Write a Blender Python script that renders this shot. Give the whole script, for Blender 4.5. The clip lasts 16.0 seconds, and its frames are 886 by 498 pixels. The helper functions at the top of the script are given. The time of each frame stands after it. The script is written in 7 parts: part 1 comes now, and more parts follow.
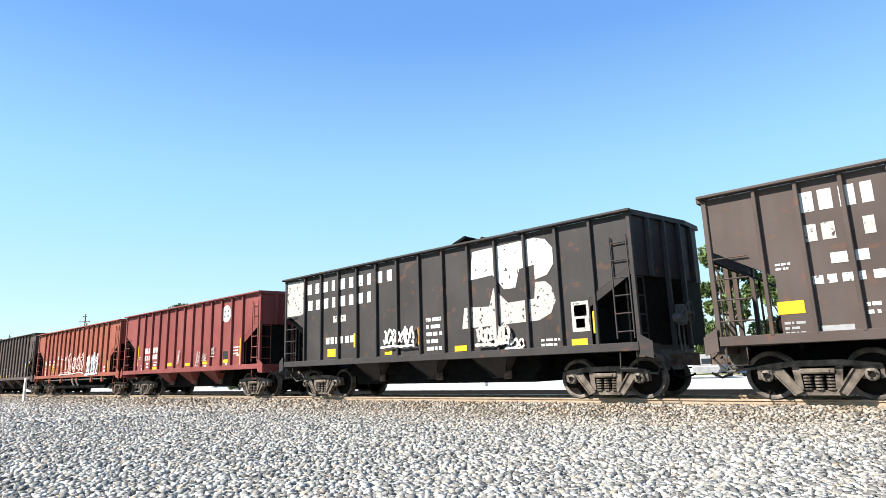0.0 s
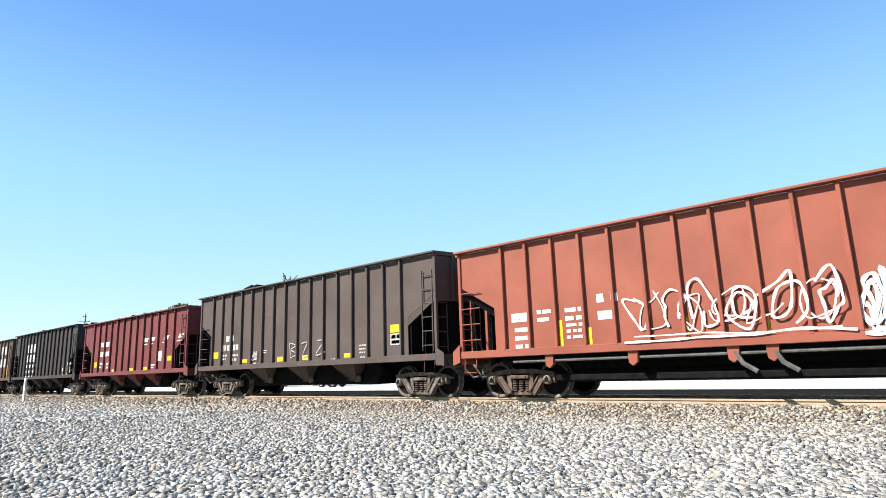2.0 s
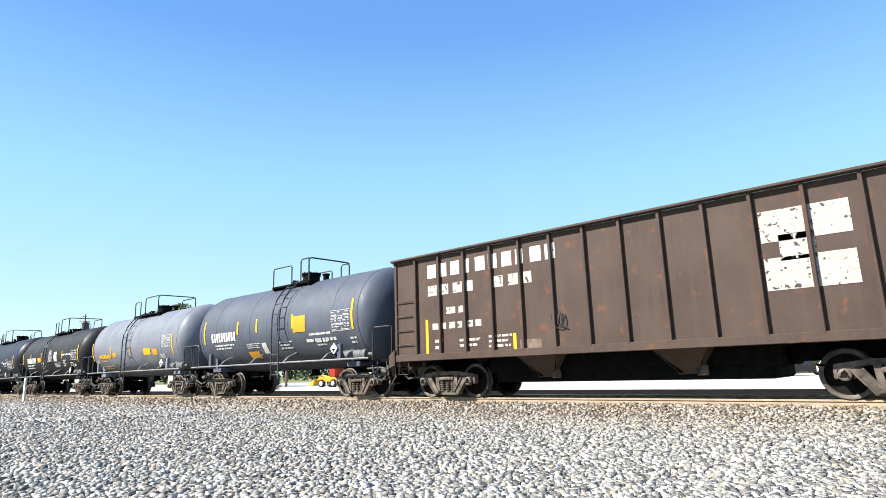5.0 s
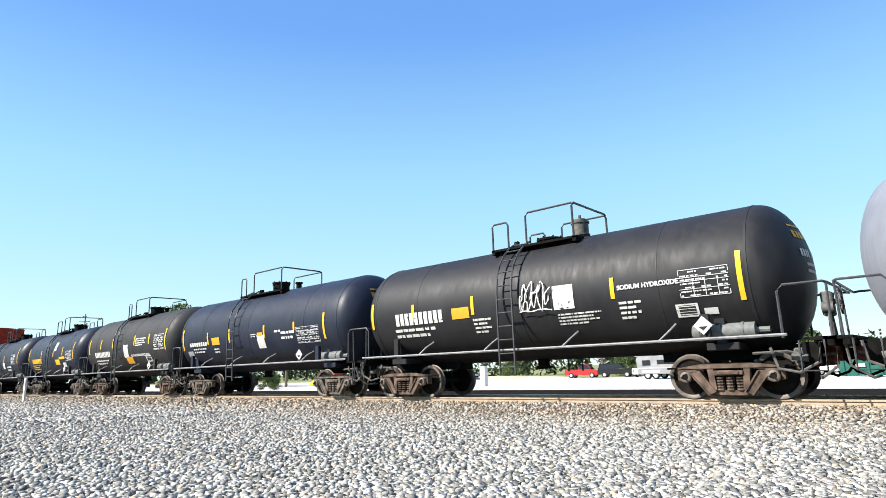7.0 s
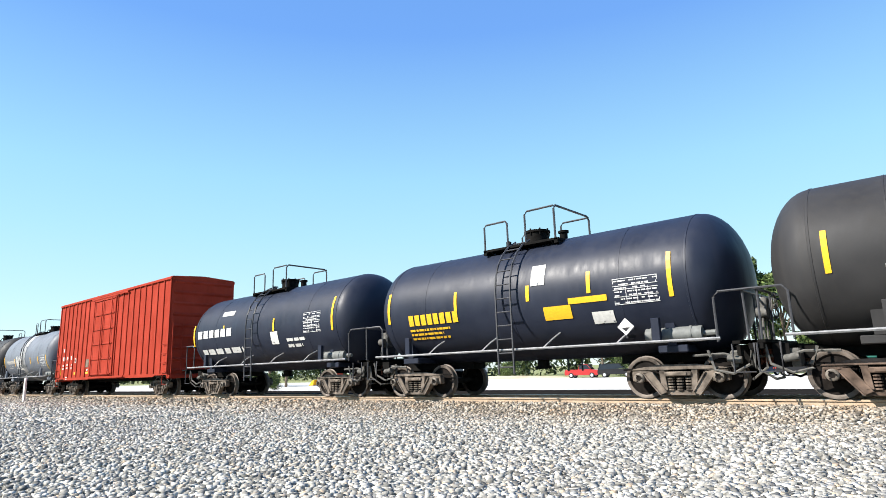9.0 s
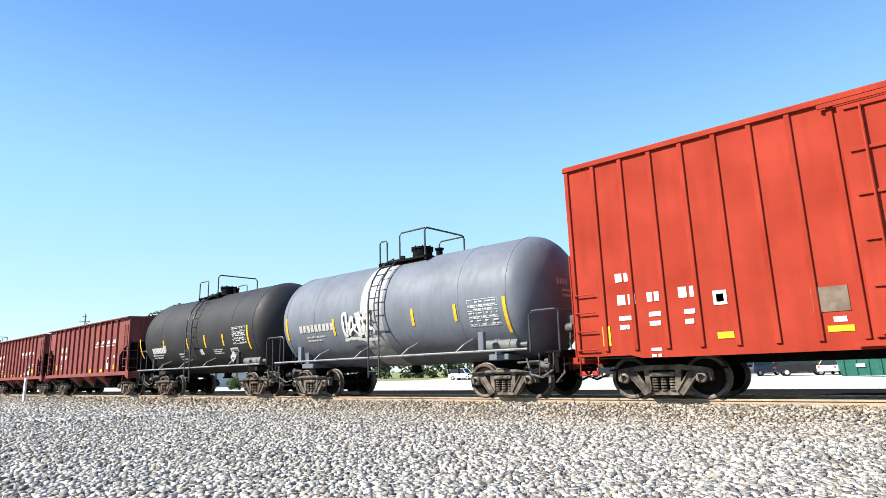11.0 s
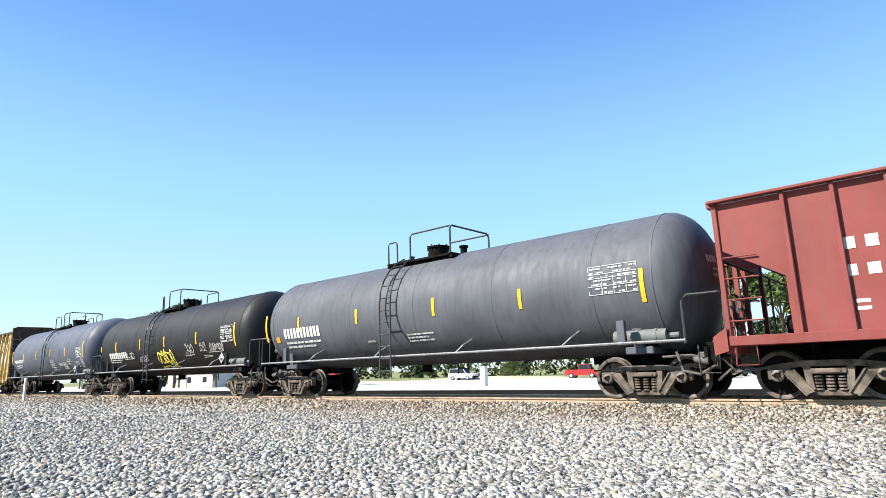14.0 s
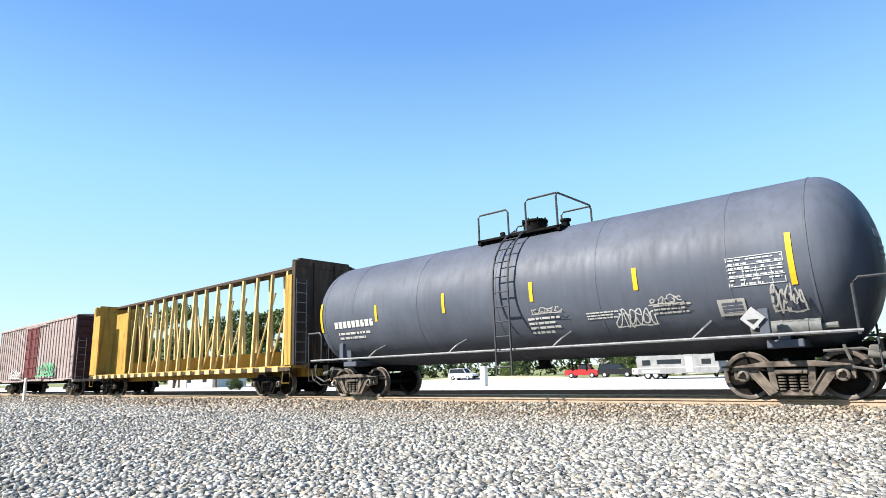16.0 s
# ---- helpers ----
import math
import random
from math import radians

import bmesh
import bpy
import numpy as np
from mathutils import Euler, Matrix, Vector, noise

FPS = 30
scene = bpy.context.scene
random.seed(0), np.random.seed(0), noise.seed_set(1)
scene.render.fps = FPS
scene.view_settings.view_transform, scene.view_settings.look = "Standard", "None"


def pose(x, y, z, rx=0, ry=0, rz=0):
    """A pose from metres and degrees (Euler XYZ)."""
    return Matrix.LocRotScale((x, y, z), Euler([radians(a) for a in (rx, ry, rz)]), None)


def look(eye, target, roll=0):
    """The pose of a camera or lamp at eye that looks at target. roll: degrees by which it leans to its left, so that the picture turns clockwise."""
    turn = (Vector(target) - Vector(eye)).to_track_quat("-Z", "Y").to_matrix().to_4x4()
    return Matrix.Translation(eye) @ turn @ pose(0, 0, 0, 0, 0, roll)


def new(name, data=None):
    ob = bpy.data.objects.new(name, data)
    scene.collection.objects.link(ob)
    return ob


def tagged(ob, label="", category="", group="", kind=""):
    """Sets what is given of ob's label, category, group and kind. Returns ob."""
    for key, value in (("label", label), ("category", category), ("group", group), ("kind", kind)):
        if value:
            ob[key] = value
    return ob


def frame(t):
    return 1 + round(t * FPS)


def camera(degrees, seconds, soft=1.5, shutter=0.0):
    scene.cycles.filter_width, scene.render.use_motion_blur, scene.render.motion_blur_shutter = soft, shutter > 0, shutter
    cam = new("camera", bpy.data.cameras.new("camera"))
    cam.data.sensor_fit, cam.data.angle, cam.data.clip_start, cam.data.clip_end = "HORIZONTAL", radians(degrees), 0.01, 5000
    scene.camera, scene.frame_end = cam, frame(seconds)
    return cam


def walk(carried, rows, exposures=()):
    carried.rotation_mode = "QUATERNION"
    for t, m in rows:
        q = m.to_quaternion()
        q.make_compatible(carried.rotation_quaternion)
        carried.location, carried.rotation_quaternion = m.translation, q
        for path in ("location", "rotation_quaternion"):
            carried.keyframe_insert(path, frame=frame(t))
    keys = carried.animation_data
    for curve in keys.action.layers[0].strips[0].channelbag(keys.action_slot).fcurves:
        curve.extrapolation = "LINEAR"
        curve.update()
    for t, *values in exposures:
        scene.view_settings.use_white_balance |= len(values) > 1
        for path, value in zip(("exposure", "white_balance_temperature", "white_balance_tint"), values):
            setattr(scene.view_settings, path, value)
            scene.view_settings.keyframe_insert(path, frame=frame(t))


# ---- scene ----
RAIL = 0.32            # height of the rail heads over the gravel
TRACK = 14.155         # distance of the track's centre line from the camera
cam = camera(73.68, 16.0, soft=0.8)
EYE = pose(0, 0, 0.79 + RAIL, 101.52, 1.879, 41.109)
walk(cam, [(0.0, EYE), (16.0, EYE)])

# ---- light ----
SUN_TO = Vector((-0.65, -1.0, 0.95)).normalized()
world = bpy.data.worlds.new("sky")
scene.world = world
world.use_nodes = True
wn = world.node_tree.nodes
sky = wn.new("ShaderNodeTexSky")
sky.sky_type, sky.sun_disc = "NISHITA", False
sky.sun_elevation = math.asin(SUN_TO.z)
sky.sun_rotation = math.atan2(SUN_TO.x, SUN_TO.y)
sky.air_density, sky.dust_density, sky.ozone_density = 1.0, 0.1, 2.5
wn["Background"].inputs["Strength"].default_value = 0.12
rich = wn.new("ShaderNodeHueSaturation")
rich.inputs["Saturation"].default_value = 1.2
rich.inputs["Hue"].default_value = 0.492
world.node_tree.links.new(sky.outputs[0], rich.inputs["Color"])
# thin even haze over the clear sky: pale at the horizon, deep blue overhead
way = wn.new("ShaderNodeTexCoord")
split = wn.new("ShaderNodeSeparateXYZ")
world.node_tree.links.new(way.outputs["Generated"], split.inputs[0])
haze = wn.new("ShaderNodeValToRGB")
for place, tone in ((0.0, (0.74, 0.96, 1.0)), (0.22, (0.49, 0.84, 1.0)), (0.31, (0.41, 0.77, 1.0)), (0.52, (0.19, 0.43, 0.98)), (1.0, (0.10, 0.25, 0.72))):
    stop = haze.color_ramp.elements.new(place) if 0 < place < 1 else haze.color_ramp.elements[-1 if place else 0]
    stop.color = (*tone, 1)
world.node_tree.links.new(split.outputs["Z"], haze.inputs["Fac"])
lift = wn.new("ShaderNodeVectorMath")
lift.operation = "SCALE"
lift.inputs["Scale"].default_value = 3.63
world.node_tree.links.new(haze.outputs["Color"], lift.inputs[0])
veil = wn.new("ShaderNodeMix")
veil.data_type = "RGBA"
veil.inputs["Factor"].default_value = 0.85
world.node_tree.links.new(rich.outputs[0], veil.inputs["A"])
world.node_tree.links.new(lift.outputs[0], veil.inputs["B"])
world.node_tree.links.new(veil.outputs["Result"], wn["Background"].inputs["Color"])
sun_data = bpy.data.lights.new("sun", "SUN")
sun_data.energy, sun_data.angle, sun_data.color = 5.0, radians(0.5), (1.0, 0.95, 0.87)
sun = new("sun", sun_data)
sun.matrix_world = look(SUN_TO * 60, (0, 0, 0))
scene.view_settings.exposure = 1.2


# ---- materials ----
def nodes_of(name, rough=0.6, metal=0.0):
    m = bpy.data.materials.new(name)
    m.use_nodes = True
    nt = m.node_tree
    b = nt.nodes["Principled BSDF"]
    b.inputs["Roughness"].default_value, b.inputs["Metallic"].default_value = rough, metal
    b.inputs["Specular IOR Level"].default_value = 0.2
    return m, nt, b


def noise_node(nt, scale, detail=4.0, stretch=(1, 1, 1), vec=None):
    tc = nt.nodes.new("ShaderNodeTexCoord")
    mp = nt.nodes.new("ShaderNodeMapping")
    mp.inputs["Scale"].default_value = stretch
    oi = nt.nodes.new("ShaderNodeObjectInfo")
    sc = nt.nodes.new("ShaderNodeVectorMath")
    sc.operation = "SCALE"
    sc.inputs[0].default_value = (37.0, 17.0, 29.0)
    nt.links.new(oi.outputs["Random"], sc.inputs["Scale"])
    ad = nt.nodes.new("ShaderNodeVectorMath")
    nt.links.new(tc.outputs["Object"], ad.inputs[0])
    nt.links.new(sc.outputs[0], ad.inputs[1])
    nt.links.new(ad.outputs[0], mp.inputs["Vector"])
    n = nt.nodes.new("ShaderNodeTexNoise")
    n.inputs["Scale"].default_value, n.inputs["Detail"].default_value = scale, detail
    nt.links.new(mp.outputs[0], n.inputs["Vector"])
    return n.outputs["Fac"]


def ramp(nt, fac, stops):
    r = nt.nodes.new("ShaderNodeValToRGB")
    el = r.color_ramp.elements
    while len(el) < len(stops):
        el.new(0.5)
    for e, (p, c) in zip(el, stops):
        e.position, e.color = p, (*c, 1) if len(c) == 3 else c
    nt.links.new(fac, r.inputs["Fac"])
    return r.outputs["Color"]


def mix(nt, fac, a, b, mode="MIX"):
    m = nt.nodes.new("ShaderNodeMix")
    m.data_type, m.blend_type = "RGBA", mode
    for sock, v in ((m.inputs["Factor"], fac), (m.inputs["A"], a), (m.inputs["B"], b)):
        if isinstance(v, (int, float)):
            sock.default_value = v
        elif isinstance(v, tuple):
            sock.default_value = (*v, 1)
        else:
            nt.links.new(v, sock)
    return m.outputs["Result"]


def bump(nt, b, fac, strength=0.2, dist=0.01):
    bp = nt.nodes.new("ShaderNodeBump")
    bp.inputs["Strength"].default_value, bp.inputs["Distance"].default_value = strength, dist
    nt.links.new(fac, bp.inputs["Height"])
    nt.links.new(bp.outputs[0], b.inputs["Normal"])


def paint(name, rgb, rough=0.5, dirt=(0.16, 0.12, 0.09), amount=0.5, streak=0.35, rust=0.0):
    """Weathered paint on steel: cloudy fading, streaks running down, dust, rust blotches."""
    m, nt, b = nodes_of(name, rough)
    cloud = noise_node(nt, 0.9, 5)
    run = noise_node(nt, 1.0, 5, (7, 7, 0.45))
    fine = noise_node(nt, 26, 3)
    dark, light = tuple(c * 0.84 for c in rgb), tuple(min(1, c * 1.14 + 0.006) for c in rgb)
    col = ramp(nt, cloud, [(0.3, dark), (0.7, light)])
    f = ramp(nt, run, [(0.47, (0, 0, 0)), (0.72, (streak,) * 3)])
    col = mix(nt, f, col, dirt)
    f2 = ramp(nt, fine, [(0.5, (0, 0, 0)), (0.8, (amount * 0.5,) * 3)])
    col = mix(nt, f2, col, dirt)
    if rust:
        blotch = noise_node(nt, 3.2, 7)
        f3 = ramp(nt, blotch, [(0.60, (0, 0, 0)), (0.68, (rust,) * 3)])
        col = mix(nt, f3, col, (0.17, 0.065, 0.03))
    nt.links.new(col, b.inputs["Base Color"])
    rr = nt.nodes.new("ShaderNodeMapRange")
    rr.inputs["To Min"].default_value, rr.inputs["To Max"].default_value = max(0.1, rough - 0.12), min(1, rough + 0.2)
    nt.links.new(run, rr.inputs["Value"])
    nt.links.new(rr.outputs[0], b.inputs["Roughness"])
    bump(nt, b, cloud, 0.25, 0.02)
    return m


def plain(name, rgb, rough=0.6, metal=0.0, vary=0.25, scale=12.0):
    m, nt, b = nodes_of(name, rough, metal)
    n = noise_node(nt, scale, 5)
    col = ramp(nt, n, [(0.25, tuple(c * (1 - vary) for c in rgb)), (0.75, tuple(min(1, c * (1 + vary)) for c in rgb))])
    nt.links.new(col, b.inputs["Base Color"])
    bump(nt, b, n, 0.15, 0.01)
    return m


def stencil_paint(name, rgb, worn):
    """Sprayed lettering with flaked holes through which the car's own paint shows."""
    m, nt, b = nodes_of(name, 0.65)
    n = noise_node(nt, 11, 5)
    nt.links.new(ramp(nt, n, [(0.3, tuple(c * 0.8 for c in rgb)), (0.7, rgb)]), b.inputs["Base Color"])
    flake = noise_node(nt, 9.0, 8)
    hole = ramp(nt, flake, [(worn, (0, 0, 0)), (worn + 0.05, (1, 1, 1))])
    clear = nt.nodes.new("ShaderNodeBsdfTransparent")
    both = nt.nodes.new("ShaderNodeMixShader")
    nt.links.new(hole, both.inputs["Fac"])
    nt.links.new(b.outputs[0], both.inputs[1])
    nt.links.new(clear.outputs[0], both.inputs[2])
    nt.links.new(both.outputs[0], nt.nodes["Material Output"].inputs["Surface"])
    return m


BLACK_CAR = paint("black_hopper_paint", (0.0319, 0.0286, 0.028), 0.6, (0.0561, 0.0449, 0.0383), 0.5, 0.35, 0.3)
BROWN_CAR = paint("brown_black_hopper_paint", (0.0627, 0.0409, 0.0317), 0.6, (0.099, 0.066, 0.0462), 0.6, 0.45, 0.5)
DARK_CAR = paint("charcoal_hopper_paint", (0.0683, 0.0509, 0.0442), 0.6, (0.0759, 0.0581, 0.0462), 0.5, 0.35, 0.3)
RED_CAR = paint("oxide_red_hopper_paint", (0.191, 0.0436, 0.0383), 0.55, (0.145, 0.0792, 0.066), 0.45, 0.3, 0.12)
ORANGE_CAR = paint("faded_orange_red_paint", (0.238, 0.066, 0.0396), 0.55, (0.185, 0.0858, 0.0594), 0.45, 0.3, 0.2)
MAROON_CAR = paint("maroon_hopper_paint", (0.132, 0.0297, 0.0297), 0.55, (0.112, 0.066, 0.0594), 0.45, 0.35, 0.2)
BOX_RED = paint("bright_boxcar_red_paint", (0.29, 0.032, 0.016), 0.7, (0.17, 0.03, 0.015), 0.3, 0.25)
BOX_RED.node_tree.nodes["Principled BSDF"].inputs["Specular IOR Level"].default_value = 0.06
BOX_FADED = paint("chalky_faded_boxcar_paint", (0.34, 0.28, 0.26), 0.75, (0.106, 0.0363, 0.033), 0.6, 0.6, 0.5)
TANK_BLACK = paint("black_tank_paint", (0.0139, 0.0139, 0.0158), 0.5, (0.033, 0.031, 0.029), 0.35, 0.25)
TANK_BLUE = paint("blue_black_tank_paint", (0.0119, 0.0158, 0.029), 0.42, (0.0264, 0.0297, 0.0429), 0.3, 0.2)
TANK_GREY = paint("slate_grey_tank_paint", (0.0782, 0.0883, 0.114), 0.5, (0.0561, 0.0561, 0.0594), 0.4, 0.3)
TANK_HAZE = paint("hazy_blue_grey_tank_paint", (0.125, 0.139, 0.164), 0.5, (0.0792, 0.0825, 0.0957), 0.4, 0.3)
TANK_PALE = paint("pale_grey_tank_paint", (0.167, 0.178, 0.209), 0.46, (0.132, 0.132, 0.139), 0.4, 0.3)
TANK_MID = paint("dull_grey_tank_paint", (0.0841, 0.0888, 0.103), 0.55, (0.0429, 0.0396, 0.037), 0.4, 0.3)
TANK_CHAR = paint("charcoal_tank_paint", (0.0238, 0.0231, 0.0238), 0.55, (0.0396, 0.037, 0.0343), 0.35, 0.3)
# maroon for the boxcar ends, with their shade put into the colour
SHADED_MAROON = paint("shade_dark_maroon_end_paint", (0.06, 0.022, 0.02), 0.75, (0.04, 0.025, 0.02), 0.6, 0.6, 0.3)
BEAM_YELLOW = paint("weathered_yellow_paint", (0.42, 0.26, 0.05), 0.65, (0.0858, 0.0495, 0.0231), 0.6, 0.6, 0.4)
POST_YELLOW = paint("pale_yellow_post_paint", (0.55, 0.41, 0.18), 0.65, (0.158, 0.0858, 0.033), 0.5, 0.5, 0.3)
BULK_BROWN = paint("rain_stained_shaded_brown_steel", (0.045, 0.03, 0.022), 0.7, (0.132, 0.0858, 0.0528), 0.6, 0.5, 0.3)
# grime plus the underbody's shade, both put into one near-black colour
UNDER = plain("grimy_shade_black_steel", (0.008, 0.0075, 0.007), 0.75, 0.0, 0.5, 6)
TRUCK_RUST = plain("dusty_cast_steel", (0.115, 0.094, 0.076), 0.85, 0.0, 0.8, 5)
TRUCK_BROWN = plain("rusty_cast_steel", (0.095, 0.066, 0.05), 0.85, 0.0, 0.8, 5)
WHEEL_STEEL = plain("dark_wheel_steel", (0.012, 0.010, 0.009), 0.7, 0.0, 0.4, 8)
BEARING = plain("greasy_bearing_cap_steel", (0.128, 0.109, 0.09), 0.5, 0.1, 0.4, 14)
TREAD = plain("worn_bright_rim_steel", (0.115, 0.095, 0.08), 0.55, 0.1, 0.8, 4)
BRAKE_GREY = plain("dusty_brake_gear_steel", (0.096, 0.092, 0.084), 0.75, 0.0, 0.45, 9)
RESERVOIR = plain("grey_green_reservoir_paint", (0.13, 0.135, 0.13), 0.6, 0.0, 0.25, 9)
DRAFT_RED = plain("oxide_red_draft_gear", (0.13, 0.045, 0.03), 0.8, 0.0, 0.45, 7)
PIPE_PALE = plain("dusty_grey_pipe_paint", (0.20, 0.20, 0.205), 0.5, 0.0, 0.35, 9)
PIPE = plain("black_rail_pipe_paint", (0.05, 0.05, 0.054), 0.45, 0.0, 0.3, 20)
WHITE = stencil_paint("chipped_white_stencil_paint", (0.58, 0.57, 0.54), 0.645)
OLDWHITE = stencil_paint("dulled_white_stencil_paint", (0.42, 0.40, 0.37), 0.60)
YELLOW = plain("yellow_reflective_sheeting", (0.666, 0.376, 0.0216), 0.4, 0.0, 0.1, 20)
ORANGE = plain("orange_placard_vinyl", (0.6, 0.288, 0.024), 0.5, 0.0, 0.15, 20)
CHART_WHITE = plain("chart_white_paint", (0.50, 0.50, 0.49), 0.65, 0.0, 0.35, 16)
GREYPANEL = plain("pale_grey_panel_paint", (0.30, 0.30, 0.30), 0.5, 0.0, 0.15, 10)
BLUEPAINT = plain("pale_blue_spray_paint", (0.32, 0.48, 0.66), 0.6, 0.0, 0.2, 6)
PINK = plain("pink_white_spray_paint", (0.72, 0.52, 0.48), 0.6, 0.0, 0.2, 6)
YELLOWSPRAY = plain("lemon_spray_paint", (0.80, 0.72, 0.10), 0.6, 0.0, 0.2, 6)
GREENSPRAY = plain("green_spray_paint", (0.10, 0.30, 0.16), 0.6, 0.0, 0.2, 6)
INK = plain("black_stencil_paint", (0.02, 0.02, 0.022), 0.6, 0.0, 0.2, 10)
RAIL_SIDE = plain("rust_brown_rail_steel", (0.36, 0.27, 0.19), 0.8, 0.0, 0.25, 5)
RAIL_TOP = plain("polished_rail_steel", (0.45, 0.43, 0.41), 0.25, 0.9, 0.1, 5)
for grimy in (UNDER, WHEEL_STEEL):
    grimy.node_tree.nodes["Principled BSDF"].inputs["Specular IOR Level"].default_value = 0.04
TIE = plain("weathered_tie_timber", (0.16, 0.12, 0.09), 0.85, 0.0, 0.4, 6)


# ---- mesh tools ----
class Build:
    """Collects simple solids into one mesh."""

    def __init__(self):
        self.v, self.f, self.s = [], [], []

    def add(self, verts, faces, smooth=False):
        n = len(self.v)
        self.v += [tuple(p) for p in verts]
        self.f += [tuple(i + n for i in f) for f in faces]
        self.s += [smooth] * len(faces)
        return self

    def box(self, x0, x1, y0, y1, z0, z1, c=0.0):
        if c <= 0:
            vs = [(x, y, z) for z in (z0, z1) for x, y in ((x0, y0), (x1, y0), (x1, y1), (x0, y1))]
            return self.add(vs, [(3, 2, 1, 0), (4, 5, 6, 7), (0, 1, 5, 4), (1, 2, 6, 5), (2, 3, 7, 6), (3, 0, 4, 7)])
        oct_ = [(x0 + c, y0), (x1 - c, y0), (x1, y0 + c), (x1, y1 - c), (x1 - c, y1), (x0 + c, y1), (x0, y1 - c), (x0, y0 + c)]
        ins = [(x0 + c, y0 + c), (x1 - c, y0 + c), (x1 - c, y0 + c), (x1 - c, y1 - c), (x1 - c, y1 - c), (x0 + c, y1 - c), (x0 + c, y1 - c), (x0 + c, y0 + c)]
        vs = [(*p, z0) for p in ins] + [(*p, z0 + c) for p in oct_] + [(*p, z1 - c) for p in oct_] + [(*p, z1) for p in ins]
        fs = [tuple(range(7, -1, -1)), tuple(range(24, 32))]
        for k in range(3):
            fs += [(8 * k + i, 8 * k + (i + 1) % 8, 8 * k + 8 + (i + 1) % 8, 8 * k + 8 + i) for i in range(8)]
        return self.add(vs, fs)

    def prism(self, pts, a, b, axis="y"):
        """A polygon (anticlockwise) in the other two axes, pulled from a to b along axis."""
        n = len(pts)
        put = {"y": lambda p, k: (p[0], k, p[1]), "x": lambda p, k: (k, p[0], p[1]), "z": lambda p, k: (p[0], p[1], k)}[axis]
        vs = [put(p, a) for p in pts] + [put(p, b) for p in pts]
        return self.add(vs, [tuple(range(n)), tuple(range(2 * n - 1, n - 1, -1))] + [(i, i + n, (i + 1) % n + n, (i + 1) % n) for i in range(n)])

    def cyl(self, p, q, r, seg=12, r2=None):
        return self.tube([p, q], r, seg, r2)

    def tube(self, pts, r, seg=6, r2=None):
        pts = [Vector(p) for p in pts]
        vs, fs, n = [], [], len(pts)
        for i, p in enumerate(pts):
            d = (pts[min(i + 1, n - 1)] - pts[max(i - 1, 0)]).normalized()
            u = d.cross(Vector((0, 0, 1)) if abs(d.z) < 0.9 else Vector((1, 0, 0))).normalized()
            w = d.cross(u)
            rr = r if r2 is None else r + (r2 - r) * i / (n - 1)
            vs += [p + u * rr * math.cos(2 * math.pi * k / seg) + w * rr * math.sin(2 * math.pi * k / seg) for k in range(seg)]
        for i in range(n - 1):
            fs += [(i * seg + k, i * seg + (k + 1) % seg, (i + 1) * seg + (k + 1) % seg, (i + 1) * seg + k) for k in range(seg)]
        self.add(vs, fs, True)
        m = len(self.v) - len(vs)
        self.f += [tuple(m + k for k in range(seg - 1, -1, -1)), tuple(m + (n - 1) * seg + k for k in range(seg))]
        self.s += [False, False]
        return self

    def lathe(self, prof, axis="x", centre=(0, 0, 0), seg=40):
        """Profile of (along, radius) turned round axis x or y."""
        vs, fs = [], []
        cx, cy, cz = centre
        for a, r in prof:
            for k in range(seg):
                t = 2 * math.pi * k / seg
                vs.append((cx + a, cy - r * math.cos(t), cz + r * math.sin(t)) if axis == "x" else (cx + r * math.cos(t), cy + a, cz + r * math.sin(t)))
        for i in range(len(prof) - 1):
            fs += [(i * seg + k, i * seg + (k + 1) % seg, (i + 1) * seg + (k + 1) % seg, (i + 1) * seg + k) for k in range(seg)]
        return self.add(vs, fs, True)

    def sheet(self, pts, nrm, t=0.012):
        """A thin plate from a plane polygon."""
        n = len(pts)
        d = Vector(nrm) * t
        return self.add([Vector(p) for p in pts] + [Vector(p) + d for p in pts], [tuple(range(n - 1, -1, -1)), tuple(range(n, 2 * n))] + [(i, (i + 1) % n, (i + 1) % n + n, i + n) for i in range(n)])

    def mesh(self, name):
        me = bpy.data.meshes.new(name)
        me.from_pydata(self.v, [], self.f)
        me.polygons.foreach_set("use_smooth", self.s)
        if any(self.s):
            me.set_sharp_from_angle(angle=radians(42))
        me.update()
        return me


def fix(me):
    bm = bmesh.new()
    bm.from_mesh(me)
    bmesh.ops.recalc_face_normals(bm, faces=bm.faces)
    bm.to_mesh(me)
    bm.free()


def part(name, b, material, parent=None, label="", at=None):
    me = b.mesh(name) if isinstance(b, Build) else b
    if isinstance(b, Build):
        fix(me)
        me.materials.append(material)
    ob = new(name, me)
    ob.parent = parent
    if at is not None:
        ob.matrix_basis = at
    return tagged(ob, label) if label else ob


# ---- how the train runs ----
SPEED, GAIN = 18.169, 0.0296
STEPS = {0.0: -0.24, 0.5: 0.22, 1.0: 0.03, 1.5: 0.2, 2.0: 0.62, 2.5: 0.14, 3.0: 0.42, 3.2: 0.1, 5.2: 0.1, 5.5: 0.16, 6.0: -0.26, 6.5: 0.18, 7.0: 0.43, 7.5: -0.15, 8.0: 0.28, 8.5: -0.15, 9.0: 0.0, 10.5: 0.0, 11.0: -0.15, 11.5: 0.07, 12.0: 0.27, 12.5: -0.07, 13.0: 0.3, 13.5: -0.14, 14.0: 0.14, 14.5: -0.2, 15.0: -0.05, 15.5: 0.22, 16.0: -0.45}


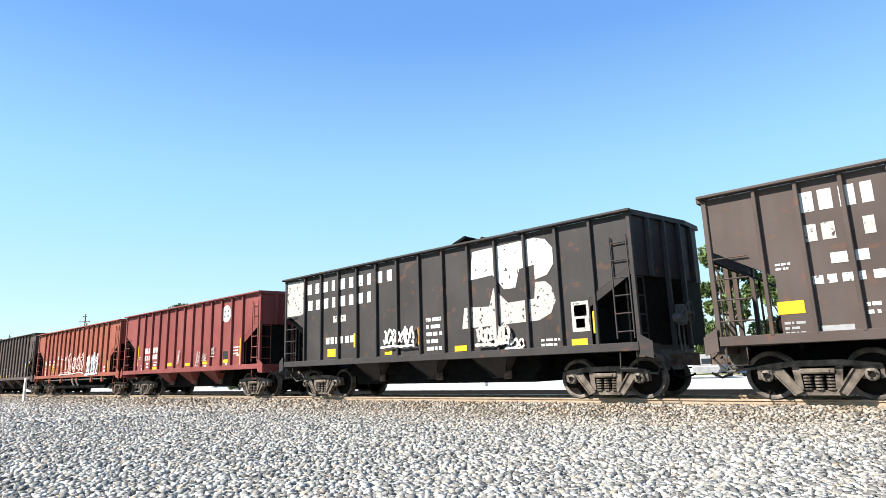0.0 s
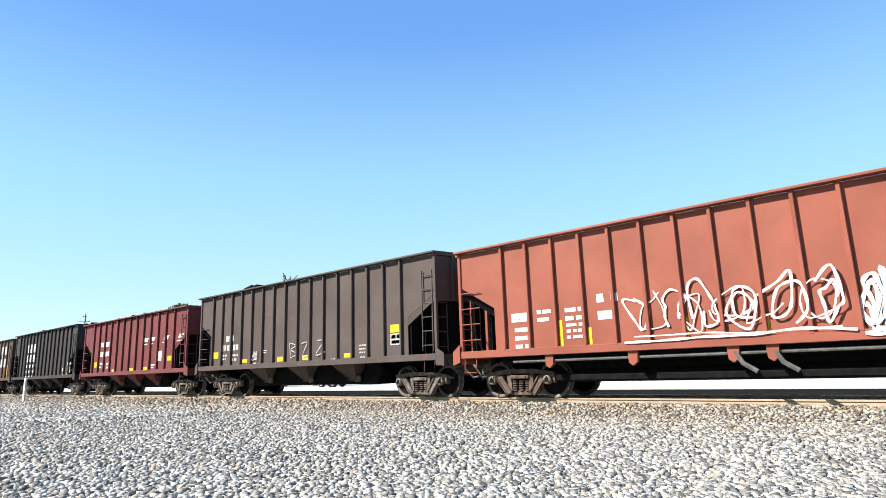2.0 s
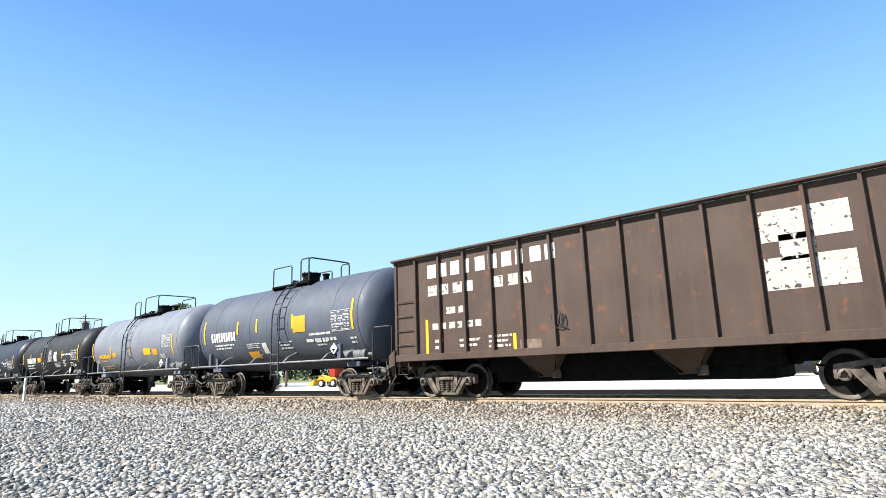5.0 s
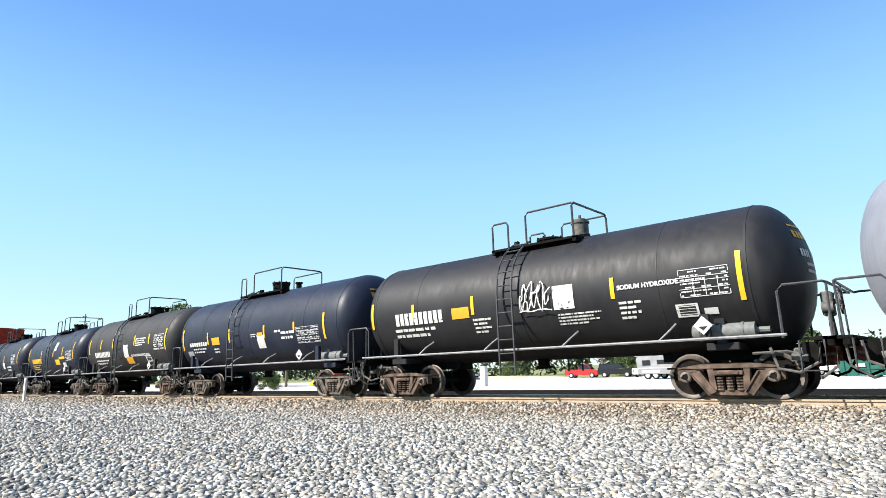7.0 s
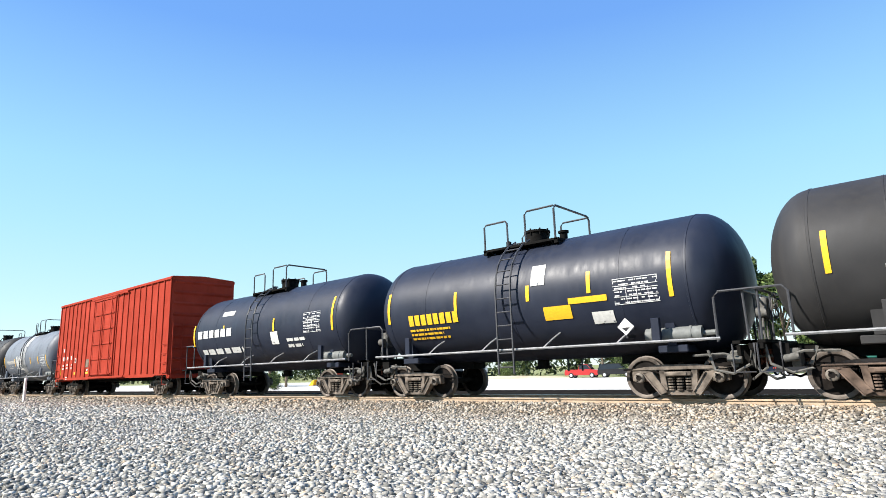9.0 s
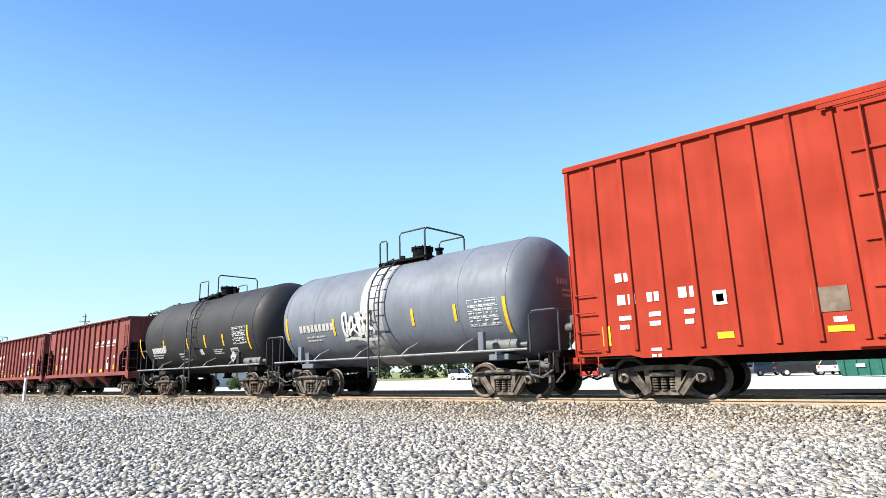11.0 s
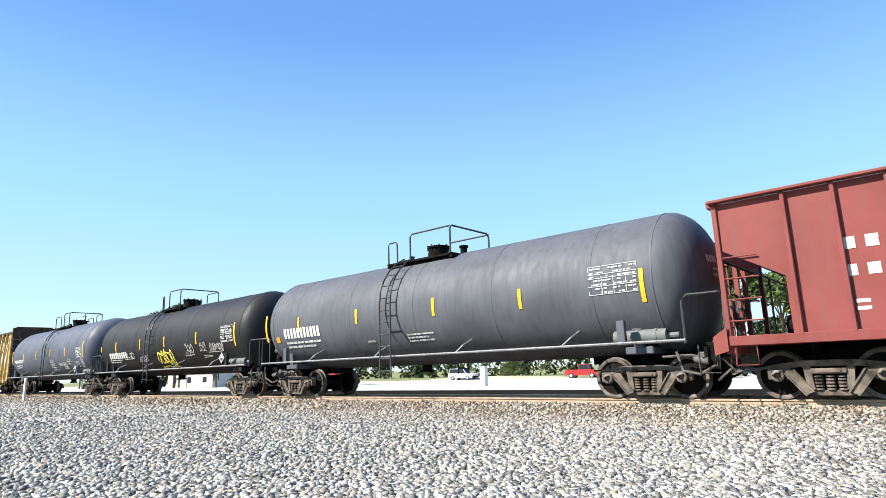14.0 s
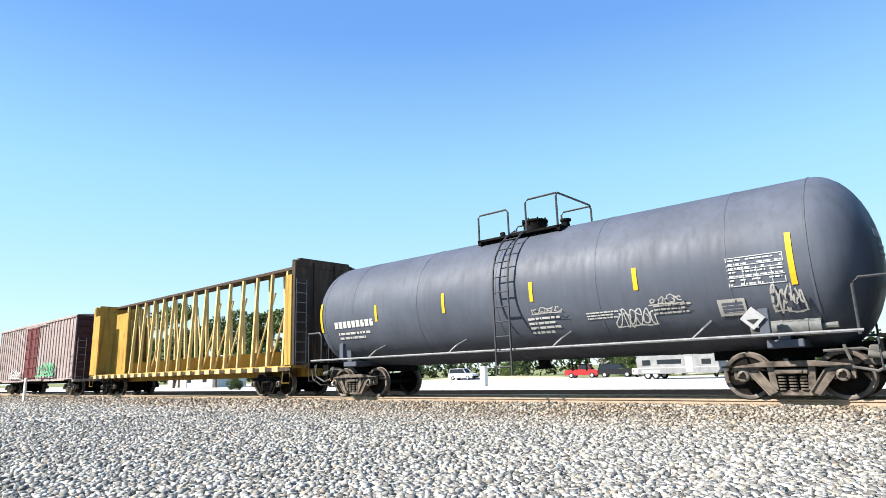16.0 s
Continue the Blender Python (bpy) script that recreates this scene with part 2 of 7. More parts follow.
def run(t):
    """Metres by which the train has moved at t seconds, counted from 8 s."""
    base = SPEED * (t - 8) + GAIN * (t - 8) ** 2 / 2
    ts = sorted(STEPS)
    if t <= ts[0]:
        return base + STEPS[ts[0]]
    for a, b in zip(ts, ts[1:]):
        if a <= t <= b:
            return base + STEPS[a] + (STEPS[b] - STEPS[a]) * (t - a) / (b - a)
    return base + STEPS[ts[-1]]


TRAIN, WHEELSETS = [], []


def car(name, x, label, category):
    e = tagged(new(name), label, category, "cars of the freight train")
    e.empty_display_size = 0.3
    e.matrix_basis = pose(x, TRACK, RAIL)
    TRAIN.append((e, x))
    return e


# ---- running gear ----
def wheelset_mesh():
    b = Build()
    for sgn in (-1, 1):
        y = 0.75 * sgn
        prof = [(-0.07, 0.0), (-0.07, 0.12), (-0.035, 0.14), (-0.02, 0.34), (-0.06, 0.38), (-0.07, 0.433), (-0.07, 0.456), (0.045, 0.458), (0.06, 0.485), (0.08, 0.485), (0.085, 0.37), (0.03, 0.34), (0.03, 0.14), (0.09, 0.12), (0.09, 0.0)]
        prof = [(a * -sgn, r) for a, r in prof]
        b.lathe(prof, "y", (0, y, 0), 28)
    b.cyl((0, -1.02, 0), (0, 1.02, 0), 0.085, 10)
    for sgn in (-1, 1):
        b.lathe([(a * sgn, r) for a, r in ((1.10, 0.0), (1.10, 0.115), (1.19, 0.112), (1.205, 0.095), (1.205, 0.062), (1.19, 0.058), (1.19, 0.0))], "y", (0, 0, 0), 18)
        for k in range(3):
            u, w = 0.072 * math.cos(k * 2.094), 0.072 * math.sin(k * 2.094)
            b.cyl((u, sgn * 1.20, w), (u, sgn * 1.225, w), 0.018, 6)
    me = b.mesh("wheelset")
    fix(me)
    me.materials.append(WHEEL_STEEL)
    me.materials.append(TREAD)
    me.materials.append(BEARING)
    for p in me.polygons:
        c = p.center
        r = math.hypot(c.x, c.z)
        if abs(c.y) > 0.5 and (r > 0.44 or abs(c.y) < 0.9 and r > 0.37):
            p.material_index = 1
        if abs(c.y) > 1.05:
            p.material_index = 2 if r > 0.055 and abs(c.y) < 1.215 else 0
    return me


WHEELSET = wheelset_mesh()
WB = 1.68 / 2


def side_frame_mesh(mat):
    """A cast side frame: arched top chord, two sloping limbs to the spring seat, columns and a nest of coil springs."""
    b = Build()
    y0, y1 = -0.085, 0.085
    b.prism([(-1.02, 0.56), (-0.78, 0.575), (-0.42, 0.62), (0.42, 0.62), (0.78, 0.575), (1.02, 0.56), (1.00, 0.63), (0.76, 0.665), (0.40, 0.715), (-0.40, 0.715), (-0.76, 0.665), (-1.00, 0.63)], y0, y1)
    b.prism([(-1.02, 0.63), (1.02, 0.63), (0.98, 0.655), (0.42, 0.735), (-0.42, 0.735), (-0.98, 0.655)], y0 - 0.03, y0 + 0.01)
    for k in (-1, 1):
        b.prism([(k * 0.56, 0.58), (k * 0.78, 0.58), (k * 0.41, 0.10), (k * 0.27, 0.16)][::k], y0, y1)
        b.prism([(k * 0.545, 0.57), (k * 0.58, 0.57), (k * 0.295, 0.16), (k * 0.26, 0.16)][::k], y0 - 0.035, y0)
        b.prism([(k * 0.765, 0.57), (k * 0.80, 0.57), (k * 0.425, 0.09), (k * 0.39, 0.09)][::k], y0 - 0.035, y0)
        b.prism([(k * 0.29, 0.63), (k * 0.41, 0.63), (k * 0.37, 0.20), (k * 0.25, 0.20)][::k], y0 - 0.01, y1 - 0.02)
        b.box(k * WB - 0.15, k * WB + 0.15, y0 - 0.01, y1, 0.545, 0.61, 0.015)
        for d in (-1, 1):
            b.prism([(k * WB + d * 0.12, 0.38), (k * WB + d * 0.18, 0.40), (k * WB + d * 0.18, 0.57), (k * WB + d * 0.12, 0.57)][::d], y0, y1)
    b.prism([(-0.42, 0.09), (0.42, 0.09), (0.36, 0.185), (-0.36, 0.185)], y0 + 0.05, y1)
    for x in (-0.19, 0.0, 0.19):
        for i in range(5):
            b.cyl((x, -0.01, 0.19 + i * 0.058), (x, -0.01, 0.222 + i * 0.058), 0.078, 8)
    b.box(-0.29, 0.29, y0 - 0.05, y1, 0.485, 0.585, 0.02)
    b.box(-0.20, 0.20, y0 - 0.075, y0 - 0.05, 0.505, 0.565, 0.008)
    me = b.mesh("side_frame")
    fix(me)
    me.materials.append(mat)
    return me


def bolster_mesh():
    b = Build()
    b.box(-0.20, 0.20, -1.0, 1.0, 0.48, 0.72, 0.03)
    b.cyl((0, 0, 0.70), (0, 0, 0.86), 0.24, 12)
    b.box(-0.34, 0.34, -0.98, 0.98, 0.19, 0.50)
    for k in (-1, 1):
        b.box(k * 0.52 - 0.05, k * 0.52 + 0.05, -0.95, 0.95, 0.36, 0.48)
        for y in (-0.75, 0.75):
            b.box(k * 0.40 - 0.05, k * 0.40 + 0.06, y - 0.08, y + 0.08, 0.30, 0.55)
        for y in (-0.92, 0.92):
            b.tube([(k * 0.30, y, 0.50), (k * 0.62, y, 0.66), (k * 1.30, y, 0.64)], 0.022, 5)
    me = b.mesh("truck")
    fix(me)
    me.materials.append(UNDER)
    return me


BOLSTER = bolster_mesh()
FRAMES = {"dusty": side_frame_mesh(TRUCK_RUST), "rusty": side_frame_mesh(TRUCK_BROWN), "dark": side_frame_mesh(UNDER)}


def truck(parent, x, kind="dusty"):
    t = part("truck", BOLSTER, None, parent, "", pose(x, 0, 0))
    for sgn in (-1, 1):
        part("side_frame", FRAMES[kind], None, t, "dust-caked cast steel side frame with coil springs", pose(0, 1.02 * sgn, 0, 0, 0, 0 if sgn < 0 else 180))
    for k in (-1, 1):
        w = part("wheelset", WHEELSET, None, t, "steel wheels with a worn bright rim", pose(k * WB, 0, 0.46))
        WHEELSETS.append((w, k * WB))


def coupler(parent, x, d):
    b = Build()
    b.box(min(x, x + d * 0.30), max(x, x + d * 0.30), -0.10, 0.10, 0.72, 0.95, 0.02)
    a = x + d * 0.30
    b.prism([(a, -0.12), (a + d * 0.28, -0.17), (a + d * 0.36, 0.0), (a + d * 0.24, 0.14), (a, 0.13)][::d], 0.70, 0.98, "z")
    part("coupler", b, TRUCK_BROWN, parent, "rusty knuckle coupler")
    h = Build()
    h.tube([(x, -0.28, 0.78), (x + d * 0.18, -0.29, 0.50), (x + d * 0.38, -0.26, 0.42), (x + d * 0.60, -0.2, 0.52)], 0.028, 6)
    part("air_hose", h, UNDER, parent, "sagging black rubber air hose")


def brake_wheel(parent, x, y, z):
    b = Build()
    pts = [(x, y + 0.25 * math.cos(a * math.pi / 8), z + 0.25 * math.sin(a * math.pi / 8)) for a in range(17)]
    b.tube(pts, 0.016, 5)
    for a in range(4):
        b.cyl((x, y, z), (x, y + 0.25 * math.cos(a * math.pi / 2), z + 0.25 * math.sin(a * math.pi / 2)), 0.012, 4)
    b.cyl((x - 0.14, y, z), (x + 0.03, y, z), 0.05, 8)
    part("brake_wheel", b, BRAKE_GREY, parent, "round steel hand brake wheel")
    c = Build()
    c.box(x - 0.32, x - 0.12, y - 0.16, y + 0.16, z - 0.28, z + 0.2, 0.03)
    c.cyl((x - 0.2, y, z - 0.28), (x - 0.2, y, 1.0), 0.02, 6)
    c.cyl((x - 0.1, y - 0.24, z - 0.12), (x - 0.3, y - 0.24, z - 0.12), 0.11, 10)
    c.tube([(x - 0.2, y + 0.12, z + 0.15), (x - 0.22, y + 0.3, z + 0.1), (x - 0.24, y + 0.42, z - 0.3), (x - 0.2, y + 0.4, 1.05)], 0.03, 6)
    c.tube([(x - 0.2, y - 0.24, z - 0.2), (x - 0.2, y - 0.3, z - 0.5), (x - 0.2, y - 0.2, 1.0)], 0.022, 6)
    part("brake_box", c, BRAKE_GREY, parent, "hand brake gear box and chain")


def ladder(parent, p, step, n, across, mat, name="ladder", rails=True, r=0.016):
    """n rungs from p upwards, each across, with two stiles."""
    b = Build()
    p, across, step = Vector(p), Vector(across), Vector(step)
    for i in range(n):
        b.cyl(p + step * i, p + step * i + across, r, 5)
    if rails:
        for q in (p, p + across):
            b.cyl(q - step * 0.4, q + step * (n - 0.6), r * 1.3, 5)
    return part(name, b, mat, parent)


# ---- painted marks ----
def flat_mark(parent, x, z, w, h, mat, y=-1.560, name="stencil", slant=0.0):
    b = Build()
    b.sheet([(x, y, z), (x + w, y, z), (x + w + slant, y, z + h), (x + slant, y, z + h)], (0, -1, 0), 0.004)
    return part(name, b, mat, parent)


def letter_bars(parent, x, z, count, w, h, gap, mat, y=-1.560, slant=0.0, skip=()):
    for i in range(count):
        if i not in skip:
            b = Build()
            x0 = x + i * (w + gap)
            ww = w * ((1.0, 0.88, 0.96, 0.7)[i % 4] if not slant else 0.8)
            b.sheet([(x0, y, z + h * 0.12), (x0 + ww, y, z + h * 0.12), (x0 + ww + slant, y, z + h * 0.9), (x0 + slant, y, z + h * 0.9)], (0, -1, 0), 0.004)
            part("lettering", b, mat, parent)


def dashes(x, w, h):
    """Uneven short bars along one line of small writing: from, to."""
    rng = random.Random(round(x * 977 + w * 131 + h * 7919))
    out, at = [], x
    while at < x + w - 0.3 * h:
        to = min(x + w, at + h * rng.uniform(0.6, 3.2))
        out.append((at, to))
        at = to + h * rng.uniform(0.25, 0.7)
    return out


def line_bars(parent, x, z, widths, h, gap, mat, y=-1.560):
    b = Build()
    for i, w in enumerate(widths):
        zz = z - i * (h + gap)
        for x0, x1 in dashes(x, w, h):
            b.sheet([(x0, y, zz), (x1, y, zz), (x1, y, zz + h * 0.8), (x0, y, zz + h * 0.8)], (0, -1, 0), 0.004)
    return tagged(part("stencil_block", b, mat, parent), kind="stuff")


LAYER = [0]


def disc_mark(parent, x, z, r, y=-1.562):
    """A round white emblem with four small dark spots."""
    b = Build()
    b.sheet([(x + r * math.cos(a * math.pi / 14), y, z + r * math.sin(a * math.pi / 14)) for a in range(28)], (0, -1, 0), 0.004)
    part("emblem", b, WHITE, parent, "round white emblem")
    for dx, dz in ((-0.35, 0.3), (0.35, 0.3), (-0.35, -0.3), (0.35, -0.3)):
        flat_mark(parent, x + dx * r - 0.04, z + dz * r - 0.04, 0.08, 0.08, INK, y - 0.006, "emblem_spot")


def ribbon(parent, strokes, w, mat, put, name="spray_stroke"):
    """Sprayed strokes, each a smooth band through its points, laid on a surface by put(u, v)."""
    b = Build()
    LAYER[0] = (LAYER[0] + 1) % 5
    lift = 0.004 * LAYER[0]
    for pts in strokes:
        pts = [Vector(p) for p in pts]
        fine = []
        n = len(pts)
        for i in range(n - 1):
            p0, p1, p2, p3 = pts[max(i - 1, 0)], pts[i], pts[i + 1], pts[min(i + 2, n - 1)]
            for k in range(5):
                t = k / 5
                fine.append(0.5 * (2 * p1 + (p2 - p0) * t + (2 * p0 - 5 * p1 + 4 * p2 - p3) * t * t + (3 * p1 - p0 - 3 * p2 + p3) * t ** 3))
        fine.append(pts[-1])
        vs = []
        for i, p in enumerate(fine):
            d = fine[min(i + 1, len(fine) - 1)] - fine[max(i - 1, 0)]
            d = d.normalized() if d.length > 1e-6 else Vector((1, 0))
            q = Vector((-d.y, d.x)) * w * 0.5 * (0.75 + 0.5 * math.sin(i * 0.7) ** 2)
            lift += 0.0004
            vs += [(c[0], c[1] - lift, c[2]) for c in (put(*(p - q)), put(*(p + q)))]
        b.add(vs, [(2 * i, 2 * i + 1, 2 * i + 3, 2 * i + 2) for i in range(len(fine) - 1)])
    me = b.mesh(name)
    me.materials.append(mat)
    ob = new(name, me)
    ob.parent = parent
    return ob


def scrawl(rng, x, z, w, h, n):
    """Looping sprayed handwriting: each sign is one stroke that circles, hooks and crosses itself."""
    out = []
    for i in range(n):
        cx, ww = x + w * (i + 0.5) / n, w / n * 0.62
        a, turn = rng.uniform(0, 6.28), rng.choice((-1, 1)) * rng.uniform(0.8, 1.3)
        lean, drift = rng.uniform(-0.1, 0.25) * h, rng.uniform(-0.25, 0.25)
        pts = []
        for j in range(rng.choice((6, 8, 9, 11))):
            q = rng.uniform(0.25, 1.0)
            a += rng.uniform(-0.5, 0.5)
            v = 0.5 + 0.5 * q * math.sin(a + j * turn)
            pts.append((cx + ww * q * math.cos(a + j * turn) + ww * drift * (j / 5 - 1) + lean * (v - 0.5), z + h * v))
        out.append(pts)
    out.append([(x + w * k / 5, z + h * (0.02 + 0.08 * rng.random())) for k in range(6)])
    return out


on_side = lambda u, v: (u, -1.566, v)


# ---- open hopper cars ----
def hopper(x, L, H, mat, label, posts, first, pitch, bays=3, sill=1.18, frame_kind="dusty", debris=0, cut=True, twigs=0.0, brake=1.9):
    e = car("hopper_car", x, label, "hopper car")
    h, W = L / 2, 1.55
    cut_in, cut_z0, cut_z1 = 1.12, 2.32, 2.98
    for sgn in (-1, 1):
        b = Build()
        pts = [(-h, sill), (h, sill), (h, H), (-h, H)] if not cut else [(-h + cut_in, sill), (h - cut_in, sill), (h - cut_in, cut_z0), (h, cut_z1), (h, H), (-h, H), (-h, cut_z1), (-h + cut_in, cut_z0)]
        b.prism(pts, sgn * W - 0.006, sgn * W + 0.006)
        part("side_sheet", b, mat, e)
        b = Build()
        b.box(-h - 0.10, h + 0.10, min(sgn * (W - 0.02), sgn * (W + 0.17)), max(sgn * (W - 0.02), sgn * (W + 0.17)), H + 0.005, H + 0.07, 0.015)
        part("top_chord", b, mat, e)
        b = Build()
        b.box(-h, h, sgn * W - 0.09, sgn * W + 0.07, sill - 0.13, sill + 0.06, 0.012)
        part("side_sill", b, mat, e)
        for k in range(posts):
            px = first + pitch * k
            b = Build()
            y0, y1 = sgn * (W + 0.006), sgn * (W + 0.095)
            b.box(px - 0.038, px + 0.038, min(y0, y1), max(y0, y1), sill + 0.02, H + 0.005, 0.012)
            part("side_post", b, mat, e)
        for k in (-1, 1):
            b = Build()
            b.box(k * h - 0.05, k * h + 0.05, sgn * W - 0.05, sgn * W + 0.05, sill, H - 0.03, 0.012)
            part("corner_post", b, mat, e)
    for k in (-1, 1):
        b = Build()
        if k > 0:
            b.prism([(h - 0.01, -W), (h + 0.45, 0.6), (h + 0.45, W), (h - 0.01, W)], cut_z1 - 0.25, H, "z")
            b.prism([(h - 0.03, -W - 0.05), (h + 0.05, -W - 0.05), (h + 0.53, 0.6), (h + 0.53, W), (h - 0.03, W)], H - 0.04, H + 0.08, "z")
        else:
            b.sheet([(k * h, -W, cut_z1 - 0.25), (k * h, W, cut_z1 - 0.25), (k * h, W, H), (k * h, -W, H)], (-k, 0, 0), 0.012)
            b.box(k * h - 0.15, k * h + 0.03, -W, W, H - 0.04, H + 0.08)
        part("end_sheet", b, mat, e, "ribbed steel end wall")
        # added plate: its black stands for the shade below the end wall
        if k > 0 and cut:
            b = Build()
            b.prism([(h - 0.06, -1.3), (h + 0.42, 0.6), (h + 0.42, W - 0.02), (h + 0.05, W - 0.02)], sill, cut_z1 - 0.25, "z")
            part("end_web", b, UNDER, e, "added near-black plate for the shade under the end wall")
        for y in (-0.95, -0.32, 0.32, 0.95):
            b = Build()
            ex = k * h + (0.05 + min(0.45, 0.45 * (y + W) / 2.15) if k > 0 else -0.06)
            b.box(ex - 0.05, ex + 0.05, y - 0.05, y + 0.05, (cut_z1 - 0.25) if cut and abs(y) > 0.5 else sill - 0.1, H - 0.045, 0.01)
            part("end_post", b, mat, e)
        # the slope sheet's shade is put into its colour, not the car's paint
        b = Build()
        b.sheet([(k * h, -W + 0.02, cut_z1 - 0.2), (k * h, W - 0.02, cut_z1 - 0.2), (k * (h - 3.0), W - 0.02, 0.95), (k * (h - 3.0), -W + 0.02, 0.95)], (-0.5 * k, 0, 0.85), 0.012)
        part("slope_sheet", b, UNDER, e, "slope sheet under the body end, coloured black for its shade")
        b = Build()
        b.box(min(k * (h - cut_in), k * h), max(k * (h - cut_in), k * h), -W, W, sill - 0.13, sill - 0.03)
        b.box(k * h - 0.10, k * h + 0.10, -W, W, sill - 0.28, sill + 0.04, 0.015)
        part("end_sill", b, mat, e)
        # added black plates that fill the shaded space under the slopes
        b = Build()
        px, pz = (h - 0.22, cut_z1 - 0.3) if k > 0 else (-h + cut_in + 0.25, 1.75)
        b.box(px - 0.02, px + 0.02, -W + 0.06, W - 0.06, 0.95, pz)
        part("bolster_web", b, UNDER, e, "added near-black plate for the shade under the slope")
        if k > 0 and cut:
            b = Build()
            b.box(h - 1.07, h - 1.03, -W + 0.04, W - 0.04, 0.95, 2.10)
            part("bolster_web", b, UNDER, e, "added near-black plate for the shade under the slope")
        coupler(e, k * (h + 0.05), k)
        ladder(e, (k * h + k * 0.02, -W + 0.03, sill + 0.25), (0, 0, 0.42), 5 if k > 0 else 4, (0, 0.42, 0), mat, "end_ladder")
        if k > 0:
            ladder(e, (h - 0.48, -W - 0.06, sill + 0.3), (0, 0, 0.40), 6, (0.40, 0, 0), mat, "side_ladder")
        else:
            for i in range(4):
                ladder(e, (-h + 0.06, -W - 0.06, sill + 0.35 + i * 0.42), (0, 0, 0.4), 1, (0.62, 0, 0), mat, "grab_iron", rails=False)
        b = Build()
        b.tube([(k * (h - 0.1), -W - 0.02, sill), (k * (h - 0.08), -W - 0.04, sill - 0.5), (k * (h - 0.48), -W - 0.04, sill - 0.5), (k * (h - 0.46), -W - 0.02, sill)], 0.018, 5)
        part("stirrup_step", b, mat, e)
        b = Build()
        b.tube([(k * (h - 0.75), -W + 0.35, sill), (k * (h - 0.75), -W + 0.35, 2.35), (k * (h - 0.25), -W + 0.35, 2.6)], 0.022, 5)
        b.tube([(k * (h - 0.1), -0.7, sill), (k * (h + 0.25), -0.7, sill + 0.6), (k * (h + 0.25), 0.3, sill + 0.6)], 0.022, 5)
        part("end_pipework", b, UNDER, e)
    brake_wheel(e, h + 0.65, -0.1, brake if cut else 3.2)
    for k in (-1, 1):
        b = Build()
        b.sheet([(k * (h + 0.02), -W - 0.09, sill - 0.22), (k * (h + 0.30), -W - 0.05, sill - 0.30), (k * (h + 0.30), -W - 0.05, sill + 0.06), (k * (h + 0.02), -W - 0.09, sill + 0.24)], (0, -1, 0), 0.02)
        part("corner_plate", b, mat, e, "flat steel plate at the foot of the corner")
        b = Build()
        for i in range(2):
            b.tube([(k * (h + 0.05), -1.2 + 0.5 * i, sill - 0.1), (k * (h + 0.3), -1.15 + 0.5 * i, sill - 0.35), (k * (h + 0.1), -1.0 + 0.4 * i, 0.55), (k * (h - 0.5), -1.05 + 0.4 * i, 0.62)], 0.03, 6)
        b.box(k * (h - 0.05) - 0.18, k * (h - 0.05) + 0.18, -0.6, 0.6, 0.6, sill - 0.1, 0.03)
        b.cyl((k * (h + 0.1), -0.9, 0.9), (k * (h + 0.1), -0.6, 0.9), 0.09, 10)
        part("brake_rigging", b, BRAKE_GREY, e, "tangle of brake pipes and levers under the end")
    b = Build()
    b.box(-h + 0.2, h - 0.2, -0.32, 0.32, 0.72, 1.05)
    part("centre_sill", b, UNDER, e)
    span = L - 2 * 3.0
    # black boxes that stand for the shade between the bays
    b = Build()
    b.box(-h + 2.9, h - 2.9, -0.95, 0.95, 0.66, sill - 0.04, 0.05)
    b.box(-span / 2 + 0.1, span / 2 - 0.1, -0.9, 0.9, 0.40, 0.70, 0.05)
    part("hopper_core", b, UNDER, e, "near-black boxes for the shade between the discharge bays")
    b = Build()
    b.cyl((-h + 0.9, -0.75, 1.42), (-h + 1.7, -0.75, 1.42), 0.2, 12)
    part("air_reservoir", b, UNDER, e)
    for k in range(bays):
        c = -span / 2 + span * (k + 0.5) / bays
        w = 0.58
        b = Build()
        z0, z1 = 0.55, sill - 0.1
        for sgn in (-1, 1):
            y = sgn * (W - 0.1)
            b.sheet([(c - w, y, z1), (c + w, y, z1), (c + 0.18, sgn * 0.97, z0), (c - 0.10, sgn * 0.97, z0)], (0, sgn, 0.3), 0.012)
        for d in (-1, 1):
            b.sheet([(c + d * w, -W + 0.1, z1), (c + d * w, W - 0.1, z1), (c + d * 0.22, 0.95, z0), (c + d * 0.22, -0.95, z0)], (d, 0, -0.3), 0.012)
        b.sheet([(c - 0.24, -0.98, z0), (c + 0.24, -0.98, z0), (c + 0.24, 0.98, z0), (c - 0.24, 0.98, z0)], (0, 0, -1), 0.03)
        part("hopper_bay", b, mat, e, "sloping discharge bay under the body")
        b = Build()
        b.cyl((c + 0.3, -1.02, z0 + 0.02), (c + 0.3, 1.02, z0 + 0.02), 0.035, 8)
        b.box(c + 0.18, c + 0.42, -1.06, -0.98, z0 - 0.06, z0 + 0.16, 0.02)
        part("door_latch", b, TRUCK_BROWN, e, "rusty discharge door latch")
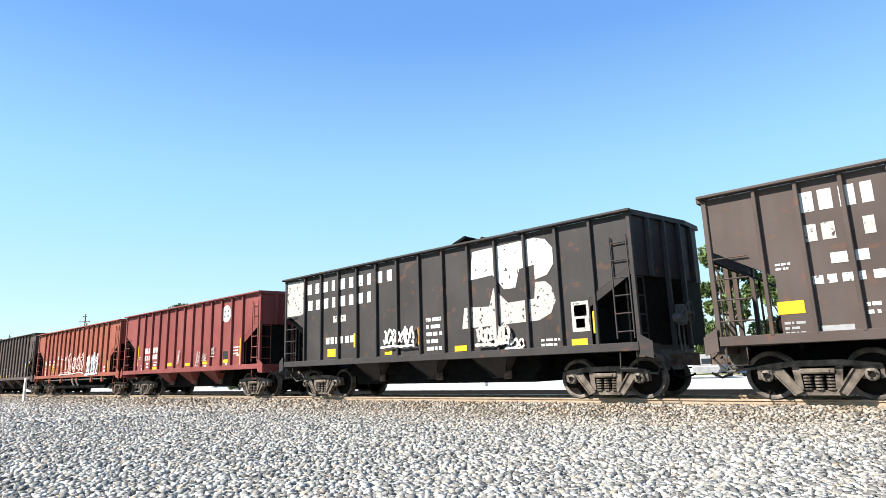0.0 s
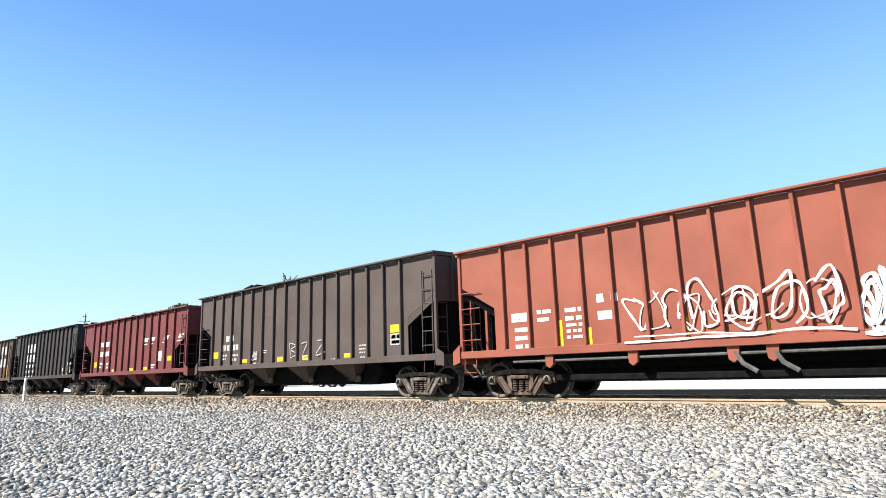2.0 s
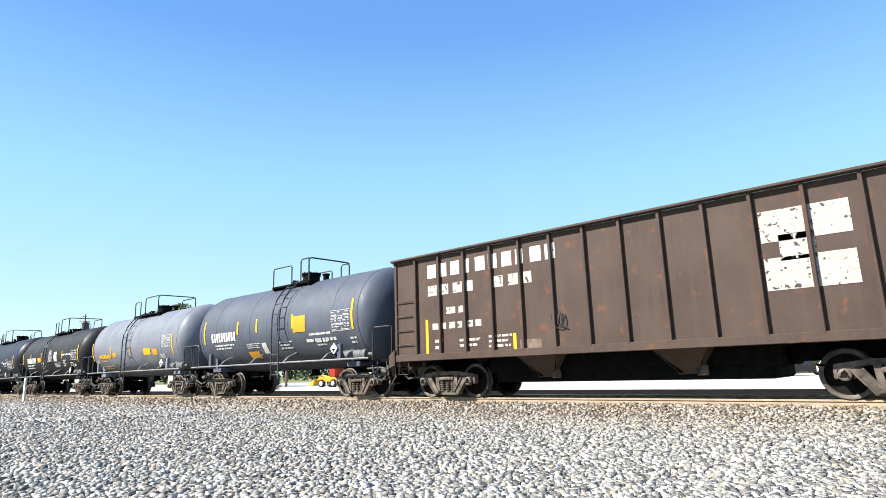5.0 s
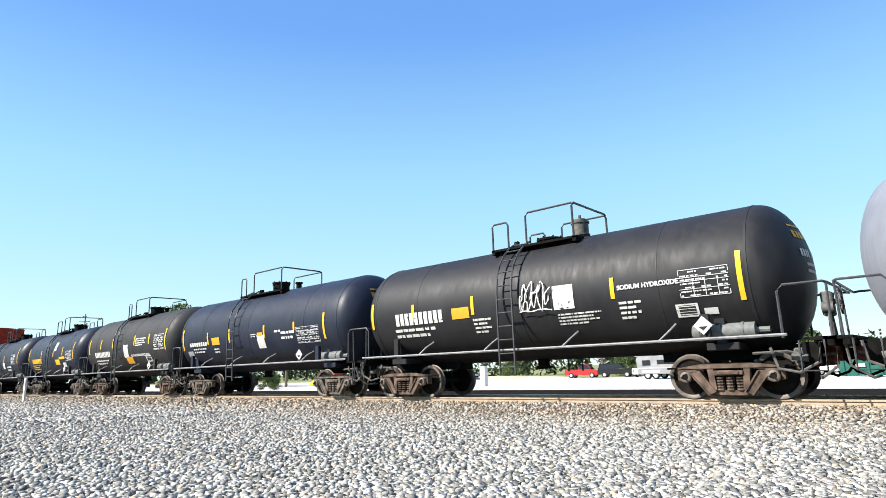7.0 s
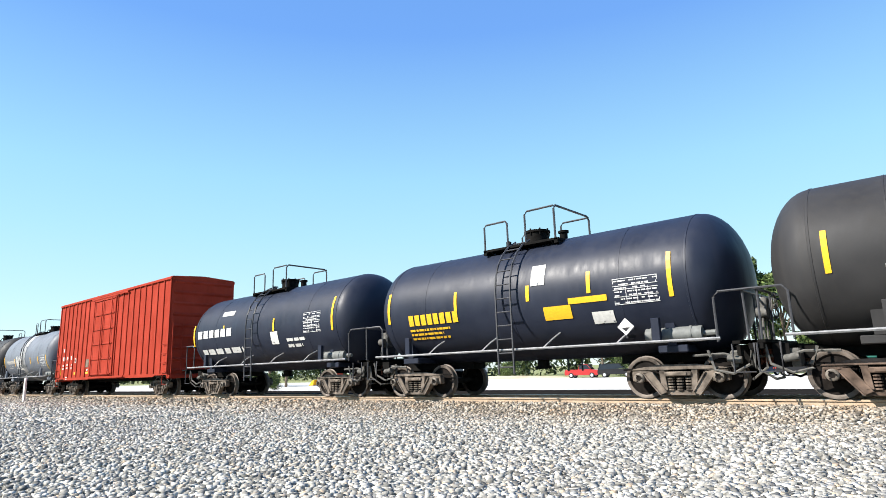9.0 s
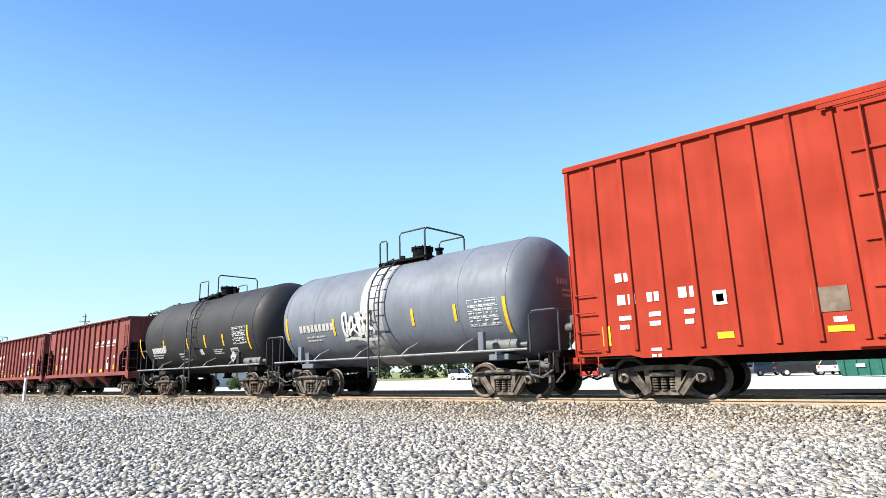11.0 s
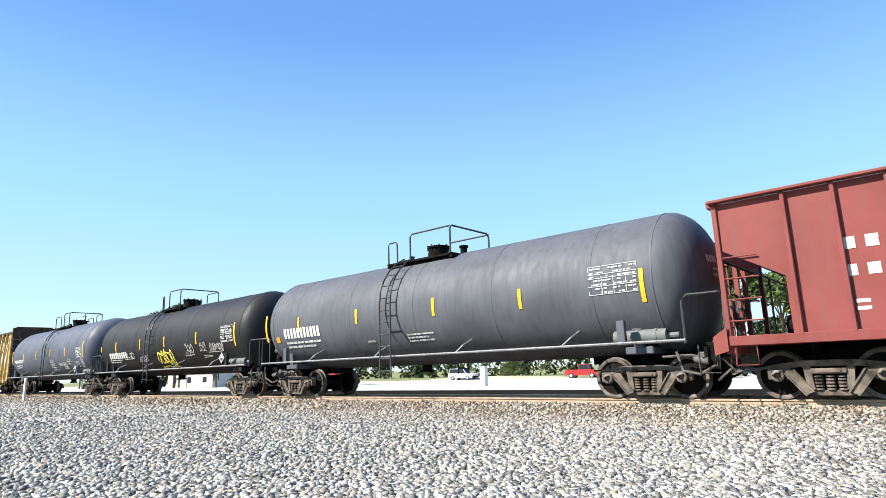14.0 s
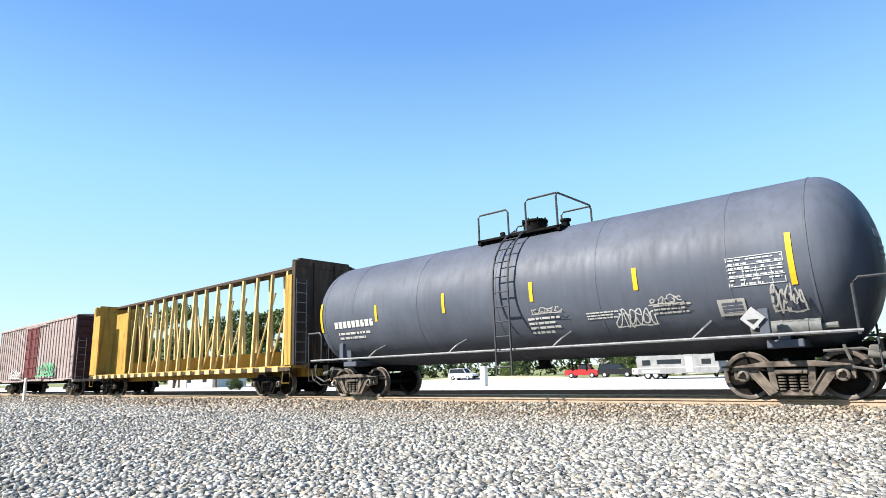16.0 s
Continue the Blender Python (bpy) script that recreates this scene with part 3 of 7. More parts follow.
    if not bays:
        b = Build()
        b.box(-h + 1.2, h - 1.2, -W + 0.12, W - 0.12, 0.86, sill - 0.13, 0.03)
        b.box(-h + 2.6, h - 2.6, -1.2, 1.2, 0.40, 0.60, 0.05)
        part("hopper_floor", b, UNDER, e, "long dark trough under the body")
        for sgn in (-1, 1):
            b = Build()
            b.cyl((-h + 1.6, sgn * (W - 0.06), 0.92), (h - 1.6, sgn * (W - 0.06), 0.92), 0.035, 8)
            part("door_shaft", b, BRAKE_GREY, e, "long dusty door shaft under the sill")
            for px in (-4.1, -2.0, 0.05, 0.75, 3.0, 4.6):
                b = Build()
                b.prism([(px - 0.09, 1.06), (px - 0.07, 0.80), (px + 0.02, 0.74), (px + 0.12, 0.82), (px + 0.14, 1.06)], sgn * (W - 0.09), sgn * (W + 0.02))
                part("shaft_bracket", b, mat, e, "bracket that holds the door shaft")
            for px in (0.05, 0.75):
                b = Build()
                b.tube([(px + 0.05, sgn * (W - 0.02), 0.95), (px + 0.18, sgn * W, 0.72), (px + 0.42, sgn * W, 0.56)], 0.05, 6)
                part("door_lever", b, BRAKE_GREY, e, "dusty steel lever that works the doors")
    for k in (-1, 1):
        truck(e, h - 1.1 if k > 0 else -h + 1.5, frame_kind)
    if debris:
        rng = random.Random(debris)
        for i in range(6):
            px = rng.uniform(-h * 0.9, h * 0.9)
            w, a = rng.uniform(0.2, 0.6), rng.uniform(0.08, 0.24)
            tilt = rng.uniform(-0.12, 0.14)
            b = Build()
            if i % 3:
                n = 6
                b.prism([(px + w * k / n, H - 0.05 + (a * rng.uniform(0.5, 1.1) if 0 < k < n else 0.06)) for k in range(n, -1, -1)] + [(px, H - 0.1), (px + w, H - 0.1)], -1.40, -0.7 + tilt)
                part("load_lump", b, UNDER, e, "dark ragged lump of load showing over the rim")
            else:
                b.prism([(px, H + 0.04), (px + w, H + 0.06 + tilt), (px + w * 0.95, H + 0.13 + tilt), (px + 0.04, H + 0.11)], -1.66, -1.1)
                part("scrap_plate", b, UNDER, e, "bent dark scrap plate lying over the rim")
    if twigs:
        rng = random.Random(debris + 1)
        for i in range(4):
            px = twigs + rng.uniform(-0.5, 0.7)
            b = Build()
            pts = [(px, -1.3, H - 0.05)]
            for k in range(4):
                pts.append((pts[-1][0] + rng.uniform(-0.05, 0.28), -1.3 + rng.uniform(-0.1, 0.1), pts[-1][2] + rng.uniform(0.02, 0.16)))
            b.tube(pts, 0.03, 5, 0.010)
            q = pts[2]
            b.tube([q, (q[0] - 0.12, q[1], q[2] + 0.14), (q[0] - 0.10, q[1], q[2] + 0.26)], 0.014, 5, 0.006)
            part("branch", b, UNDER, e, "bare dead branch sticking out of the load")
    return e


# ---- tank cars ----
def tank(x, Lt, R, mat, label, spread, lad=0.0, frame_kind="dusty", dome_mat=None, seams=3, low=0.0, wrap=None, rail_up=0.62, tall_valve=False, deck=(-1.06, 1.0)):
    """Lt: length over the heads; spread: between truck centres; lad: place of the ladder along the car."""
    e = car("tank_car", x, label, "tank car")
    R += 0.05
    zc = R + 0.95
    Lt += 0.4
    h, hd = Lt / 2, R * 0.57
    prof = [(-h + hd * (1 - (1 - q * q) ** 0.48), R * q) for q in (0.001, 0.08, 0.2, 0.35, 0.5, 0.62, 0.73, 0.82, 0.89, 0.94, 0.972, 0.99, 1.0)]
    body = [(-h + hd + (Lt - 2 * hd) * i / 24, R - low * (1 - abs(i / 12 - 1))) for i in range(25)]
    other = [(-a, r) for a, r in prof[::-1]]
    b = Build().lathe(prof[:-1] + body + other[1:], "x", (0, 0, zc), 56)
    part("tank_shell", b, mat, e)
    for k in range(seams):
        sx = -h + hd + (Lt - 2 * hd) * (k + 0.5) / seams
        b = Build().lathe([(sx - 0.02, R - 0.01), (sx - 0.012, R + 0.006), (sx + 0.012, R + 0.006), (sx + 0.02, R - 0.01)], "x", (0, 0, zc), 56)
        part("weld_seam", b, mat, e)
    for k in (-1, 1):
        b = Build().lathe([(k * (h - hd) - 0.03, R - 0.01), (k * (h - hd) - 0.02, R + 0.008), (k * (h - hd) + 0.02, R + 0.008), (k * (h - hd) + 0.03, R - 0.01)], "x", (0, 0, zc), 56)
        part("head_seam", b, mat, e)
    if wrap:
        b = Build().lathe([(lad - 0.3 - wrap, R + 0.002), (lad - 0.3 - wrap + 0.01, R + 0.007), (lad - 0.3 + wrap - 0.01, R + 0.007), (lad - 0.3 + wrap, R + 0.002)], "x", (0, 0, zc), 56)
        part("spill_coat", b, GREYPANEL, e, "pale spilled coating round the middle")
    top = zc + R
    west, east = lad + deck[0], lad + deck[1]
    dx = (west + east) / 2
    b = Build()
    dz = 0.10 if tall_valve else 0.34
    b.cyl((dx, 0, top - 0.12), (dx, 0, top + dz), 0.33, 20)
    b.cyl((dx, 0, top + dz), (dx, 0, top + dz + 0.06), 0.37, 20)
    for a in range(8):
        b.cyl((dx + 0.34 * math.cos(a * 0.785), 0.34 * math.sin(a * 0.785), top + dz - 0.08), (dx + 0.34 * math.cos(a * 0.785), 0.34 * math.sin(a * 0.785), top + dz + 0.10), 0.025, 5)
    part("manway_dome", b, dome_mat or UNDER, e, "bolted manway cover on the tank top")
    b = Build()
    b.cyl((west + 0.25, -0.15, top - 0.05), (west + 0.25, -0.15, top + 0.22), 0.08, 10)
    b.tube([(west + 0.25, -0.15, top + 0.15), (west + 0.38, -0.3, top + 0.18), (west + 0.46, -0.45, top - 0.05)], 0.03, 6)
    part("vent_valve", b, UNDER, e)
    b = Build()
    vx = east - 0.35
    if tall_valve:
        b.cyl((vx, 0.1, top - 0.05), (vx, 0.1, top + 0.12), 0.15, 14)
        for z0, z1, r in ((0.10, 0.14, 0.25), (0.14, 0.44, 0.22), (0.44, 0.49, 0.25), (0.49, 0.56, 0.17), (0.56, 0.68, 0.04)):
            b.cyl((vx, 0.1, top + z0), (vx, 0.1, top + z1), r, 16)
    else:
        b.cyl((vx, 0.1, top - 0.05), (vx, 0.1, top + 0.24), 0.11, 10)
        b.cyl((vx, 0.1, top + 0.24), (vx, 0.1, top + 0.30), 0.15, 10)
    part("safety_valve", b, BRAKE_GREY if tall_valve else UNDER, e)
    b = Build()
    x0, x1 = west - 0.04, east + 0.08
    for sgn in (-1, 1):
        b.box(x0, x1, min(sgn * 0.58, sgn * 1.0), max(sgn * 0.58, sgn * 1.0), top - 0.16, top - 0.10)
        for xx in (x0 + 0.25, x1 - 0.2):
            b.tube([(xx, sgn * 0.96, top - 0.16), (xx, sgn * 0.72, top - 0.36)], 0.03, 5)
    for xx in (x0 + 0.06, x1 - 0.06):
        b.box(xx - 0.05, xx + 0.05, -1.0, 1.0, top - 0.24, top - 0.12)
    part("platform", b, UNDER, e, "open steel platform round the fittings")
    zt = top + rail_up
    for sgn in (-1, 1):
        y = 0.97 * sgn
        b = Build()
        b.tube([(west, y, top - 0.14), (west, y, zt - 0.06), (west + 0.06, y, zt), (lad - 0.34, y, zt), (lad - 0.28, y, zt - 0.08), (lad - 0.28, y, top - 0.14)], 0.027, 6)
        part("platform_rail", b, PIPE, e, "bent pipe handrail on the platform")
        if east > lad + 0.7:
            b = Build()
            b.tube([(lad + 0.30, y, top - 0.14), (lad + 0.30, y, zt + 0.06), (lad + 0.38, y, zt + 0.14), (east, y, zt + 0.14)], 0.027, 6)
            part("platform_rail", b, PIPE, e, "bent pipe handrail on the platform")
    b = Build()
    ze = zt + 0.16
    b.tube([(east, -0.97, top - 0.14), (east, -0.97, ze - 0.10), (east, -0.88, ze), (east, 0.88, ze), (east, 0.97, ze - 0.10), (east, 0.97, top - 0.14)], 0.029, 6)
    part("platform_end_rail", b, PIPE, e, "tall pipe hoop across the platform's end")
    # ladders follow the shell up to the platform
    for sgn in (-1, 1):
        b = Build()
        xs = (lad - 0.23, lad + 0.23)
        path = [(sgn * (R + 0.16), 0.62), (sgn * (R + 0.16), zc + 0.15)]
        for i in range(1, 6):
            a = i * 0.235
            path.append((sgn * (R + 0.16) * math.cos(a), zc + 0.15 + (R + 0.02) * math.sin(a)))
        for xx in xs:
            b.tube([(xx, y, z) for y, z in path], 0.028, 5)
        for (ya, za), (yb, zb) in zip(path, path[1:]):
            n = max(1, round(math.hypot(yb - ya, zb - za) / 0.36))
            for i in range(n):
                y, z = ya + (yb - ya) * (i + 0.5) / n, za + (zb - za) * (i + 0.5) / n
                b.cyl((xs[0], y, z), (xs[1], y, z), 0.018, 5)
        part("ladder", b, PIPE, e, "steel ladder curving over the shell")
    # running pipe with struts
    for sgn in (-1, 1):
        b = Build()
        zr = 1.22
        y = sgn * (R + 0.05)
        b.tube([(-h + 0.35, y, zr), (h - 0.35, y, zr)], 0.032, 6)
        n = 4
        for i in range(n):
            px = (-1 + 2 * (i + 0.5) / n) * (h - 1.6)
            b.tube([(px, y, zr), (px + 0.20, y - sgn * 0.10, zr + 0.20), (px + 0.27, sgn * math.sqrt(R * R - (zc - zr - 0.36) ** 2), zr + 0.36)], 0.024, 5)
        part("side_rail", b, PIPE_PALE, e, "long pipe rail along the tank's foot")
    for k in (-1, 1):
        tx = k * spread / 2
        b = Build()
        b.box(tx - 0.32, tx + 0.32, -1.25, 1.25, 0.98, 1.14, 0.02)
        for sgn in (-1, 1):
            b.prism([(sgn * 0.4, 1.14), (sgn * 1.25, 1.14), (sgn * 1.32, zc - R * 0.35), (sgn * 0.6, zc - R * 0.86)][::sgn], tx - 0.10, tx + 0.10, "x")
        part("saddle", b, mat, e, "steel saddle that carries the tank")
        b = Build()
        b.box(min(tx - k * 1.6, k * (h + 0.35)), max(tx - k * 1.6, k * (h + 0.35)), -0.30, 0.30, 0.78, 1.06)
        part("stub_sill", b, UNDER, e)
        b = Build()
        ex = k * (h + 0.30)
        b.box(ex - 0.35, ex + 0.10, -1.45, 1.45, 1.10, 1.16)
        b.box(ex - 0.06, ex + 0.06, -1.45, 1.45, 0.98, 1.12, 0.01)
        part("end_platform", b, UNDER, e)
        b = Build()
        b.tube([(ex - k * 0.75, -1.46, 1.16), (ex - k * 0.75, -1.46, 2.05), (ex - k * 0.65, -1.46, 2.16), (ex, -1.46, 2.16), (ex + k * 0.06, -1.40, 2.14), (ex + k * 0.08, 1.40, 2.14), (ex, 1.46, 2.16), (ex - k * 0.65, 1.46, 2.16), (ex - k * 0.75, 1.46, 2.05), (ex - k * 0.75, 1.46, 1.16)], 0.026, 6)
        b.cyl((ex + k * 0.04, -1.40, 1.12), (ex + k * 0.06, -1.40, 2.15), 0.024, 6)
        b.cyl((ex + k * 0.06, -0.5, 1.12), (ex + k * 0.08, -0.5, 2.14), 0.02, 6)
        part("end_handrail", b, PIPE, e, "bent pipe handrail round the end walk")
        b = Build()
        b.tube([(ex - k * 0.1, -1.48, 1.1), (ex - k * 0.1, -1.5, 0.55), (ex - k * 0.5, -1.5, 0.55), (ex - k * 0.5, -1.48, 1.1)], 0.02, 5)
        part("stirrup_step", b, PIPE, e)
        coupler(e, ex, k)
        truck(e, tx, frame_kind)
        b = Build()
        b.box(tx - k * 0.2 - 0.09, tx - k * 0.2 + 0.09, -R - 0.02, -R + 0.10, 1.22, 1.72, 0.01)
        part("jacking_bracket", b, mat, e)
    brake_wheel(e, h + 0.42, -0.35, 1.85)
    for k in (-1, 1):
        ex = k * (h + 0.30)
        b = Build()
        b.box(min(ex, ex - k * 0.5), max(ex, ex - k * 0.5), -0.42, 0.42, 0.70, 1.02, 0.02)
        for i in range(3):
            b.box(ex - k * (0.1 + 0.14 * i) - 0.025, ex - k * (0.1 + 0.14 * i) + 0.025, -0.50, -0.42, 0.68, 1.04)
        part("draft_gear", b, DRAFT_RED, e, "rust-red draft gear box behind the coupler")
        b = Build()
        b.tube([(ex - k * 0.2, -1.30, 1.06), (ex - k * 0.25, -1.28, 0.70), (ex - k * 0.60, -1.22, 0.52), (ex - k * 0.95, -1.2, 0.60), (ex - k * 1.05, -1.2, 1.0)], 0.03, 6)
        b.tube([(ex + k * 0.05, -1.25, 0.98), (ex + k * 0.02, -1.22, 0.62), (ex - k * 0.28, -1.1, 0.40), (ex - k * 0.34, -0.7, 0.42)], 0.025, 6)
        b.tube([(ex - k * 0.05, -0.6, 0.86), (ex - k * 0.4, -0.95, 0.80), (ex - k * 0.8, -1.05, 0.92), (ex - k * 1.4, -1.1, 0.90)], 0.03, 6)
        b.cyl((ex - k * 0.45, -1.08, 0.78), (ex - k * 0.72, -1.08, 0.82), 0.075, 10)
        b.box(ex - k * 0.55 - 0.16, ex - k * 0.55 + 0.16, -0.95, -0.55, 0.62, 0.98, 0.03)
        part("brake_rigging", b, BRAKE_GREY, e, "tangle of brake pipes and levers under the end walk")
        # added black block in place of the far wheel and the shade round it
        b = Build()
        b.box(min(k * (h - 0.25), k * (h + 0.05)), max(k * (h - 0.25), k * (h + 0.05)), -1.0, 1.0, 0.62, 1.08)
        part("end_web", b, UNDER, e, "added near-black block for the far wheel and shade under the tank's head")
    b = Build()
    b.tube([(spread / 2 - 0.55, -1.18, 1.36), (spread / 2 - 0.45, -1.18, 1.36), (spread / 2 + 0.55, -1.18, 1.36), (spread / 2 + 0.65, -1.18, 1.36)], 0.17, 12)
    b.cyl((spread / 2 + 0.65, -1.18, 1.36), (spread / 2 + 0.9, -1.18, 1.36), 0.06, 8)
    for i in (-0.42, 0.0, 0.42):
        b.cyl((spread / 2 + i - 0.025, -1.18, 1.36), (spread / 2 + i + 0.025, -1.18, 1.36), 0.182, 14)
    part("brake_cylinder", b, RESERVOIR, e, "horizontal brake cylinder on the end walk")
    b = Build()
    b.cyl((lad, 0, 0.78), (lad, 0, zc - R + 0.1), 0.16, 12)
    b.cyl((lad, 0, 0.72), (lad, 0, 0.80), 0.22, 12)
    part("bottom_outlet", b, UNDER, e)
    e["radius"], e["axis_height"], e["half_length"] = R, zc, h
    return e


def shell_point(e, off=0.014):
    R, zc = e["radius"] + off, e["axis_height"]
    return lambda u, v: (u, -math.sqrt(max(0.0, R * R - (v - zc) ** 2)), v)


def shell_mark(e, x, w, z0, z1, mat, name="stencil", n=5, slant=0.0):
    """A painted patch on the near side of a tank between two heights."""
    put = shell_point(e)
    b = Build()
    vs = []
    for i in range(n + 1):
        z = z0 + (z1 - z0) * i / n
        vs += [put(x + slant * i / n, z), put(x + w + slant * i / n, z)]
    b.add(vs, [(2 * i, 2 * i + 1, 2 * i + 3, 2 * i + 2) for i in range(n)])
    me = b.mesh(name)
    me.materials.append(mat)
    ob = new(name, me)
    ob.parent = e
    return ob


def shell_lines(e, x, z, widths, h, gap, mat, name="stencil_block"):
    put = shell_point(e)
    b = Build()
    for i, w in enumerate(widths):
        zz = z - i * (h + gap)
        for x0, x1 in dashes(x + 0.0001 * i, w, h):
            b.add([put(x0, zz), put(x1, zz), put(x1, zz + h * 0.8), put(x0, zz + h * 0.8)], [(0, 1, 2, 3)])
    me = b.mesh(name)
    me.materials.append(mat)
    ob = new(name, me)
    ob.parent = e
    return tagged(ob, kind="stuff")


def shell_letters(e, x, z, count, w, h, gap, mat=None, skip=()):
    put = shell_point(e, 0.016)
    for i in range(count):
        if i in skip:
            continue
        b = Build()
        x0, x1 = x + i * (w + gap), x + i * (w + gap) + w
        b.add([put(x0, z), put(x1, z), put(x1, z + h / 2), put(x0, z + h / 2), put(x1, z + h), put(x0, z + h)], [(0, 1, 2, 3), (3, 2, 4, 5)])
        me = b.mesh("lettering")
        me.materials.append(mat or WHITE)
        ob = new("lettering", me)
        ob.parent = e


def shell_text(e, x, z, text, size, mat=None):
    c = bpy.data.curves.new("words", "FONT")
    c.body, c.size, c.extrude, c.offset = text, size, 0.001, 0.006
    tmp = bpy.data.objects.new("words", c)
    me = bpy.data.meshes.new_from_object(tmp)
    bpy.data.objects.remove(tmp)
    put = shell_point(e, 0.016)
    for v in me.vertices:
        v.co = Vector(put(x + v.co.x, z + v.co.y)) + Vector((0, -0.002 - v.co.z, 0))
    me.materials.clear()
    me.materials.append(mat or CHART_WHITE)
    ob = new("lettering", me)
    ob.parent = e


def chart(e, x, z, w, h):
    """The white table of tank data: ruled lines, columns and rows of fine uneven bars."""
    put = shell_point(e)
    b = Build()
    t = 0.013

    def bar(x0, x1, z0, z1):
        b.add([put(x0, z0), put(x1, z0), put(x1, z1), put(x0, z1)], [(0, 1, 2, 3)])
    rng = random.Random(round(x * 531))
    rows = 7
    for k in range(rows + 1):
        if k in (0, 2, 4, 5, rows):
            bar(x, x + w, z + h * k / rows, z + h * k / rows + t)
    for k in (0.0, 0.28, 0.52, 0.77, 0.985):
        bar(x + w * k, x + w * k + t, z, z + h * (1.0 if k in (0.0, 0.985) else 0.64))
    for k in range(rows):
        zz = z + h * (k + 0.28) / rows
        for x0, x1 in dashes(x + 0.03 + 0.001 * k, w - 0.06, h / rows * 0.5):
            if rng.random() < 0.72:
                bar(x0, x1, zz, zz + h / rows * 0.36)
    me = b.mesh("data_chart")
    me.materials.append(CHART_WHITE)
    ob = new("data_chart", me)
    ob.parent = e
    return tagged(ob, "white ruled table of stencilled data", kind="stuff")


def placard(e, x, z, s=0.19, mat=None):
    b = Build()
    y = -e["radius"] - 0.06
    b.sheet([(x, y, z - s), (x + s, y, z), (x, y, z + s), (x - s, y, z)], (0, -1, 0), 0.01)
    part("placard", b, mat or WHITE, e, "diamond hazard placard in a holder")
    b = Build()
    b.sheet([(x - s * 0.5, y - 0.012, z - s * 0.1), (x, y - 0.012, z - s * 0.55), (x + s * 0.5, y - 0.012, z - s * 0.1)], (0, -1, 0), 0.003)
    b.box(x - 0.03, x + 0.03, y + 0.012, -e["radius"] * 0.8, z - 0.25, z - 0.18)
    part("placard_mark", b, INK, e)


def head_mark(e, y0, y1, z0, z1, mat, name="stencil_block"):
    """A painted patch on the leading head of a tank."""
    R, zc, h = e["radius"], e["axis_height"], e["half_length"]
    hd = R * 0.57

    def put(y, z):
        q = min(0.999, math.hypot(y, z - zc) / R)
        return (h - hd + hd * (1 - q * q) ** 0.48 + 0.012, y, z)
    b = Build()
    n = 4
    vs = [put(y0 + (y1 - y0) * i / n, z0 + (z1 - z0) * k / n) for k in range(n + 1) for i in range(n + 1)]
    b.add(vs, [(k * (n + 1) + i, k * (n + 1) + i + 1, (k + 1) * (n + 1) + i + 1, (k + 1) * (n + 1) + i) for k in range(n) for i in range(n)])
    me = b.mesh(name)
    me.materials.append(mat)
    ob = new(name, me)
    ob.parent = e
    return ob


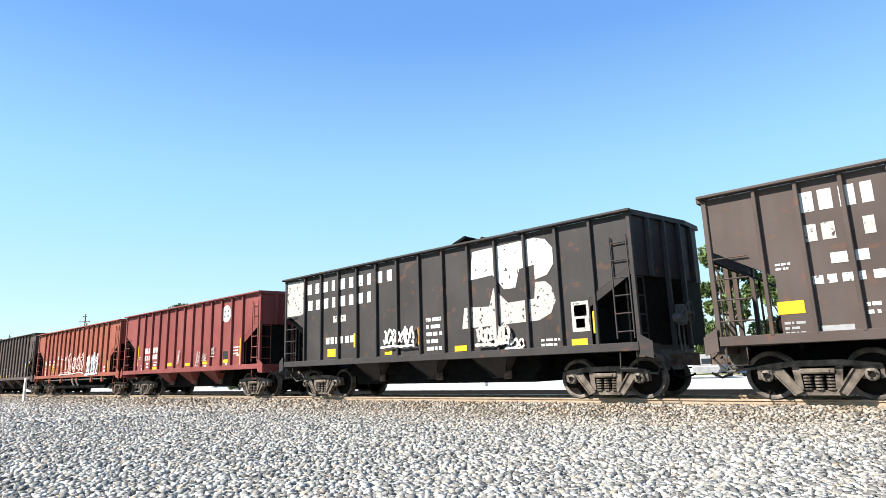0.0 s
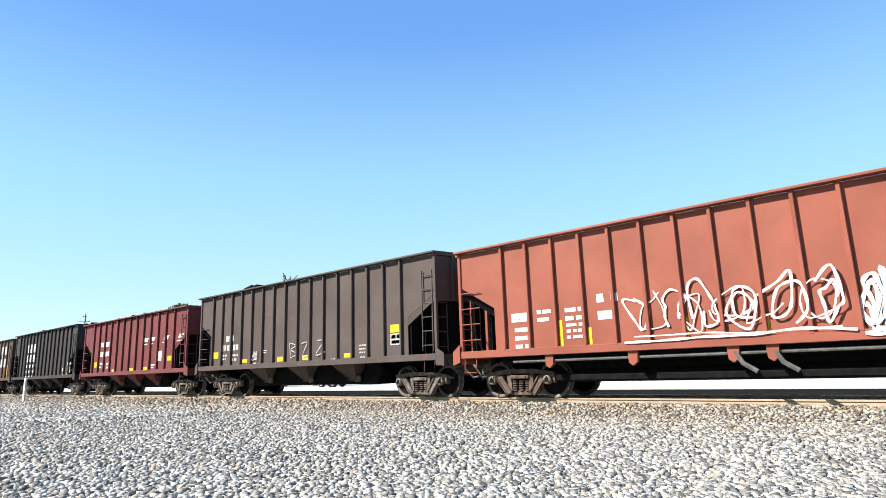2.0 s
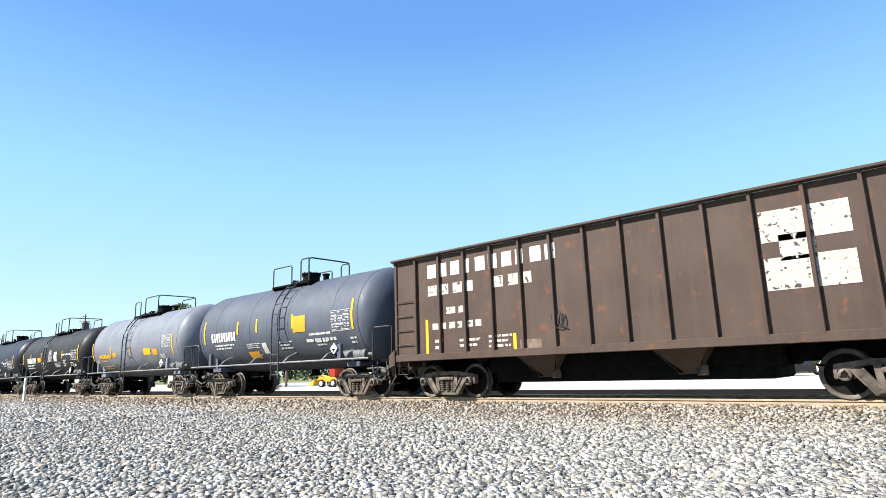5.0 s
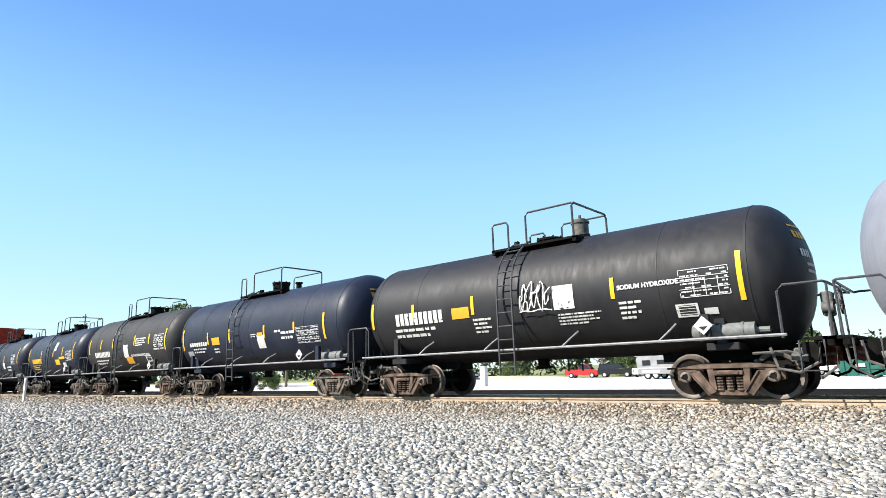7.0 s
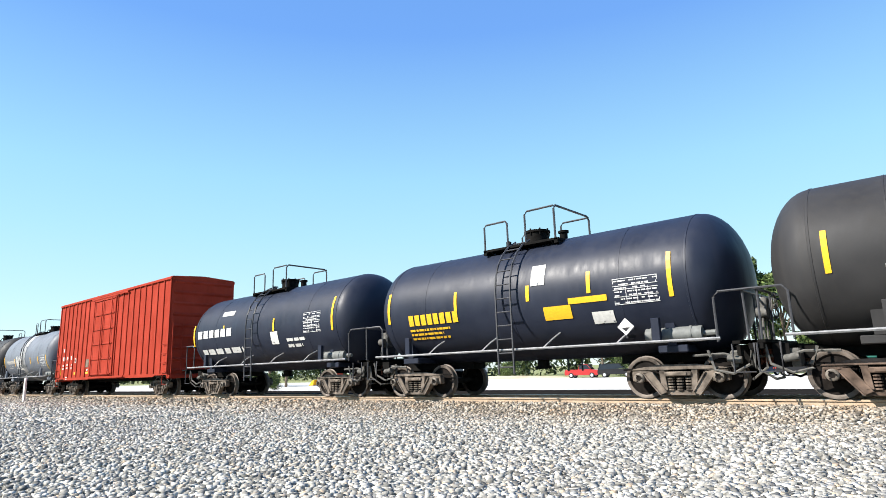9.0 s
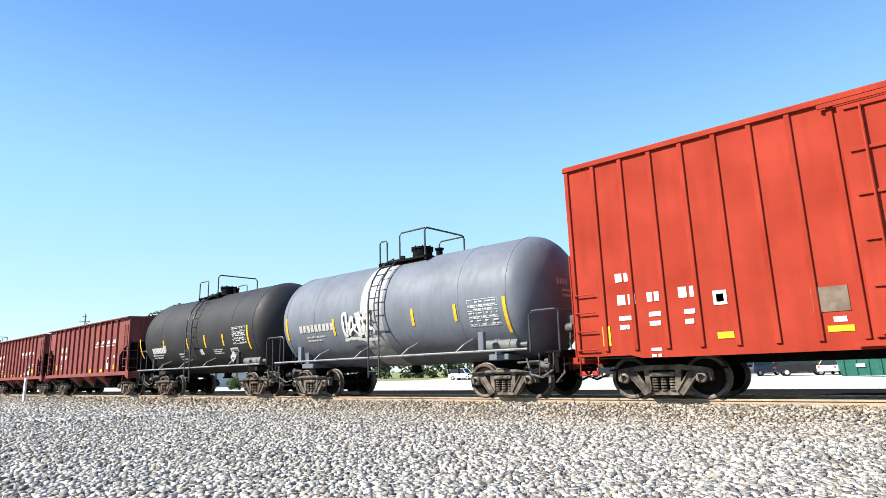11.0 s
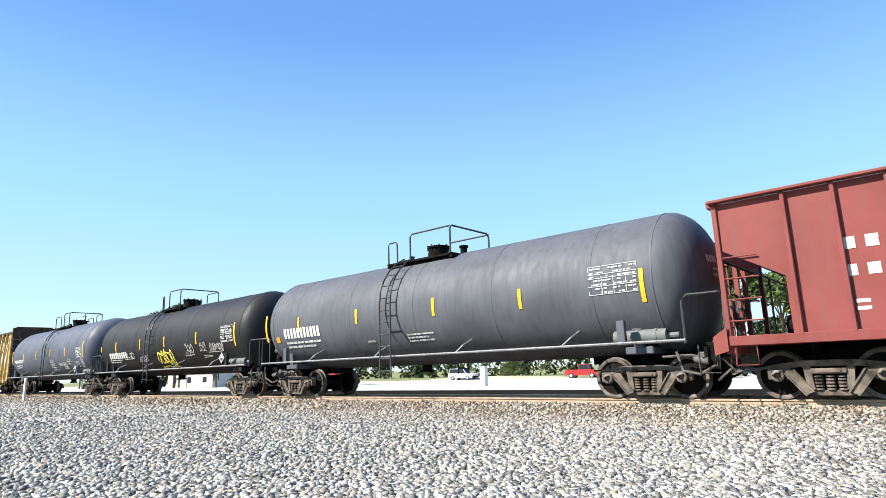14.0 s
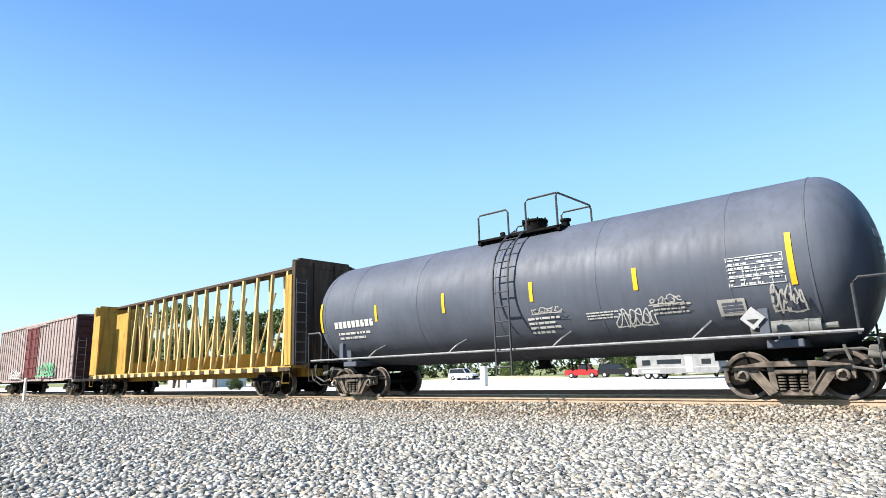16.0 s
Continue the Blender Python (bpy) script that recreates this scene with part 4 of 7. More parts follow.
# ---- box cars and the lumber car ----
def boxcar(x, L, H, mat, label, posts=15, door=(-1.5, 1.5), frame_kind="dusty", door_mat=None, end_mat=None):
    e = car("boxcar", x, label, "boxcar")
    h, W, sill = L / 2, 1.55, 0.96
    for sgn in (-1, 1):
        b = Build()
        b.prism([(-h, sill), (-h + 1.3, sill), (-h + 1.55, sill - 0.07), (h - 1.55, sill - 0.07), (h - 1.3, sill), (h, sill), (h, H), (-h, H)], sgn * W - 0.02, sgn * W + 0.02)
        part("side_sheet", b, mat, e)
        for k in range(posts):
            px = -h + 0.06 + (L - 0.12) * k / (posts - 1)
            if door[0] - 0.1 < px < door[1] + 0.1:
                continue
            b = Build()
            y0, y1 = sgn * (W + 0.02), sgn * (W + 0.065)
            b.box(px - 0.05, px + 0.05, min(y0, y1), max(y0, y1), sill + 0.1, H - 0.06, 0.012)
            part("side_post", b, mat, e)
        b = Build()
        y0, y1 = sgn * (W + 0.02), sgn * (W + 0.09)
        b.box(-h - 0.02, h + 0.02, min(y0, y1), max(y0, y1), H - 0.1, H + 0.02, 0.012)
        part("eaves_rail", b, mat, e)
        b = Build()
        y0, y1 = sgn * (W + 0.03), sgn * (W + 0.10)
        lo, hi = min(y0, y1), max(y0, y1)
        b.box(door[0], door[1], lo, hi - 0.02 if sgn > 0 else hi, sill + 0.12, H - 0.22, 0.01)
        d = part("sliding_door", b, door_mat or mat, e, "ribbed sliding plug door in its frame")
        y0, y1 = sgn * (W + 0.10), sgn * (W + 0.14)
        lo, hi = min(y0, y1), max(y0, y1)
        dz = (H - 0.3 - sill - 0.2) / 5
        for r_ in range(6):
            b = Build()
            z = sill + 0.2 + dz * r_
            b.box(door[0] + 0.1, door[1] - 0.1, lo, hi, z - 0.035, z + 0.035, 0.008)
            part("door_rib", b, door_mat or mat, d)
        for px in (door[0] + 0.35, (door[0] + door[1]) / 2 - 0.12, (door[0] + door[1]) / 2 + 0.12, door[1] - 0.35):
            b = Build()
            b.cyl((px, sgn * (W + 0.16), sill + 0.15), (px, sgn * (W + 0.16), H - 0.3), 0.022, 6)
            part("locking_bar", b, door_mat or mat, d)
        b = Build()
        b.box(door[0] - 0.3, door[1] + 1.6, min(y0, y1), max(y0, y1), sill - 0.02, sill + 0.08)
        part("door_track", b, mat, e)
        b = Build()
        b.box(door[0] - 0.3, door[1] + 1.6, min(y0, y1), max(y0, y1), H - 0.2, H - 0.12)
        part("door_track", b, mat, e)
    b = Build()
    b.prism([(-W - 0.07, H), (W + 0.07, H), (W, H + 0.06), (0, H + 0.16), (-W, H + 0.06)], -h - 0.03, h + 0.03, "x")
    for k in range(11):
        px = -h + L * (k + 0.5) / 11
        b.prism([(-W, H + 0.05), (W, H + 0.05), (0, H + 0.19)], px - 0.04, px + 0.04, "x")
    part("roof", b, mat, e)
    for k in (-1, 1):
        b = Build()
        b.box(k * h - 0.02, k * h + 0.02, -W, W, sill - 0.1, H)
        end = part("corrugated_end", b, end_mat or mat, e, "end wall with deep horizontal corrugations")
        for i in range(9):
            z = sill + 0.2 + (H - sill - 0.4) * i / 8
            b = Build()
            b.prism([(k * (h + 0.02), z - 0.09), (k * (h + 0.09), z), (k * (h + 0.02), z + 0.09)][::k], -W + 0.1, W - 0.1)
            part("corrugation", b, end_mat or mat, end)
        for i in range(4):
            ladder(e, (k * h - (0.55 if k > 0 else -0.05), -W - 0.1, sill + 0.15 + 0.42 * i), (0, 0, 0.4), 1, (0.5, 0, 0), mat, "grab_iron", rails=False)
        ladder(e, (k * (h + 0.1), -W + 0.1, sill + 0.15), (0, 0, 0.42), 6, (0, 0.45, 0), mat, "end_ladder")
        b = Build()
        b.tube([(k * (h - 0.05), -W, sill), (k * (h - 0.05), -W - 0.03, 0.55), (k * (h - 0.5), -W - 0.03, 0.55), (k * (h - 0.5), -W, sill)], 0.018, 5)
        part("stirrup_step", b, mat, e)
        b = Build()
        b.box(k * h - 0.15, k * h + 0.15, -W, W, sill - 0.16, sill, 0.02)
        part("end_sill", b, mat, e)
        coupler(e, k * (h + 0.25), k)
        truck(e, k * (h - 1.75), frame_kind)
    b = Build()
    b.box(-h, h, -0.32, 0.32, 0.72, 1.0)
    b.box(-h + 0.1, h - 0.1, -W + 0.02, W - 0.02, sill - 0.06, sill)
    part("underframe", b, UNDER, e)
    brake_wheel(e, h + 0.25, 0.5, 2.3)
    return e


def lumber_car(x, L, H):
    mat = BEAM_YELLOW
    e = car("lumber_car", x, "empty yellow centre-beam lumber car with open lattice posts", "flatcar")
    h, W, deck = L / 2, 1.42, 1.12
    b = Build()
    b.box(-h, h, -0.45, 0.45, 0.70, deck - 0.05)
    b.box(-h, h, -W, W, deck - 0.1, deck)
    part("deck", b, mat, e)
    n = 22
    for sgn in (-1, 1):
        b = Build()
        b.box(-h, h, sgn * W - 0.05, sgn * W + 0.05, deck - 0.20, deck - 0.06, 0.01)
        part("side_sill", b, BULK_BROWN, e)
        for k in range(n):
            px = -h + 0.9 + (L - 1.8) * k / (n - 1)
            b = Build()
            b.box(px - 0.2, px + 0.2, min(sgn * W, sgn * (W + 0.09)), max(sgn * W, sgn * (W + 0.09)), deck - 0.22, deck - 0.02, 0.015)
            part("tie_down_winch", b, POST_YELLOW, e)
    # the top beam's shade is put into its brown colour
    b = Build()
    b.box(-h + 0.1, h - 0.1, -0.34, 0.34, H - 0.14, H, 0.02)
    part("top_beam", b, BULK_BROWN, e, "long beam along the top, coloured dark brown for its shade")
    posts = 15
    for k in range(posts):
        px = -h + 1.9 + (L - 3.8) * k / (posts - 1)
        for sgn in (-1, 1):
            b = Build()
            b.prism([(sgn * 0.40, deck), (sgn * 0.54, deck), (sgn * 0.36, H - 0.14), (sgn * 0.24, H - 0.14)][::sgn], px - 0.055, px + 0.055, "x")
            part("beam_post", b, POST_YELLOW, e)
        b = Build()
        b.box(px - 0.03, px + 0.03, -0.4, 0.4, deck, deck + 0.6)
        part("post_web", b, mat, e)
    for k in range(posts - 1):
        if k not in (4, 6, 11):
            p0 = -h + 1.9 + (L - 3.8) * k / (posts - 1)
            p1 = -h + 1.9 + (L - 3.8) * (k + 1) / (posts - 1)
            up = k < posts / 2 and k != 3
            b = Build()
            b.tube([(p0 if up else p1, -0.15, H - 0.9), (p1 if up else p0, -0.35, deck)], 0.045, 6)
            part("diagonal_brace", b, POST_YELLOW, e)
    for k in (-1, 1):
        b = Build()
        b.box(k * h - 0.06, k * h + 0.06, -W, W, deck, H - 0.06, 0.02)
        b.prism([(-W, H - 0.30), (W, H - 0.30), (W - 0.25, H + 0.02), (-W + 0.25, H + 0.02)], k * h - 0.09, k * h + 0.09, "x")
        for y in (-W + 0.05, -0.5, 0.5, W - 0.05):
            b.box(k * (h + 0.1) - 0.07, k * (h + 0.1) + 0.07, y - 0.06, y + 0.06, deck, H - 0.12, 0.01)
        part("bulkhead", b, BULK_BROWN if k > 0 else mat, e, "solid braced bulkhead closing the end")
        b = Build()
        b.box(k * (h + 0.075) - 0.012, k * (h + 0.075) + 0.012, -W + 0.1, W - 0.1, deck + 0.05, H - 0.32)
        part("bulkhead_lining", b, BULK_BROWN, e, "rain-stained brown outer face")
        b = Build()
        for sgn in (-1, 1):
            b = Build()
            deep = 0.40 if k > 0 else 0.9
            b.box(min(k * h, k * (h - deep)), max(k * h, k * (h - deep)), sgn * W - 0.04, sgn * W + 0.04, deck, H - 0.62, 0.012)
            part("bulkhead_cheek", b, mat, e)
        b = Build()
        q = k * (h - 2.6)
        b.box(min(q + k * (1.0 if k > 0 else 0.0), q + k * 1.6), max(q + k * (1.0 if k > 0 else 0.0), q + k * 1.6), -0.60, -0.55, deck, H - 0.55)
        part("web_plate", b, mat, e)
        ladder(e, (k * (h + 0.18), -W + 0.05, deck + 0.1), (0, 0, 0.36), 9, (0, 0.45, 0), PIPE_PALE, "end_ladder")
        b = Build()
        b.tube([(k * (h - 0.05), -W, deck - 0.1), (k * (h - 0.05), -W - 0.03, 0.5), (k * (h - 0.5), -W - 0.03, 0.5), (k * (h - 0.5), -W, deck - 0.1)], 0.018, 5)
        part("stirrup_step", b, mat, e)
        coupler(e, k * (h + 0.2), k)
        truck(e, k * (h - 2.0), "dark")
    brake_wheel(e, h + 0.4, 0.3, 2.0)
    return e


# ---- the ground ----
def rail_rust(nt, col):
    """Brake dust and rust that stain the stones brown along the rail, in ragged patches."""
    tc = nt.nodes.new("ShaderNodeTexCoord")
    xyz = nt.nodes.new("ShaderNodeSeparateXYZ")
    nt.links.new(tc.outputs["Object"], xyz.inputs[0])
    near = nt.nodes.new("ShaderNodeMapRange")
    near.inputs["From Min"].default_value, near.inputs["From Max"].default_value = 9.0, 13.2
    nt.links.new(xyz.outputs["Y"], near.inputs["Value"])
    patch = nt.nodes.new("ShaderNodeMath")
    patch.operation = "MULTIPLY"
    nt.links.new(near.outputs[0], patch.inputs[0])
    nt.links.new(ramp(nt, noise_node(nt, 1.3, 5), [(0.3, (0.25, 0.25, 0.25)), (0.7, (1, 1, 1))]), patch.inputs[1])
    return mix(nt, patch.outputs[0], col, mix(nt, 1.0, col, (0.80, 0.62, 0.47), "MULTIPLY"))


def gravel_ground():
    m, nt, b = nodes_of("crushed_stone_gravel", 0.9)
    tc = nt.nodes.new("ShaderNodeTexCoord")
    v = nt.nodes.new("ShaderNodeTexVoronoi")
    v.inputs["Scale"].default_value = 19
    nt.links.new(tc.outputs["Object"], v.inputs["Vector"])
    big = noise_node(nt, 0.35, 4)
    sep = nt.nodes.new("ShaderNodeSeparateColor")
    nt.links.new(v.outputs["Color"], sep.inputs[0])
    stone = ramp(nt, sep.outputs["Red"], [(0.0, (0.10, 0.098, 0.09)), (0.35, (0.235, 0.228, 0.208)), (0.75, (0.365, 0.352, 0.32)), (1.0, (0.50, 0.485, 0.45))])
    gap = ramp(nt, v.outputs["Distance"], [(0.35, (1, 1, 1)), (0.75, (0.35, 0.33, 0.30))])
    col = mix(nt, 1.0, stone, gap, "MULTIPLY")
    tint = ramp(nt, big, [(0.35, (0.86, 0.84, 0.80)), (0.7, (1.08, 1.05, 1.0))])
    col = mix(nt, 1.0, col, tint, "MULTIPLY")
    col = rail_rust(nt, col)
    nt.links.new(col, b.inputs["Base Color"])
    bp = nt.nodes.new("ShaderNodeBump")
    bp.invert = True
    bp.inputs["Strength"].default_value, bp.inputs["Distance"].default_value = 0.9, 0.03
    nt.links.new(v.outputs["Distance"], bp.inputs["Height"])
    nt.links.new(bp.outputs[0], b.inputs["Normal"])
    return m


GRAVEL = gravel_ground()
LOT = plain("bleached_concrete_lot", (0.52, 0.50, 0.46), 0.85, 0.0, 0.10, 0.7)
GRASS = plain("dry_grass", (0.20, 0.21, 0.09), 0.9, 0.0, 0.4, 1.5)

b = Build()
b.add([(-900, -400, 0), (700, -400, 0), (700, 24.5, 0), (-900, 24.5, 0), (700, 60, -0.6), (-900, 60, -0.6), (700, 1500, -0.6), (-900, 1500, -0.6)], [(0, 1, 2, 3), (3, 2, 4, 5), (5, 4, 6, 7)])
tagged(part("ground", b, GRAVEL, None, "grey crushed-stone gravel ground beside the track"), kind="structure")

for sgn in (-1, 1):
    b = Build()
    y = TRACK + sgn * 0.755
    prof = [(-0.07, RAIL - 0.18), (0.07, RAIL - 0.18), (0.07, RAIL - 0.165), (0.012, RAIL - 0.14), (0.010, RAIL - 0.045), (0.036, RAIL - 0.035), (0.036, RAIL - 0.004), (0.028, RAIL), (-0.028, RAIL), (-0.036, RAIL - 0.004), (-0.036, RAIL - 0.035), (-0.010, RAIL - 0.045), (-0.012, RAIL - 0.14), (-0.07, RAIL - 0.165)]
    b.prism([(y + p, z) for p, z in prof], -460, 360, "x")
    r = tagged(part("rail", b, RAIL_SIDE, None, "rust-brown steel rail with a polished head"), kind="structure")
    r.data.materials.append(RAIL_TOP)
    for p in r.data.polygons:
        if p.normal.z > 0.9 and p.center.z > RAIL - 0.01:
            p.material_index = 1

def level(y):
    """Height of the ground: the lot behind the track falls away a little."""
    return 0.0 if y < 24.5 else max(-0.6, -0.6 * (y - 24.5) / 35.5)


b = Build()
b.add([(-900, 24.5, 0.012), (700, 24.5, 0.012), (700, 60, -0.588), (-900, 60, -0.588), (700, 75, -0.588), (-900, 75, -0.588)], [(0, 1, 2, 3), (3, 2, 4, 5)])
tagged(part("concrete_lot", b, LOT, None, "sun-bleached concrete lot behind the track"), kind="structure")
# the train's shade is put into this near-black ground colour
TRACK_SHADE = plain("shade_black_soil", (0.016, 0.015, 0.014), 0.95, 0.0, 0.4, 3)
TRACK_SHADE.node_tree.nodes["Principled BSDF"].inputs["Specular IOR Level"].default_value = 0.0
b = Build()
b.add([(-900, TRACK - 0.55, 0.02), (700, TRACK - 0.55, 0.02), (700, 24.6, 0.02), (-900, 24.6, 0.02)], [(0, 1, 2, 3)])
tagged(part("cinder_bed", b, TRACK_SHADE, None, "ground between and behind the rails, coloured near-black for the train's shade"), kind="structure")
b = Build()
b.add([(-900, 75, -0.588), (700, 75, -0.588), (700, 1500, -0.588), (-900, 1500, -0.588)], [(0, 1, 2, 3)])
tagged(part("grass_field", b, GRASS, None, "dry grass behind the lot"), kind="structure")

# ties
b = Build()
b.box(-0.11, 0.11, -1.3, 1.3, 0, 0.13, 0.012)
me = b.mesh("tie")
fix(me)
me.materials.append(TIE)
bed = tagged(new("track_ties"), "weathered timber ties under the rails", "track", kind="structure")
bed.matrix_basis = pose(0, TRACK, 0)
rng = random.Random(4)
for i in range(150):
    ob = part("tie", me, None, bed, "", pose(8 - i * 0.55, rng.uniform(-0.03, 0.03), rng.uniform(-0.03, 0.0), 0, 0, rng.uniform(-1, 1)))

b = Build()
b.prism([(TRACK - 2.4, -0.02), (TRACK - 0.83, -0.02), (TRACK - 0.83, 0.20), (TRACK - 1.30, 0.19)], -460, 360, "x")
tagged(part("ballast_shoulder", b, GRAVEL, None, "sloping shoulder of crushed stone along the rail"), kind="structure")


def stones(name, count, near, far, left, right, size, seed, label):
    """Loose crushed stone strewn over a stretch of ground, denser towards the camera."""
    r = np.random.default_rng(seed)
    base = np.array([(x, y, z) for z in (-1, 1) for x, y in ((-1, -1), (1, -1), (1, 1), (-1, 1))], float)
    faces = np.array([(3, 2, 1, 0), (4, 5, 6, 7), (0, 1, 5, 4), (1, 2, 6, 5), (2, 3, 7, 6), (3, 0, 4, 7)])
    d = near + (far - near) * r.random(count) ** 1.5
    a = np.radians(left + (right - left) * r.random(count))
    x, y = -d * np.sin(a), d * np.cos(a)
    y = np.where(y > 13.27, 13.27 * r.random(count), y)
    s = size * (0.45 + 0.75 * r.random(count) ** 1.6)
    v = base[None] * (1 + 0.42 * (r.random((count, 8, 3)) - 0.5)) * np.stack([s, s * (0.6 + 0.4 * r.random(count)), s * (0.45 + 0.35 * r.random(count))], 1)[:, None, :]
    a, t = r.random(count) * 6.283, (r.random(count) - 0.5) * 1.1
    ct, st, ca, sa = np.cos(t)[:, None], np.sin(t)[:, None], np.cos(a)[:, None], np.sin(a)[:, None]
    X, Y, Z = v[..., 0], v[..., 1], v[..., 2]
    X, Z = X * ct - Z * st, X * st + Z * ct
    X, Y = X * ca - Y * sa, X * sa + Y * ca
    co = np.stack([X + x[:, None], Y + y[:, None], Z + (s * 0.35 + np.interp(y, [TRACK - 2.3, TRACK - 1.30, TRACK - 0.83], [0, 0.19, 0.20]))[:, None]], 2).reshape(-1, 3)
    fs = (faces[None] + (np.arange(count) * 8)[:, None, None]).reshape(-1, 4)
    me = bpy.data.meshes.new(name)
    me.vertices.add(len(co))
    me.vertices.foreach_set("co", co.ravel())
    me.loops.add(fs.size)
    me.loops.foreach_set("vertex_index", fs.ravel().astype(np.int32))
    me.polygons.add(len(fs))
    me.polygons.foreach_set("loop_start", np.arange(0, fs.size, 4, dtype=np.int32))
    me.update(calc_edges=True)
    me.materials.append(STONE)
    return tagged(new(name, me), label, kind="stuff")


def stone_material():
    m, nt, b = nodes_of("crushed_limestone", 0.85)
    g = nt.nodes.new("ShaderNodeNewGeometry")
    col = ramp(nt, g.outputs["Random Per Island"], [(0.0, (0.085, 0.082, 0.074)), (0.25, (0.215, 0.206, 0.184)), (0.6, (0.35, 0.337, 0.30)), (0.86, (0.49, 0.475, 0.43)), (1.0, (0.40, 0.31, 0.22))])
    n = noise_node(nt, 60, 3)
    col = mix(nt, 1.0, col, ramp(nt, n, [(0.3, (0.8, 0.8, 0.8)), (0.7, (1.1, 1.1, 1.1))]), "MULTIPLY")
    nt.links.new(rail_rust(nt, col), b.inputs["Base Color"])
    return m


STONE = stone_material()
stones("gravel_stones", 92000, 4.0, 26.0, 82, -2, 0.030, 11, "loose grey and buff crushed stones on the ground")
stones("gravel_stones", 42000, 20.0, 85.0, 86, 52, 0.050, 12, "loose grey and buff crushed stones farther along the track")

# ---- things beside and behind the track ----
POST_WHITE = plain("weathered_white_post_paint", (0.62, 0.61, 0.58), 0.7, 0.0, 0.2, 9)
GLASS_DARK = plain("dark_car_glass", (0.02, 0.025, 0.03), 0.1, 0.0, 0.1, 3)
TYRE = plain("black_tyre_rubber", (0.02, 0.02, 0.02), 0.85, 0.0, 0.2, 9)
BARK = plain("grey_brown_bark", (0.13, 0.10, 0.075), 0.9, 0.0, 0.4, 7)
WOODPOLE = plain("weathered_pole_timber", (0.12, 0.09, 0.07), 0.9, 0.0, 0.3, 5)
GREEN_STEEL = plain("green_bin_paint", (0.018, 0.096, 0.072), 0.5, 0.0, 0.25, 3)
SILVER = plain("bare_aluminium_sheet", (0.42, 0.43, 0.45), 0.4, 0.2, 0.1, 3)


def leaf_material(name, dark, light):
    m, nt, b = nodes_of(name, 0.6)
    g = nt.nodes.new("ShaderNodeNewGeometry")
    col = ramp(nt, g.outputs["Random Per Island"], [(0.0, dark), (1.0, light)])
    nt.links.new(col, b.inputs["Base Color"])
    b.inputs["Transmission Weight"].default_value = 0.0
    return m


LEAF = leaf_material("summer_leaves", (0.030, 0.055, 0.018), (0.13, 0.17, 0.05))

# darker copy of the leaves: the wood's shade is in the colours
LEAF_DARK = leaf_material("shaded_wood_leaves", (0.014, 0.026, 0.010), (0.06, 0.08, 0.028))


def tree(x, y, height, width, seed, trunk=0.28, label="broad leafy tree with an uneven crown"):
    e = tagged(new("tree"), label, "tree", "trees behind the lot")
    e.matrix_basis = pose(x, y, level(y))
    r = random.Random(seed)
    b = Build()
    b.tube([(0, 0, 0), (0.05, 0, height * 0.25), (-0.05, 0.05, height * 0.5), (0, 0, height * 0.8)], 0.02 * height, 7, 0.006 * height)
    lobes = []
    for i in range(11):
        a, z = r.uniform(0, 6.28), r.uniform(trunk, 0.86) * height
        d = width * r.uniform(0.25, 0.48) * (1 - 0.45 * (z / height - trunk))
        tip = (d * math.cos(a), d * math.sin(a), z + r.uniform(0.0, 0.1) * height)
        b.tube([(0, 0, z * 0.62), (tip[0] * 0.5, tip[1] * 0.5, z * 0.86), tip], 0.008 * height, 5, 0.003 * height)
        lobes.append((tip, width * r.uniform(0.15, 0.26)))
    lobes.append(((0, 0, height * 0.88), width * 0.22))
    part("trunk", b, BARK, e, "grey-brown trunk with spreading limbs")
    g = np.random.default_rng(seed)
    vs, fs = [], []
    for (lx, ly, lz), rad in lobes:
        n = 620
        p = g.normal(size=(n, 3))
        p /= np.linalg.norm(p, axis=1)[:, None]
        p *= (rad * (0.35 + 0.75 * g.random(n) ** 0.6))[:, None] * np.array([1, 1, 0.8])
        s = 0.037 * height ** 0.75 * (0.6 + 0.8 * g.random(n))
        q = g.normal(size=(n, 2, 3))
        q /= np.linalg.norm(q, axis=2)[:, :, None]
        for k in range(n):
            c = p[k] + (lx, ly, lz)
            m = len(vs)
            u, v = q[k, 0] * s[k], q[k, 1] * s[k]
            vs += [tuple(c - u), tuple(c + v * 0.6), tuple(c + u), tuple(c - v * 0.6)]
            fs.append((m, m + 1, m + 2, m + 3))
    b = Build()
    b.add(vs, fs)
    me = b.mesh("crown")
    me.materials.append(LEAF)
    ob = new("crown", me)
    ob.parent = e
    return e


for x, y, hh, ww, sd in ((-20.6, 76, 15.5, 7.5, 1), (-15.5, 78, 12.0, 6.5, 2), (-27.5, 78, 10.5, 6.0, 3), (-38.5, 78, 8.6, 6.0, 4),
                         (-86, 40, 12.0, 7.5, 5), (-78, 42, 9.6, 7.0, 6), (-71, 41, 9.9, 6.5, 7), (-65, 42, 9.4, 6.0, 8), (-60, 41, 8.6, 5.5, 9), (-93, 44, 9.5, 6.0, 10)):
    tree(x, y, hh, ww, sd)
for x, y, hh, sd in ((-55.8, 80, 2.6, 21), (-40.0, 26, 1.1, 22), (-47.0, 27, 1.0, 23), (-28.0, 76, 2.4, 24), (-14.0, 78, 2.6, 25), (-35.0, 79, 2.8, 26)):
    tree(x, y, hh, hh * 1.5, sd, 0.1, "low rounded green bush at the lot's edge")


